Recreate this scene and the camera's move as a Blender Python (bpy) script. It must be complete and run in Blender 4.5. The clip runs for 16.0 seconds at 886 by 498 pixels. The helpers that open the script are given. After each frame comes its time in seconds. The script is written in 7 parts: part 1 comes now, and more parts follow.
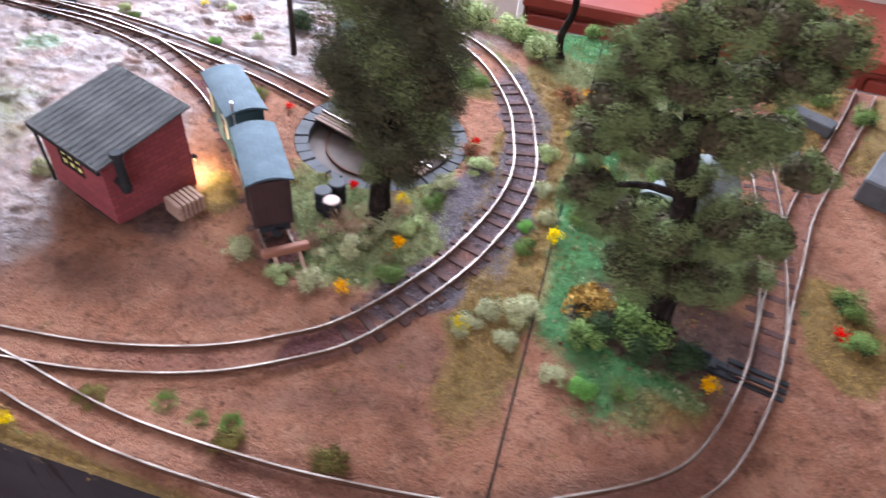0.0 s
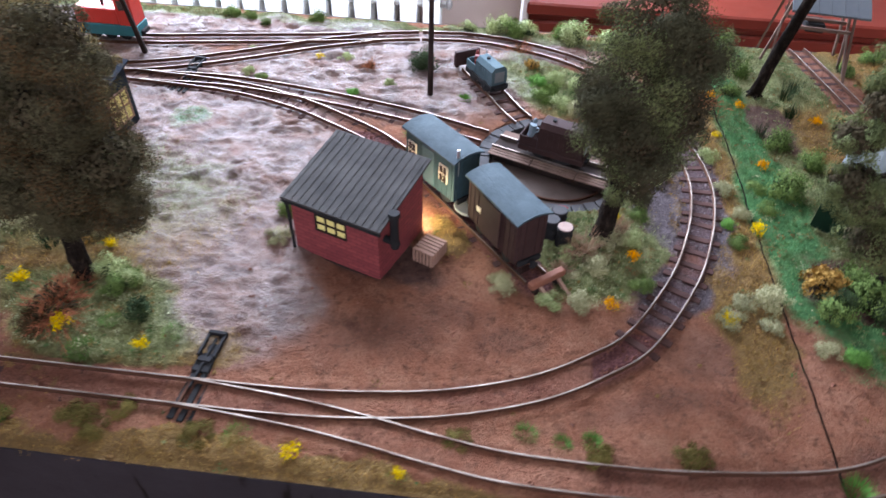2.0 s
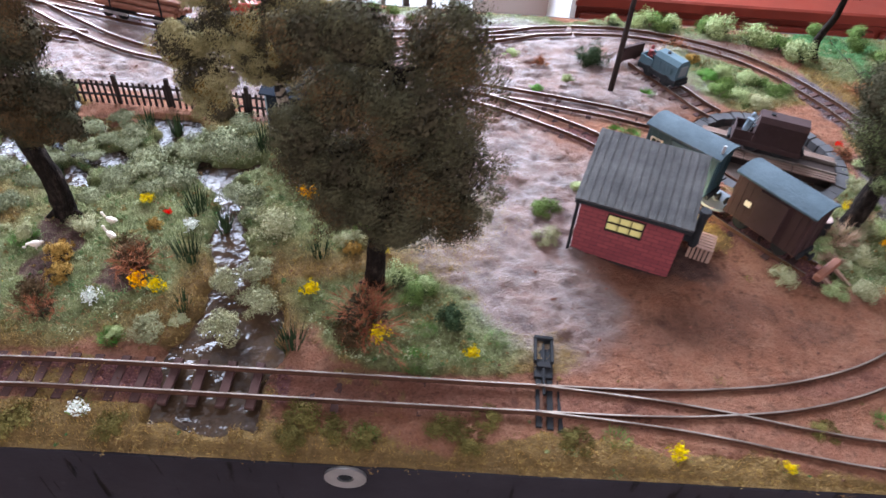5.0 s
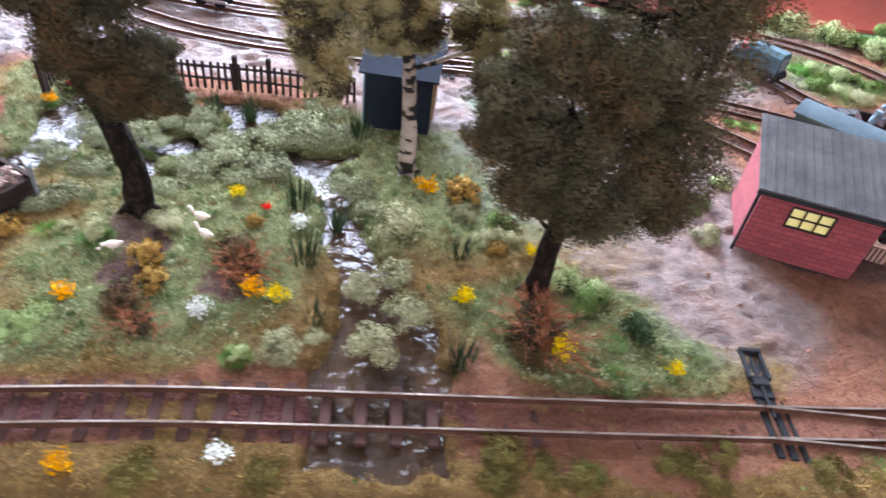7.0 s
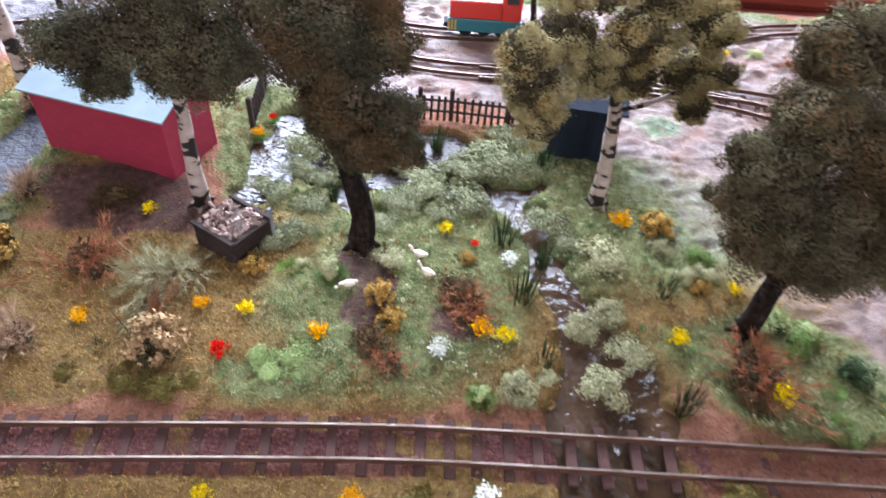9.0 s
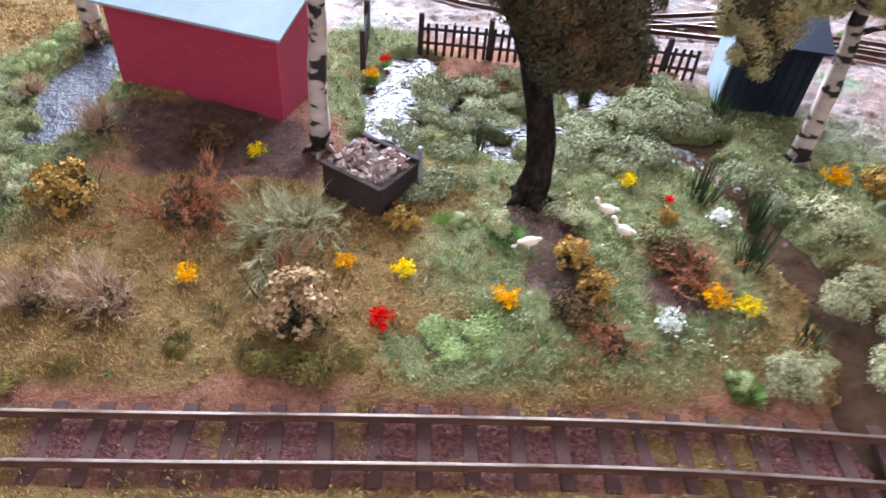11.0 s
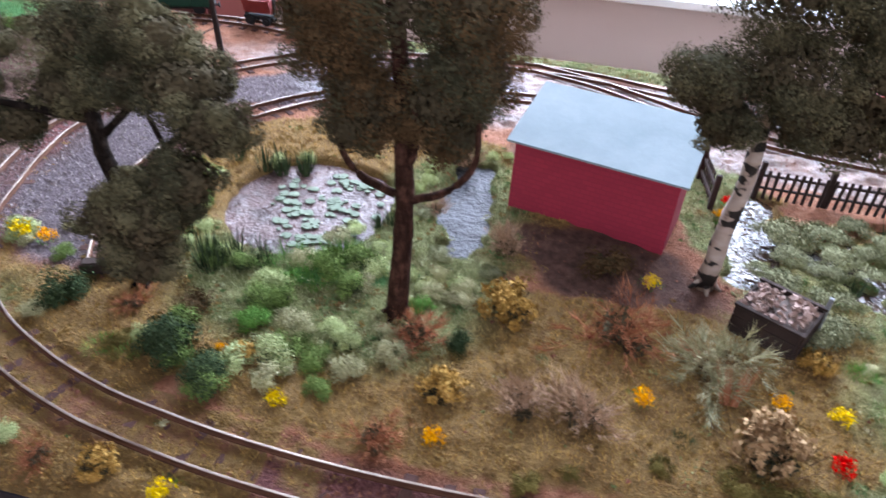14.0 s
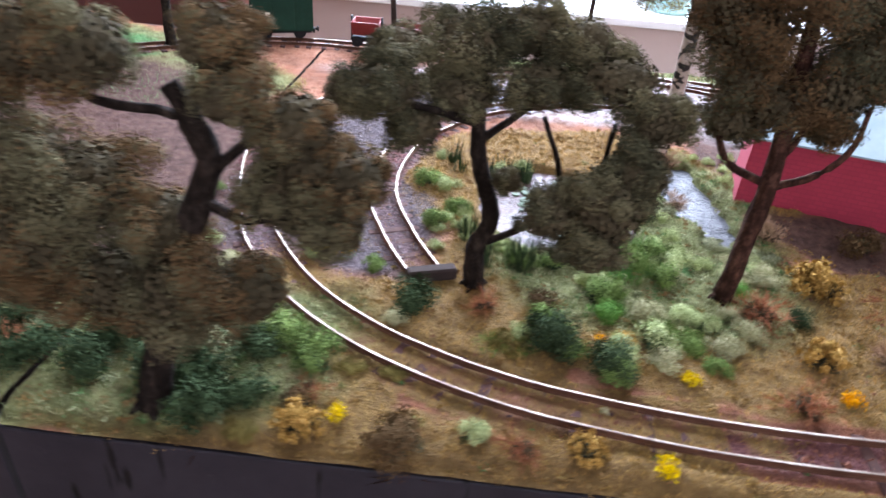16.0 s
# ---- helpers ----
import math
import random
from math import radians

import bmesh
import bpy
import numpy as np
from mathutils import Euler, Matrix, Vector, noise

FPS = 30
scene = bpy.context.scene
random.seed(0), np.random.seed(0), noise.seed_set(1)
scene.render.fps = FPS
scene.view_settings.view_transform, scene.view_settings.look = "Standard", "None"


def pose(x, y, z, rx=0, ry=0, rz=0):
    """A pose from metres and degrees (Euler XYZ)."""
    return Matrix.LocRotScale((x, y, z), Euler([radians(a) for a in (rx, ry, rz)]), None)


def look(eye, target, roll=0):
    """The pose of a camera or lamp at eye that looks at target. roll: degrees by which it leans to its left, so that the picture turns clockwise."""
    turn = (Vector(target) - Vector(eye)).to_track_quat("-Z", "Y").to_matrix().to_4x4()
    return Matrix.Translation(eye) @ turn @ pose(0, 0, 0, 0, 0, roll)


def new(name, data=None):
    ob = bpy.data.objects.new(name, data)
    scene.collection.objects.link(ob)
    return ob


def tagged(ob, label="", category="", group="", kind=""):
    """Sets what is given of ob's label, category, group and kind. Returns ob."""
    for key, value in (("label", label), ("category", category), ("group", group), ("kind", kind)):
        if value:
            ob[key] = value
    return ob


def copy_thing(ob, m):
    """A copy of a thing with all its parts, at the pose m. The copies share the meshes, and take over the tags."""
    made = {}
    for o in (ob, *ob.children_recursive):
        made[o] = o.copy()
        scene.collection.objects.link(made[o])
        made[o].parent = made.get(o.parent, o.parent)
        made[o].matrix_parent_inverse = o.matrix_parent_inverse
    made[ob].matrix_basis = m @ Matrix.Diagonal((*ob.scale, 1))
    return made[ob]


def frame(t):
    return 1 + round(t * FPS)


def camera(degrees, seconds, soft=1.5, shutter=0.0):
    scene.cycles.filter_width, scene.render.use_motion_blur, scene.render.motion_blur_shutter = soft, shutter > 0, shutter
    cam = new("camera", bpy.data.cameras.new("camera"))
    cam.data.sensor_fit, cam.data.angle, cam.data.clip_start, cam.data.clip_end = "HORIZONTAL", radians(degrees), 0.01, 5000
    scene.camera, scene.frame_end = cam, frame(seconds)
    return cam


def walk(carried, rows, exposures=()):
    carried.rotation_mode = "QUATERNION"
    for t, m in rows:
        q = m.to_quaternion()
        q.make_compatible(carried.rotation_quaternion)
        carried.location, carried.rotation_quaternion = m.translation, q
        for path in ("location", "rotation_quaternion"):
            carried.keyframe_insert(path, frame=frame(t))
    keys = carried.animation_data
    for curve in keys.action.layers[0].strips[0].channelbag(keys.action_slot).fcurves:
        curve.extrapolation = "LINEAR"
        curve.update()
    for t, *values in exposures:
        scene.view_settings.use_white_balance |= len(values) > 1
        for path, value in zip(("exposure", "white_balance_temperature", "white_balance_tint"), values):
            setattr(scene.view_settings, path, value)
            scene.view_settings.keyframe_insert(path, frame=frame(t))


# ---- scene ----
cam = camera(67.5, 16.0, soft=1.5, shutter=0.5)
PATH = [
    (0, (0.36482, -0.15686, 0.29597), (0.06038, 1.25678, -1.08568), 6.01),
    (0.5, (0.3239, -0.1637, 0.30363), (-0.02432, 1.24941, -1.06819), 2.98),
    (1, (0.26886, -0.17335, 0.32081), (0.01368, 1.24789, -1.06301), 3.03),
    (1.5, (0.2173, -0.18813, 0.32675), (0.0107, 1.28686, -1.00806), 2.25),
    (2, (0.16744, -0.21257, 0.32014), (0.03433, 1.24485, -1.04301), 1.99),
    (2.5, (0.1364, -0.22753, 0.32505), (0.05391, 1.2312, -1.04071), 1.14),
    (3, (0.13702, -0.21105, 0.33367), (-0.04945, 1.21909, -1.05195), 1.56),
    (3.5, (0.09929, -0.2133, 0.33486), (-0.06007, 1.22994, -1.04052), 2.41),
    (4, (0.02524, -0.23238, 0.34027), (-0.05816, 1.20935, -1.04338), 1.48),
    (4.2, (-0.0011, -0.23575, 0.34353), (-0.03524, 1.20848, -1.0396), 2.56),
    (6.3, (-0.12959, -0.18259, 0.23312), (-0.04771, 1.32191, -1.08208), 5.56),
    (6.5, (-0.14592, -0.17987, 0.23035), (-0.04055, 1.33461, -1.07167), 6.08),
    (7, (-0.18893, -0.17908, 0.24537), (0.02667, 1.31428, -1.06741), 8.71),
    (7.5, (-0.24303, -0.18714, 0.24788), (-0.00292, 1.32749, -1.03597), 7.22),
    (8, (-0.27946, -0.19965, 0.26385), (-0.03344, 1.24953, -1.09237), 5.15),
    (8.5, (-0.27692, -0.1861, 0.28386), (-0.12382, 1.22583, -1.12434), 4.67),
    (9, (-0.27488, -0.16684, 0.28062), (-0.25184, 1.26616, -1.11436), 4.30),
    (9.2, (-0.28182, -0.15991, 0.27244), (-0.29049, 1.29665, -1.09809), 3.82),
    (11.3, (-0.37941, -0.12308, 0.17802), (-0.32375, 1.35932, -1.16339), 5.85),
    (11.5, (-0.38637, -0.11686, 0.17211), (-0.34883, 1.36549, -1.16999), 5.60),
    (12, (-0.40459, -0.10972, 0.17087), (-0.40278, 1.40156, -1.13912), 5.74),
    (12.5, (-0.43172, -0.10903, 0.18073), (-0.4231, 1.44675, -1.07606), 6.58),
    (13, (-0.47406, -0.12199, 0.18298), (-0.4778, 1.48014, -1.01418), 5.55),
    (13.5, (-0.50439, -0.14468, 0.19456), (-0.57624, 1.47015, -0.98322), 4.45),
    (14, (-0.51475, -0.16413, 0.21294), (-0.81311, 1.45237, -0.92632), 4.02),
    (14.5, (-0.57095, -0.17485, 0.21288), (-0.86297, 1.49275, -0.85194), 3.65),
    (15, (-0.63609, -0.19178, 0.19774), (-0.82125, 1.47384, -0.89378), 5.13),
    (15.5, (-0.66823, -0.19784, 0.19624), (-0.7986, 1.47177, -0.89711), 6.14),
    (16, (-0.71725, -0.21481, 0.19224), (-0.78831, 1.48432, -0.86034), 4.81),
]
walk(cam, [(t, look(eye, target, roll)) for t, eye, target, roll in PATH], exposures=[(0.0, 0.64), (1.5, 0.34), (2.5, 0.06), (4.2, 0.12), (6.5, 0.66), (9.0, 0.72), (11.5, 0.6), (12.5, 0.44), (13.5, 0.42), (15.0, 0.34), (16.0, 0.72)])

# One plan unit in metres: the track gauge of 16.5 mm is nine units.
K = 0.0165 / 9.0
TAU = math.tau

# ---- light ----
world = bpy.data.worlds.new("world")
scene.world = world
world.use_nodes = True
_sky = world.node_tree.nodes.new("ShaderNodeTexSky")
_sky.sky_type = "NISHITA"
_sky.sun_disc = False
_sky.sun_elevation, _sky.sun_rotation = radians(35), radians(180)
world.node_tree.links.new(_sky.outputs[0], world.node_tree.nodes["Background"].inputs[0])
world.node_tree.nodes["Background"].inputs[1].default_value = 0.1


def area_lamp(name, centre, target, width, height, watts, colour):
    data = bpy.data.lights.new(name, "AREA")
    data.shape, data.size, data.size_y, data.energy, data.color = "RECTANGLE", width, height, watts, colour
    ob = new(name, data)
    ob.matrix_world = look(centre, target)
    return ob


# daylight in the window opening behind the layout; second lamp is an added fill
area_lamp("window_daylight", (-0.55, 1.52, 0.80), (-0.55, 0.0, 0.1), 1.9, 1.0, 175, (0.805, 0.92, 1.19))
area_lamp("rear_fill_light", (0.6, -2.55, 0.85), (-0.1, 0.0, 0.0), 1.6, 1.2, 27, (0.94, 0.97, 1.22))


# ---- materials ----
class Nodes:
    """Small helper to chain shader nodes."""

    def __init__(self, name):
        self.mat = bpy.data.materials.new(name)
        self.mat.use_nodes = True
        self.tree = self.mat.node_tree
        self.bsdf = self.tree.nodes["Principled BSDF"]

    def add(self, kind, **values):
        node = self.tree.nodes.new(kind)
        for key, value in values.items():
            if key in node.inputs:
                node.inputs[key].default_value = value
        return node

    def link(self, a, b):
        self.tree.links.new(a, b)

    def coords(self):
        return self.add("ShaderNodeTexCoord").outputs["Object"]

    def noise(self, scale, detail=4.0, rough=0.6, vector=None):
        n = self.add("ShaderNodeTexNoise", Scale=scale, Detail=detail, Roughness=rough)
        self.link(vector or self.coords(), n.inputs["Vector"])
        return n.outputs["Fac"]

    def ramp(self, fac, stops):
        r = self.add("ShaderNodeValToRGB")
        while len(r.color_ramp.elements) < len(stops):
            r.color_ramp.elements.new(0.5)
        for e, (p, c) in zip(r.color_ramp.elements, stops):
            e.position, e.color = p, (*c, 1)
        self.link(fac, r.inputs[0])
        return r.outputs[0]

    def mix(self, fac, a, b, mode="MIX"):
        m = self.add("ShaderNodeMix")
        m.data_type, m.blend_type = "RGBA", mode
        for value, socket in ((fac, m.inputs[0]), (a, m.inputs[6]), (b, m.inputs[7])):
            if isinstance(value, (int, float)):
                socket.default_value = value
            elif isinstance(value, tuple):
                socket.default_value = (*value, 1)
            else:
                self.link(value, socket)
        return m.outputs[2]

    def maths(self, op, a, b=0.0):
        m = self.add("ShaderNodeMath")
        m.operation = op
        for value, socket in ((a, m.inputs[0]), (b, m.inputs[1])):
            if isinstance(value, (int, float)):
                socket.default_value = value
            else:
                self.link(value, socket)
        return m.outputs[0]

    def bump(self, height, strength, distance):
        b = self.add("ShaderNodeBump", Strength=strength, Distance=distance)
        self.link(height, b.inputs["Height"])
        self.link(b.outputs[0], self.bsdf.inputs["Normal"])

    def done(self, colour=None, rough=0.8, metal=0.0, spec=0.5):
        if isinstance(colour, tuple):
            self.bsdf.inputs["Base Color"].default_value = (*colour, 1)
        elif colour is not None:
            self.link(colour, self.bsdf.inputs["Base Color"])
        if isinstance(rough, (int, float)):
            self.bsdf.inputs["Roughness"].default_value = rough
        else:
            self.link(rough, self.bsdf.inputs["Roughness"])
        self.bsdf.inputs["Metallic"].default_value = metal
        if isinstance(spec, (int, float)):
            self.bsdf.inputs["Specular IOR Level"].default_value = spec
        else:
            self.link(spec, self.bsdf.inputs["Specular IOR Level"])
        return self.mat


def worn(name, dark, light, scale=120.0, rough=0.75, metal=0.0, bump=0.25, spec=0.4):
    """A painted or weathered surface: broad stains, fine grain and a little relief."""
    n = Nodes(name)
    broad = n.ramp(n.noise(scale * 0.22, 5, 0.65), [(0.3, dark), (0.7, light)])
    mid = tuple(0.55 * a + 0.45 * b for a, b in zip(dark, light))
    fine = n.noise(scale * 2.2, 6, 0.7)
    colour = n.mix(n.maths("MULTIPLY", fine, 0.5), broad, mid)
    n.bump(n.noise(scale * 3, 4, 0.7), bump, 0.0006)
    return n.done(colour, n.maths("ADD", n.maths("MULTIPLY", fine, 0.25), rough - 0.12), metal, spec)


def foliage(name, dark, light, tip=None, rough=0.9, fine=False):
    """Fine leaves or fibres: each one differs, and so does each thing."""
    n = Nodes(name)
    island = n.add("ShaderNodeNewGeometry").outputs["Random Per Island"]
    thing = n.add("ShaderNodeObjectInfo").outputs["Random"]
    patch = n.noise(28.0, 3, 0.6) if not fine else n.mix(0.5, n.noise(40.0, 3, 0.6), n.noise(110.0, 3, 0.6))
    fac = n.maths("ADD", n.maths("MULTIPLY", island, 0.13 if fine else 0.42), n.maths("MULTIPLY", patch, 1.05 if fine else 0.75))
    colour = n.ramp(n.maths("SUBTRACT", fac, 0.1), [(0.15, dark), (0.6, light), (0.95, tip or light)])
    shift = n.add("ShaderNodeHueSaturation", Saturation=1.08)
    n.link(n.maths("ADD", n.maths("MULTIPLY", thing, 0.3), 0.85), shift.inputs["Value"])
    n.link(colour, shift.inputs["Color"])
    return n.done(shift.outputs[0], rough, 0.0, 0.03)


def ground_material():
    """Earth, mud, gravel and short turf, laid out by the cover and soil layers of the mesh."""
    n = Nodes("layout_ground")
    cover = n.add("ShaderNodeAttribute")
    cover.attribute_name = "cover"
    soil = n.add("ShaderNodeAttribute")
    soil.attribute_name = "soil"
    c = n.add("ShaderNodeSeparateColor")
    s = n.add("ShaderNodeSeparateColor")
    n.link(cover.outputs["Color"], c.inputs[0])
    n.link(soil.outputs["Color"], s.inputs[0])
    broad, fine, grit = n.noise(14, 5, 0.6), n.noise(170, 6, 0.7), n.noise(620, 4, 0.7)
    earth = n.ramp(broad, [(0.30, (0.125, 0.046, 0.027)), (0.5, (0.255, 0.104, 0.060)), (0.70, (0.365, 0.172, 0.108))])
    earth = n.mix(n.maths("MULTIPLY", fine, 0.55), earth, (0.265, 0.116, 0.070))
    streak = n.ramp(n.noise(75, 8, 0.75), [(0.46, (0.0,) * 3), (0.60, (1.0,) * 3)])
    earth = n.mix(n.maths("MULTIPLY", streak, 0.5), earth, (0.33, 0.168, 0.108))
    blotch = n.ramp(n.noise(26, 6, 0.7), [(0.56, (0.0,) * 3), (0.70, (1.0,) * 3)])
    earth = n.mix(n.maths("MULTIPLY", blotch, 0.85), earth, (0.085, 0.032, 0.018))
    pit = n.ramp(n.noise(140, 5, 0.7), [(0.34, (1.0,) * 3), (0.46, (0.0,) * 3)])
    earth = n.mix(n.maths("MULTIPLY", pit, 0.6), earth, (0.075, 0.030, 0.018))
    earth = n.mix(n.ramp(grit, [(0.36, (0.35,) * 3), (0.50, (0.0,) * 3)]), earth, (0.065, 0.026, 0.015))
    earth = n.mix(n.ramp(grit, [(0.56, (0.0,) * 3), (0.70, (0.25,) * 3)]), earth, (0.33, 0.18, 0.11))
    mud = n.ramp(n.noise(60, 6, 0.7), [(0.3, (0.085, 0.048, 0.038)), (0.7, (0.26, 0.170, 0.142))])
    mud = n.mix(n.ramp(n.noise(24, 5, 0.65), [(0.45, (0.0,) * 3), (0.62, (0.75,) * 3)]), mud, (0.20, 0.092, 0.058))
    gravel = n.ramp(grit, [(0.3, (0.040, 0.030, 0.033)), (0.55, (0.125, 0.100, 0.108)), (0.8, (0.25, 0.21, 0.215))])
    peat = n.ramp(fine, [(0.3, (0.052, 0.029, 0.023)), (0.75, (0.150, 0.084, 0.068))])
    ballast = n.ramp(grit, [(0.3, (0.060, 0.023, 0.023)), (0.6, (0.185, 0.080, 0.076)), (0.85, (0.31, 0.19, 0.18))])
    olive = n.ramp(fine, [(0.3, (0.120, 0.072, 0.028)), (0.75, (0.275, 0.172, 0.066))])
    green = n.ramp(fine, [(0.3, (0.060, 0.064, 0.024)), (0.75, (0.24, 0.25, 0.105))])
    emerald = n.ramp(fine, [(0.3, (0.030, 0.085, 0.030)), (0.75, (0.105, 0.25, 0.095))])
    colour = n.mix(c.outputs[2], earth, mud)
    colour = n.mix(s.outputs[0], colour, gravel)
    colour = n.mix(s.outputs[1], colour, peat)
    colour = n.mix(s.outputs[2], colour, ballast)
    low = n.add("ShaderNodeClamp")
    n.link(n.maths("MULTIPLY", c.outputs[1], 2.0), low.inputs[0])
    high = n.add("ShaderNodeClamp")
    n.link(n.maths("SUBTRACT", n.maths("MULTIPLY", c.outputs[1], 2.0), 1.0), high.inputs[0])
    turf = n.mix(high.outputs[0], n.mix(low.outputs[0], olive, green), emerald)
    turf = n.mix(n.ramp(n.noise(50, 4, 0.6), [(0.5, (0.0,) * 3), (0.7, (0.4,) * 3)]), turf, (0.13, 0.080, 0.042))
    ragged = n.maths("MULTIPLY", n.maths("SUBTRACT", n.maths("ADD", c.outputs[0], n.maths("MULTIPLY", fine, 0.5)), 0.45), 3.0)
    clamp = n.add("ShaderNodeClamp")
    n.link(ragged, clamp.inputs[0])
    colour = n.mix(clamp.outputs[0], colour, turf)
    wet = n.maths("MULTIPLY", c.outputs[2], n.ramp(n.noise(45, 4, 0.6), [(0.35, (0.35,) * 3), (0.6, (1.0,) * 3)]))
    dry = n.maths("SUBTRACT", 0.90, n.maths("MULTIPLY", wet, 0.50))
    n.bump(n.mix(0.45, n.mix(0.5, fine, n.noise(75, 6, 0.7)), grit), 1.0, 0.009)
    return n.done(colour, dry, 0.0, n.maths("ADD", 0.06, n.maths("MULTIPLY", wet, 0.5)))


def scratched_paint(name, dark, light):
    """Old black paint with scrapes and upright scratches down to darker wood."""
    n = Nodes(name)
    long = n.add("ShaderNodeMapping")
    long.inputs["Scale"].default_value = (150, 150, 22)
    n.link(n.coords(), long.inputs["Vector"])
    scratch = n.ramp(n.noise(1.0, 3, 0.5, long.outputs[0]), [(0.64, (0.0,) * 3), (0.68, (1.0,) * 3)])
    base = n.ramp(n.noise(9, 6, 0.7), [(0.3, dark), (0.7, light)])
    scuff = n.ramp(n.noise(60, 6, 0.75), [(0.62, (0.0,) * 3), (0.75, (0.5,) * 3)])
    colour = n.mix(scratch, n.mix(scuff, base, (0.07, 0.062, 0.066)), (0.004, 0.003, 0.003))
    n.bump(n.noise(120, 5, 0.7), 0.3, 0.0008)
    return n.done(colour, 0.62, 0.0, 0.16)


def rail_steel():
    n = Nodes("rail_steel")
    patch = n.noise(30, 4, 0.6)
    return n.done(n.ramp(patch, [(0.35, (0.10, 0.066, 0.050)), (0.65, (0.30, 0.245, 0.205))]), 0.46, 0.75)


def water_material():
    """Clear dark water over a brown bed, ruffled into small glinting ripples."""
    n = Nodes("still_water")
    n.bump(n.mix(0.4, n.noise(52, 4, 0.6), n.noise(160, 2, 0.5)), 1.0, 0.0048)
    bed = n.ramp(n.noise(40, 5, 0.65), [(0.3, (0.012, 0.008, 0.006)), (0.7, (0.042, 0.024, 0.014))])
    return n.done(bed, 0.05, 0.0, 0.14)


def brook_water():
    """Peat-brown running water with a few small ripples that catch the window."""
    n = Nodes("brook_water")
    n.bump(n.mix(0.35, n.noise(48, 3, 0.55), n.noise(150, 2, 0.5)), 1.0, 0.0042)
    bed = n.ramp(n.noise(40, 5, 0.65), [(0.3, (0.020, 0.011, 0.007)), (0.7, (0.070, 0.040, 0.022))])
    return n.done(bed, 0.05, 0.0, 0.13)


def ditch_water():
    """Rippled slate-coloured water of the ditch."""
    n = Nodes("ditch_water")
    n.bump(n.mix(0.4, n.noise(90, 4, 0.6), n.noise(300, 3, 0.6)), 1.0, 0.005)
    return n.done(n.ramp(n.noise(60, 4, 0.6), [(0.3, (0.014, 0.014, 0.017)), (0.7, (0.055, 0.055, 0.064))]), 0.34, 0.0, 0.09)


def pond_water():
    """Shallow pond: brown silt close under the surface, with lighter floating scum."""
    n = Nodes("pond_water")
    n.bump(n.mix(0.5, n.noise(110, 4, 0.6), n.noise(380, 3, 0.6)), 1.0, 0.0026)
    silt = n.ramp(n.noise(45, 5, 0.65), [(0.35, (0.030, 0.014, 0.012)), (0.6, (0.085, 0.048, 0.044)), (0.75, (0.17, 0.14, 0.135))])
    return n.done(silt, n.ramp(n.noise(60, 4, 0.6), [(0.4, (0.16,) * 3), (0.65, (0.50,) * 3)]), 0.0, 0.13)


def masonry(name, dark, light, mortar, width, row):
    """Rows of small bricks scribed into a wall face."""
    n = Nodes(name)
    b = n.add("ShaderNodeTexBrick", Scale=1.0)
    b.inputs["Brick Width"].default_value, b.inputs["Row Height"].default_value = width, row
    b.inputs["Mortar Size"].default_value = row * 0.09
    b.inputs["Color1"].default_value, b.inputs["Color2"].default_value = (*dark, 1), (*light, 1)
    b.inputs["Mortar"].default_value = (*mortar, 1)
    pos = n.add("ShaderNodeSeparateXYZ")
    n.link(n.coords(), pos.inputs[0])
    flat = n.add("ShaderNodeCombineXYZ")
    n.link(n.maths("ADD", pos.outputs[0], pos.outputs[1]), flat.inputs[0])
    n.link(pos.outputs[2], flat.inputs[1])
    n.link(flat.outputs[0], b.inputs["Vector"])
    colour = n.mix(n.maths("MULTIPLY", n.noise(90, 5, 0.7), 0.5), b.outputs["Color"], tuple(v * 0.72 for v in light))
    n.bump(b.outputs["Fac"], -0.35, 0.0006)
    return n.done(colour, 0.8, 0.0, 0.3)


def bark_birch():
    n = Nodes("birch_bark")
    flat = n.add("ShaderNodeMapping")
    flat.inputs["Scale"].default_value = (70, 70, 150)
    n.link(n.coords(), flat.inputs["Vector"])
    marks = n.add("ShaderNodeTexNoise", Scale=1.0, Detail=2.0, Roughness=0.5)
    n.link(flat.outputs[0], marks.inputs["Vector"])
    colour = n.ramp(marks.outputs["Fac"], [(0.45, (0.02, 0.016, 0.014)), (0.48, (0.30, 0.235, 0.195)), (0.8, (0.46, 0.39, 0.34))])
    n.bump(marks.outputs["Fac"], 0.4, 0.0008)
    return n.done(colour, 0.8, 0.0, 0.2)


def bark(name, dark, light):
    """Fissured bark: upright ridges, flaking plates and darker cracks."""
    n = Nodes(name)
    long = n.add("ShaderNodeMapping")
    long.inputs["Scale"].default_value = (300, 300, 75)
    n.link(n.coords(), long.inputs["Vector"])
    ridge = n.noise(1.0, 5, 0.7, long.outputs[0])
    plates = n.noise(170, 5, 0.7)
    colour = n.ramp(n.mix(0.5, ridge, plates), [(0.36, tuple(v * 0.4 for v in dark)), (0.5, dark), (0.66, light)])
    n.bump(n.mix(0.4, ridge, plates), 1.0, 0.004)
    return n.done(colour, 0.95, 0.0, 0.06)


def glow(name, colour, strength):
    n = Nodes(name)
    n.bsdf.inputs["Emission Color"].default_value = (*colour, 1)
    n.bsdf.inputs["Emission Strength"].default_value = strength
    return n.done(colour, 0.4)


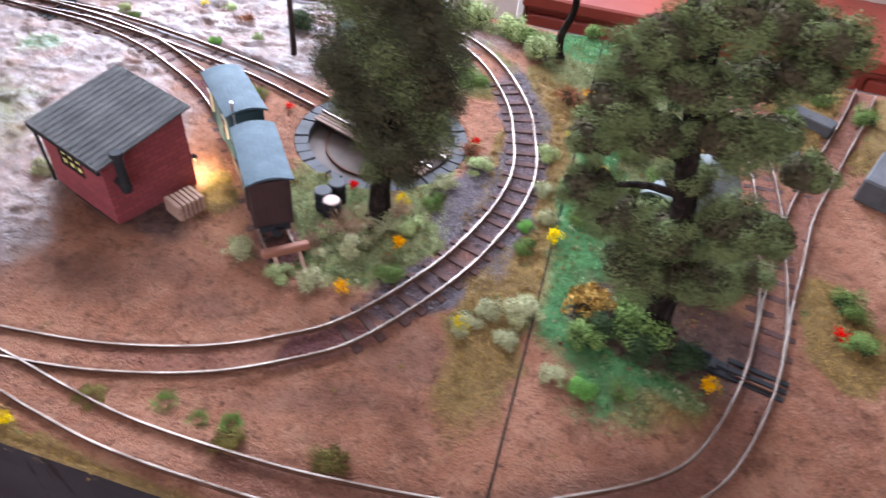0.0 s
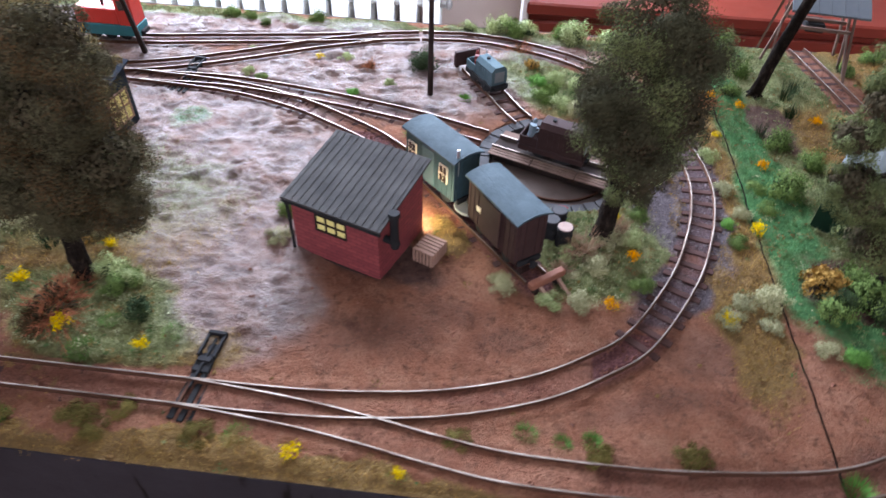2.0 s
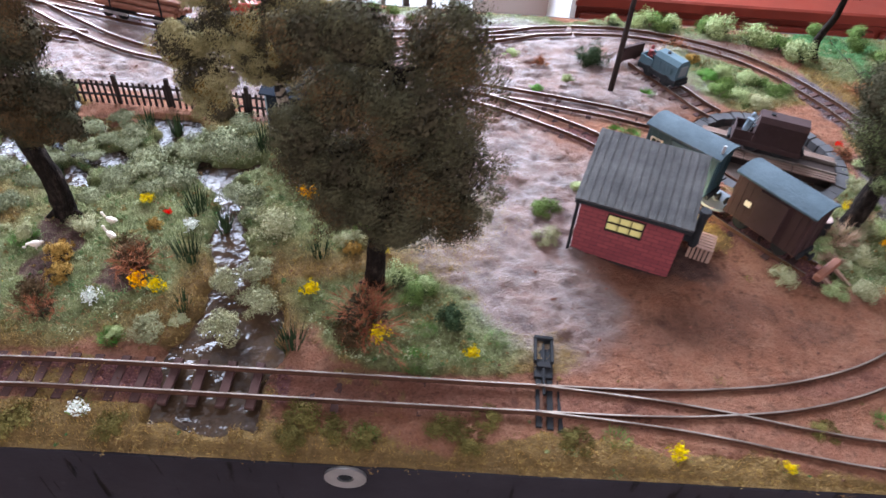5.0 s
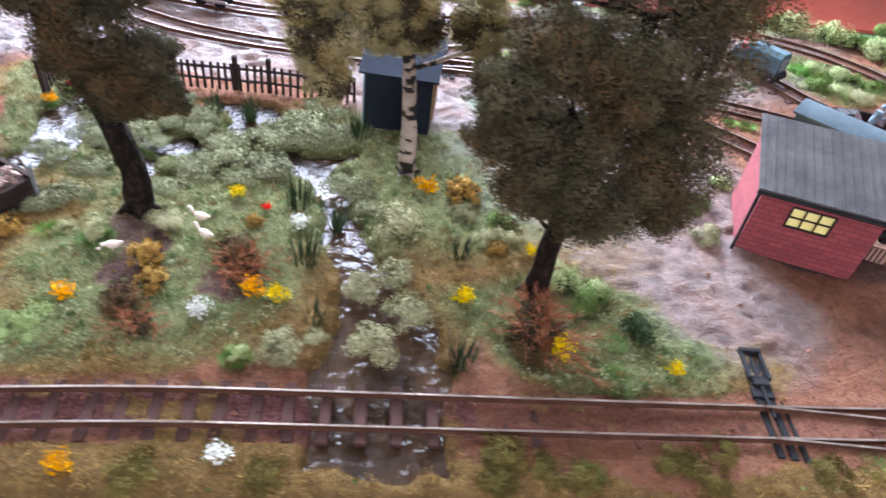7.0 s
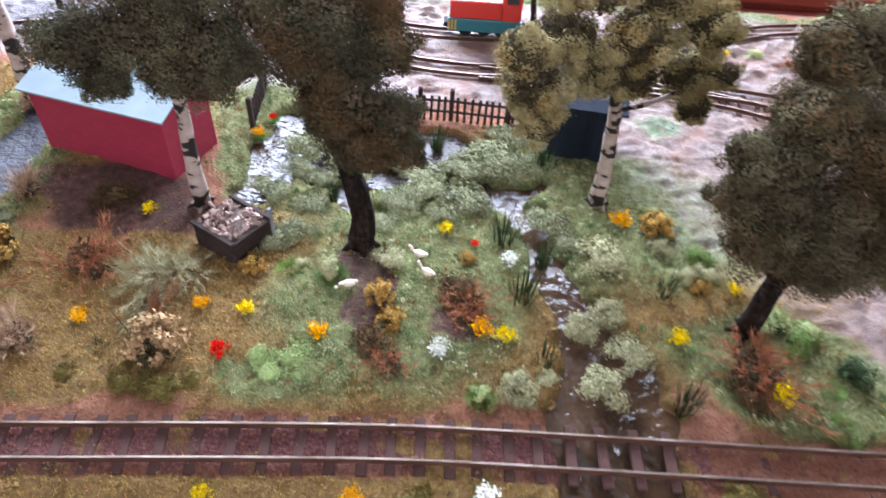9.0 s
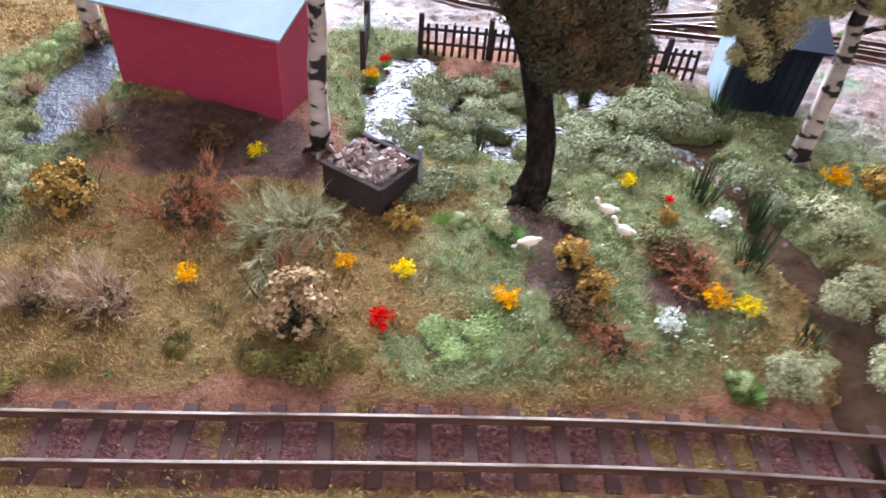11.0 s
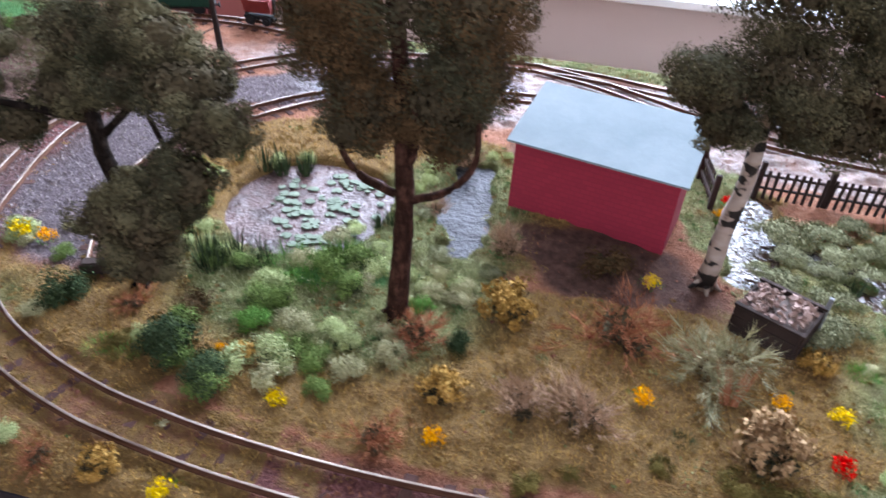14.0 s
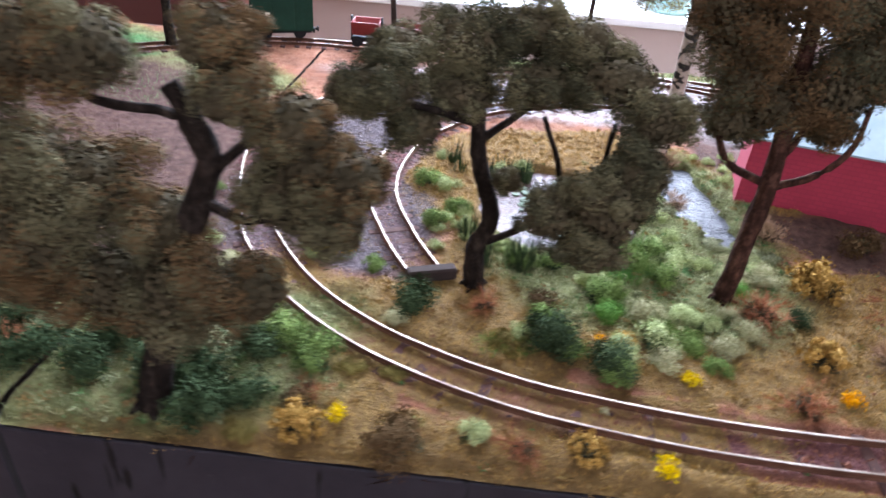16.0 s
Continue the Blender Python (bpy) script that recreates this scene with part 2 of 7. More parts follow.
M_GROUND = ground_material()
M_STEEL = rail_steel()
M_WATER = water_material()
M_POND = pond_water()
M_DITCH = ditch_water()
M_BROOK = brook_water()
M_RUST = worn("rusty_rail_side", (0.045, 0.019, 0.012), (0.115, 0.054, 0.034), 300, 0.9, 0, 0.3, 0.1)
M_SLEEPER = worn("weathered_sleeper", (0.034, 0.016, 0.014), (0.092, 0.047, 0.040), 260, 0.9, 0, 0.4, 0.15)
M_FASCIA = scratched_paint("black_fascia_paint", (0.012, 0.010, 0.013), (0.032, 0.028, 0.034))
M_BLACK = worn("black_plastic", (0.010, 0.010, 0.011), (0.026, 0.025, 0.026), 200, 0.8, 0, 0.25, 0.12)
M_ZINC = worn("zinc_metal", (0.32, 0.31, 0.30), (0.52, 0.50, 0.48), 200, 0.4, 0.7)
M_BRICK = masonry("red_brick_wall", (0.19, 0.036, 0.042), (0.27, 0.055, 0.058), (0.105, 0.026, 0.030), 0.0085, 0.0034)
M_SHEDWALL = masonry("crimson_shingle_wall", (0.25, 0.018, 0.040), (0.29, 0.023, 0.046), (0.22, 0.016, 0.036), 0.006, 0.0030)
M_FELT = worn("dark_roofing_felt", (0.032, 0.031, 0.030), (0.086, 0.081, 0.077), 230, 0.9, 0, 0.8, 0.12)
M_SEAM = worn("roof_batten", (0.034, 0.033, 0.032), (0.086, 0.081, 0.077), 230, 0.9, 0, 0.3, 0.12)
M_ROOFBLUE = worn("blue_grey_roof_card", (0.15, 0.195, 0.215), (0.24, 0.285, 0.305), 90, 0.85, 0, 0.25, 0.15)
M_NAVY = worn("dark_navy_boards", (0.008, 0.011, 0.018), (0.024, 0.03, 0.042), 150, 0.92, 0, 0.3, 0.12)
M_PALEBLUE = worn("pale_blue_boards", (0.15, 0.21, 0.25), (0.24, 0.30, 0.34), 150, 0.7)
M_TEAL = worn("blue_green_wagon_paint", (0.016, 0.033, 0.040), (0.036, 0.068, 0.080), 140, 0.75, 0, 0.25, 0.2)
M_WAGONROOF = worn("slate_blue_wagon_roof", (0.022, 0.036, 0.045), (0.080, 0.110, 0.125), 170, 0.82, 0, 1.0, 0.25)
M_OXIDE = worn("brown_oxide_paint", (0.022, 0.011, 0.011), (0.056, 0.028, 0.026), 140, 0.8, 0, 0.25, 0.18)
M_LOCOBLUE = worn("loco_blue_grey_paint", (0.040, 0.070, 0.085), (0.095, 0.14, 0.155), 140, 0.8, 0, 0.25, 0.15)
M_RED = worn("bright_red_paint", (0.52, 0.035, 0.025), (0.66, 0.055, 0.04), 100, 0.4)
M_TURQ = worn("turquoise_frame_paint", (0.02, 0.13, 0.15), (0.04, 0.20, 0.22), 100, 0.5)
M_YELLOW = worn("warning_yellow_paint", (0.55, 0.33, 0.03), (0.65, 0.42, 0.05), 100, 0.5)
M_GREENPAINT = worn("dark_green_paint", (0.004, 0.020, 0.012), (0.010, 0.046, 0.028), 100, 0.7, 0, 0.2, 0.2)
M_CREAM = worn("cream_paint", (0.55, 0.48, 0.36), (0.72, 0.65, 0.52), 150, 0.6)
M_WOOD = worn("raw_pale_wood", (0.22, 0.115, 0.080), (0.38, 0.235, 0.175), 160, 0.8)
M_DARKWOOD = worn("dark_stained_wood", (0.016, 0.011, 0.010), (0.048, 0.032, 0.027), 160, 0.92, 0, 0.3, 0.12)
M_TIMBER = worn("brown_weathered_timber", (0.085, 0.052, 0.040), (0.22, 0.145, 0.115), 160, 0.92, 0, 0.3, 0.12)
M_LOG = worn("brown_bark_log", (0.13, 0.048, 0.028), (0.26, 0.10, 0.06), 160, 0.8)
M_BARK = bark("dark_tree_bark", (0.014, 0.010, 0.008), (0.050, 0.036, 0.028))
M_BARKRED = bark("reddish_pine_bark", (0.036, 0.017, 0.012), (0.125, 0.060, 0.042))
M_BIRCH = bark_birch()
M_STONE = worn("pinkish_rubble", (0.22, 0.14, 0.12), (0.46, 0.34, 0.29), 300, 0.9)
M_CONCRETE = worn("grey_concrete", (0.10, 0.11, 0.12), (0.22, 0.23, 0.24), 120, 0.8)
M_RING = worn("grey_ring_stone", (0.045, 0.042, 0.042), (0.095, 0.092, 0.095), 150, 0.92, 0, 0.3, 0.12)
M_PIT = worn("brown_pit_floor", (0.050, 0.033, 0.026), (0.11, 0.075, 0.06), 150, 0.85)
M_PANE = glow("lit_window_glass", (0.60, 0.52, 0.20), 0.22)
M_GLASS = Nodes("dark_window_glass").done((0.02, 0.02, 0.018), 0.08, 0.0, 0.8)
M_BULB = glow("warm_bulb", (1.0, 0.62, 0.16), 14.0)
M_GOOSE = worn("off_white_plaster", (0.62, 0.50, 0.40), (0.78, 0.68, 0.58), 300, 0.7)
M_FIGRED = worn("figure_dark_red", (0.16, 0.02, 0.02), (0.24, 0.04, 0.035), 300, 0.7)
M_FIGBLUE = worn("figure_blue_grey", (0.10, 0.14, 0.17), (0.20, 0.25, 0.28), 300, 0.7)
M_LILY = foliage("lily_pad", (0.045, 0.062, 0.042), (0.14, 0.17, 0.13), (0.24, 0.28, 0.22), 0.7)
M_WALL = worn("beige_wall_paint", (0.52, 0.41, 0.36), (0.56, 0.45, 0.40), 3, 0.85, 0, 0.05)
M_WHITE = worn("white_gloss_paint", (0.78, 0.77, 0.74), (0.84, 0.83, 0.80), 12, 0.35, 0, 0.03)
M_CABINET = worn("red_brown_varnished_wood", (0.19, 0.026, 0.016), (0.27, 0.045, 0.026), 12, 0.35, 0, 0.06)
M_WARDROBE = worn("dark_red_brown_varnish", (0.050, 0.010, 0.008), (0.085, 0.018, 0.013), 12, 0.4, 0, 0.06)
M_FLOOR = worn("brown_floor_boards", (0.12, 0.07, 0.045), (0.20, 0.12, 0.08), 6, 0.5)
M_POT = worn("mint_green_glaze", (0.27, 0.42, 0.37), (0.36, 0.52, 0.46), 20, 0.25, 0, 0.03)
M_DARKPOT = worn("dark_plastic_pot", (0.03, 0.025, 0.025), (0.05, 0.045, 0.045), 20, 0.4)

# colour of inner leaves, darkened as shade within crowns and wiry shrubs
F_SHADE = foliage("inner_shade_leaves", (0.024, 0.02, 0.013), (0.076, 0.062, 0.038), (0.136, 0.115, 0.068), fine=True)
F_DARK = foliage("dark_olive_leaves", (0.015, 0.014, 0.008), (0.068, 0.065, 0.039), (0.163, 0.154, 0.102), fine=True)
F_BROWN = foliage("brown_leaves", (0.024, 0.014, 0.008), (0.115, 0.074, 0.039), (0.222, 0.144, 0.078), fine=True)
F_OLIVE = foliage("khaki_olive_leaves", (0.022, 0.02, 0.011), (0.115, 0.102, 0.059), (0.266, 0.246, 0.164), fine=True)
F_RUSTLEAF = foliage("rust_brown_leaves", (0.045, 0.022, 0.006), (0.20, 0.105, 0.028), (0.34, 0.19, 0.055), fine=True)
F_BIRCHLEAF = foliage("autumn_birch_leaves", (0.09, 0.070, 0.030), (0.34, 0.285, 0.15), (0.55, 0.49, 0.31), fine=True)
F_PINE = foliage("pine_green_leaves", (0.030, 0.038, 0.017), (0.155, 0.176, 0.080), (0.35, 0.38, 0.20), fine=True)
F_GREEN = foliage("green_leaves", (0.024, 0.042, 0.014), (0.155, 0.215, 0.072), (0.38, 0.45, 0.20))
F_VIVID = foliage("vivid_green_blades", (0.05, 0.12, 0.03), (0.15, 0.29, 0.08), (0.28, 0.44, 0.16))
F_OLIVEGRASS = foliage("olive_grass_blades", (0.060, 0.050, 0.018), (0.18, 0.145, 0.054), (0.30, 0.25, 0.115))
F_MOSS = foliage("light_green_moss", (0.12, 0.16, 0.06), (0.33, 0.40, 0.18), (0.52, 0.60, 0.33))
F_PALE = foliage("pale_dry_blades", (0.13, 0.125, 0.060), (0.40, 0.385, 0.23), (0.62, 0.59, 0.41))
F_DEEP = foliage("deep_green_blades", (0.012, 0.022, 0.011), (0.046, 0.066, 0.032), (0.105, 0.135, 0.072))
F_GOLD = foliage("golden_leaves", (0.12, 0.065, 0.018), (0.42, 0.265, 0.095), (0.62, 0.45, 0.22))
F_REDTWIG = foliage("russet_twigs", (0.13, 0.045, 0.028), (0.40, 0.185, 0.110), (0.58, 0.38, 0.26))
F_REDSTEM = foliage("dark_red_stems", (0.060, 0.014, 0.010), (0.21, 0.060, 0.040), (0.32, 0.12, 0.08))
F_SILVER = foliage("silver_green_leaves", (0.13, 0.120, 0.068), (0.40, 0.375, 0.235), (0.60, 0.58, 0.41))
F_CREAM = foliage("cream_leaves", (0.15, 0.085, 0.045), (0.38, 0.26, 0.15), (0.56, 0.43, 0.28))
F_GREY = foliage("grey_brown_fibres", (0.15, 0.092, 0.060), (0.38, 0.26, 0.18), (0.56, 0.43, 0.33))
F_WHITEGREEN = foliage("white_green_leaves", (0.08, 0.10, 0.034), (0.41, 0.46, 0.23), (0.74, 0.76, 0.52))
F_MARSH = foliage("grey_green_moss", (0.050, 0.054, 0.030), (0.27, 0.275, 0.165), (0.56, 0.56, 0.38))
B_YELLOW = foliage("yellow_blossom", (0.45, 0.30, 0.02), (0.70, 0.52, 0.05), (0.80, 0.66, 0.16))
B_ORANGE = foliage("orange_blossom", (0.48, 0.20, 0.012), (0.74, 0.36, 0.02), (0.82, 0.48, 0.05))
B_RED = foliage("red_blossom", (0.38, 0.012, 0.014), (0.66, 0.030, 0.030), (0.74, 0.07, 0.06))
B_WHITE = foliage("white_blossom", (0.50, 0.52, 0.45), (0.74, 0.74, 0.68), (0.82, 0.82, 0.78))


def blade_material():
    n = Nodes("static_grass")
    tint = n.add("ShaderNodeAttribute")
    tint.attribute_name = "tint"
    island = n.add("ShaderNodeNewGeometry").outputs["Random Per Island"]
    shade = n.add("ShaderNodeHueSaturation")
    n.link(tint.outputs["Color"], shade.inputs["Color"])
    n.link(n.maths("ADD", n.maths("MULTIPLY", island, 0.6), 0.72), shade.inputs["Value"])
    return n.done(shade.outputs[0], 0.95, 0.0, 0.02)


M_BLADE = blade_material()


# ---- building helpers (plan units in, metres out) ----
def mesh_of(name, verts, faces, material, smooth=False):
    me = bpy.data.meshes.new(name)
    me.from_pydata([(x * K, y * K, z * K) for x, y, z in verts], [], faces)
    me.materials.append(material)
    if smooth:
        me.shade_smooth()
    return me


def part(name, bm, material, parent, label="", smooth=False):
    me = bpy.data.meshes.new(name)
    bmesh.ops.scale(bm, vec=(K, K, K), verts=bm.verts)
    bmesh.ops.recalc_face_normals(bm, faces=bm.faces)
    bm.to_mesh(me)
    bm.free()
    me.materials.append(material)
    if smooth:
        me.shade_smooth()
    ob = new(name, me)
    ob.parent = parent
    if label:
        ob["label"] = label
    return ob


def part_mesh(name, me, parent, label=""):
    ob = new(name, me)
    ob.parent = parent
    if label:
        ob["label"] = label
    return ob


def thing(name, x, y, z, turn, label, category, group="", kind=""):
    ob = new(name)
    ob.matrix_basis = pose(x * K, y * K, z * K, 0, 0, turn)
    ob.empty_display_size = 0.01
    return tagged(ob, label, category, group, kind)


def solo(name, bm, material, label, category, kind="", group=""):
    ob = part(name, bm, material, None)
    return tagged(ob, label, category, group, kind)


def box(bm, x0, x1, y0, y1, z0, z1, bevel=0.0):
    made = bmesh.ops.create_cube(bm, size=1.0)["verts"]
    for v in made:
        v.co = ((x0 + x1) / 2 + v.co.x * (x1 - x0), (y0 + y1) / 2 + v.co.y * (y1 - y0), (z0 + z1) / 2 + v.co.z * (z1 - z0))
    if bevel:
        edges = list({e for v in made for e in v.link_edges})
        bmesh.ops.bevel(bm, geom=edges, offset=bevel, segments=1, affect="EDGES")
    return bm


def boxed(*a, **k):
    return box(bmesh.new(), *a, **k)


def prism(bm, outline, z0, z1):
    """An upright solid over a plan outline."""
    low = [bm.verts.new((x, y, z0)) for x, y in outline]
    high = [bm.verts.new((x, y, z1)) for x, y in outline]
    n = len(outline)
    bm.faces.new(low[::-1])
    bm.faces.new(high)
    for i in range(n):
        bm.faces.new((low[i], low[(i + 1) % n], high[(i + 1) % n], high[i]))
    return bm


def tube(bm, a, b, ra, rb=None, sides=10, caps=True):
    """A tapered round bar from a to b."""
    a, b = Vector(a), Vector(b)
    turn = (b - a).to_track_quat("Z", "Y").to_matrix().to_4x4()
    made = bmesh.ops.create_cone(bm, cap_ends=caps, segments=sides, radius1=ra, radius2=ra if rb is None else rb, depth=(b - a).length)["verts"]
    bmesh.ops.transform(bm, matrix=Matrix.Translation((a + b) / 2) @ turn, verts=made)
    return bm


def stick(bm, a, b, w, h):
    """A square bar from a to b."""
    a, b = Vector(a), Vector(b)
    turn = (b - a).to_track_quat("Z", "Y").to_matrix().to_4x4()
    made = bmesh.ops.create_cube(bm, size=1.0)["verts"]
    bmesh.ops.transform(bm, matrix=Matrix.Translation((a + b) / 2) @ turn @ Matrix.Diagonal((w, h, (b - a).length, 1)), verts=made)
    return bm


def ball(bm, x, y, z, rx, ry, rz, steps=8):
    made = bmesh.ops.create_uvsphere(bm, u_segments=steps + 2, v_segments=steps, radius=1.0)["verts"]
    bmesh.ops.transform(bm, matrix=Matrix.Translation((x, y, z)) @ Matrix.Diagonal((rx, ry, rz, 1)), verts=made)
    return bm


def limb(bm, points, r0, r1, sides=8):
    """A bent, tapering branch through points."""
    rings = []
    n = len(points)
    for i, p in enumerate(points):
        p = Vector(p)
        ahead = (Vector(points[min(i + 1, n - 1)]) - Vector(points[max(i - 1, 0)])).normalized()
        side = ahead.orthogonal().normalized()
        other = ahead.cross(side)
        r = r0 + (r1 - r0) * i / (n - 1)
        ring = []
        for k in range(sides):
            a = TAU * k / sides
            wob = 1 + 0.26 * noise.noise(p * 0.35 + Vector((k * 1.7, i * 0.5, 0)))
            ring.append(bm.verts.new(p + (side * math.cos(a) + other * math.sin(a)) * r * wob))
        rings.append(ring)
    for a, b in zip(rings, rings[1:]):
        for k in range(sides):
            bm.faces.new((a[k], a[(k + 1) % sides], b[(k + 1) % sides], b[k]))
    bm.faces.new(rings[0][::-1])
    bm.faces.new(rings[-1])
    return bm


def smooth_path(points, step=2.0):
    """A Catmull-Rom curve through plan points, at even steps."""
    p = [Vector((x, y)) for x, y in points]
    p = [2 * p[0] - p[1], *p, 2 * p[-1] - p[-2]]
    out = []
    for a, b, c, d in zip(p, p[1:], p[2:], p[3:]):
        n = max(2, int((c - b).length / 1.0))
        for i in range(n):
            t = i / n
            out.append(0.5 * (2 * b + (c - a) * t + (2 * a - 5 * b + 4 * c - d) * t * t + (3 * b - a - 3 * c + d) * t ** 3))
    out.append(p[-2])
    even, run = [out[0]], 0.0
    for a, b in zip(out, out[1:]):
        run += (b - a).length
        if run >= step:
            even.append(b)
            run = 0.0
    return even


def bend(points, n=4):
    """A denser, slightly crooked copy of a line of points in space."""
    p = [Vector(q) for q in points]
    p = [2 * p[0] - p[1], *p, 2 * p[-1] - p[-2]]
    out = []
    for a, b, c, d in zip(p, p[1:], p[2:], p[3:]):
        for i in range(n):
            t = i / n
            q = 0.5 * (2 * b + (c - a) * t + (2 * a - 5 * b + 4 * c - d) * t * t + (3 * b - a - 3 * c + d) * t ** 3)
            out.append(q + 0.5 * Vector((noise.noise(q * 0.13), noise.noise(q * 0.13 + Vector((9, 0, 0))), 0)))
    out.append(p[-2])
    return out


# ---- plan of the tracks ----
MAIN = [(-270, -11.5), (-240, -9.7), (-215, -8), (-190, -6.5), (-160, -5), (-130, -4.5), (-60, -4.5), (0, -4.5), (36, -4), (60, -2), (84, 2), (110, 10.5), (130, 22), (147, 36.5),
        (166, 68), (176, 95), (181, 118), (181.5, 138), (177.5, 158), (169.5, 184), (152, 214.5), (131, 235.5), (100, 250), (70, 256), (40, 254)]
LEFT_LOOP = [(-270, -11.5), (-292, -12.5), (-315, -12.6), (-340, -11.2), (-364, -8), (-378, -5), (-395, 0.6), (-415, 10.3), (-435, 26), (-452.5, 49), (-461, 69), (-468.5, 91), (-473, 114),
             (-470, 140), (-462, 165), (-448, 190), (-430, 212), (-405, 230), (-370, 243), (-335, 250), (-300, 252), (-270, 249), (-240, 241),
             (-200, 229), (-155, 222), (-114, 224), (-75, 231), (-20, 241), (40, 254)]
FRONT_BRANCH = [(0, -4.5), (36, -7.5), (58, -10.5), (80, -14.5), (102, -17.5), (130, -18), (160, -16.5), (200, -10.5), (228, 2), (247, 14), (258, 27),
                (267.5, 48), (273.5, 68), (279, 95), (285, 120), (292, 150), (303, 180), (324, 235), (336, 270)]
MILL_TRACK = [(273.5, 68), (277, 90), (279, 120), (279.5, 155), (277, 190), (271, 225), (264, 262), (261, 274)]
WAGON_TRACK = [(-135, 185), (-100, 183), (-50, 179), (-15, 170), (12, 157), (35, 143), (55, 125), (72, 106), (88, 87), (103, 69), (111, 60)]
TABLE_TRACK = [(-100, 183), (-50, 184), (0, 176.5), (40, 167.5), (60, 161.5), (85, 152.5)]
YARD_LINK = [(20, 250), (-20, 232), (-60, 211), (-95, 196), (-135, 187), (-180, 193), (-210, 204), (-240, 222), (-268, 240), (-300, 252)]
POND_SIDING = [(-402, 39), (-412.5, 59), (-422, 85), (-423, 112), (-417, 138), (-403, 163), (-385, 182), (-355, 198), (-330, 205), (-300, 209), (-260, 211), (-225, 207)]
LOCO_SIDING = [(103, 170), (97, 178), (88, 194), (78, 210), (72, 220)]
LEFT_BOARD_TRACK = [(-640, 165), (-600, 203), (-562, 234), (-525, 256), (-485, 265), (-445, 262), (-405, 250)]
ALL_TRACKS = (MAIN, LEFT_LOOP, FRONT_BRANCH, MILL_TRACK, WAGON_TRACK, TABLE_TRACK, YARD_LINK, POND_SIDING, LOCO_SIDING, LEFT_BOARD_TRACK)
TRACK_POINTS = np.array([tuple(p) for path in ALL_TRACKS for p in smooth_path(path, 3.0)])
STREAM = [(-100, -6, 16.5), (-99, 6, 17), (-98, 30, 13), (-103, 50, 8), (-111, 68, 5.5), (-115, 84, 5), (-130, 98, 5), (-152, 103, 6), (-176, 108, 7),
          (-196, 111, 11), (-207, 124, 9), (-211, 142, 6)]
DITCH = [(-304, 75, 5), (-306, 90, 9), (-309, 108, 10), (-312, 132, 9)]
POOL = [(-216, 92, 9), (-216, 104, 10), (-214, 118, 10), (-210, 132, 8), (-205, 143, 6)]
TABLE = (119.0, 139.0)
MARSH_TUFT = [
    (-161, 93, 14.4), (-139, 92, 22.1), (-156, 106, 17.1), (-166, 114, 15.5), (-178, 116, 13.5), (-130, 119, 26.3), (-117, 117, 19.5), (-141, 110, 19.3), (-187, 111, 15.7),
    (-176, 133, 16.6), (-125, 135, 20.7), (-148, 85, 15.8), (-169, 79, 13.9), (-167, 92, 12.4), (-203, 120, 21.3), (-169, 124, 18.7), (-188, 123, 18.2)
]
MARSH_TUFT_MORE = [
    (-202, 107, 15.1), (-179, 103, 13.6), (-154, 97, 20.8), (-162, 87, 14.8), (-125, 114, 23.4), (-193, 100, 13.2), (-214, 96, 9.5), (-323, 95, 12.6), (-312, 75, 9.8),
    (-295, 69, 9.4), (-331, 71, 11.5), (-113, 84, 21.3), (-105, 75, 13.1), (-197, 72, 18.2), (-205, 66, 18.1), (-195, 85, 16.8), (-207, 91, 17.4)
]


# ---- the ground of the three boards ----
def fbm(x, y, scale, seed=0.0, octaves=3):
    """Smooth value noise on arrays, about -1 to 1."""
    out, amp, total = np.zeros_like(x), 1.0, 0.0
    for o in range(octaves):
        u, v = x / scale * 2 ** o + seed * 7.1 + 31.7 * o, y / scale * 2 ** o + seed * 3.3 - 17.9 * o
        iu, iv = np.floor(u), np.floor(v)
        fu, fv = u - iu, v - iv
        fu, fv = fu * fu * (3 - 2 * fu), fv * fv * (3 - 2 * fv)

        def h(a, b):
            s = np.sin(a * 127.1 + b * 311.7 + seed * 74.7) * 43758.5453
            return (s - np.floor(s)) * 2 - 1

        out += amp * ((h(iu, iv) * (1 - fu) + h(iu + 1, iv) * fu) * (1 - fv) + (h(iu, iv + 1) * (1 - fu) + h(iu + 1, iv + 1) * fu) * fv)
        total += amp
        amp *= 0.5
    return out / total


def near_path(x, y, path):
    """Distance to a path of (x, y, half width), less the half width."""
    best = np.full_like(x, 1e9)
    for (ax, ay, aw), (bx, by, bw) in zip(path, path[1:]):
        dx, dy = bx - ax, by - ay
        t = np.clip(((x - ax) * dx + (y - ay) * dy) / (dx * dx + dy * dy), 0, 1)
        best = np.minimum(best, np.hypot(x - ax - t * dx, y - ay - t * dy) - (aw + (bw - aw) * t))
    return best


def near_track(x, y):
    best = np.full(x.shape, 1e9)
    flat_x, flat_y, flat = x.ravel(), y.ravel(), best.ravel()
    for px, py in TRACK_POINTS:
        np.minimum(flat, np.hypot(flat_x - px, flat_y - py), out=flat)
    return flat.reshape(x.shape)


def blob(x, y, cx, cy, rx, ry, turn=0.0, soft=0.35):
    c, s = math.cos(radians(turn)), math.sin(radians(turn))
    u, v = ((x - cx) * c + (y - cy) * s) / rx, ((y - cy) * c - (x - cx) * s) / ry
    return np.clip((1 - np.hypot(u, v)) / soft + 0.5, 0, 1)


def many(x, y, blobs):
    out = np.zeros_like(x)
    for b in blobs:
        out = np.maximum(out, blob(x, y, *b))
    return out


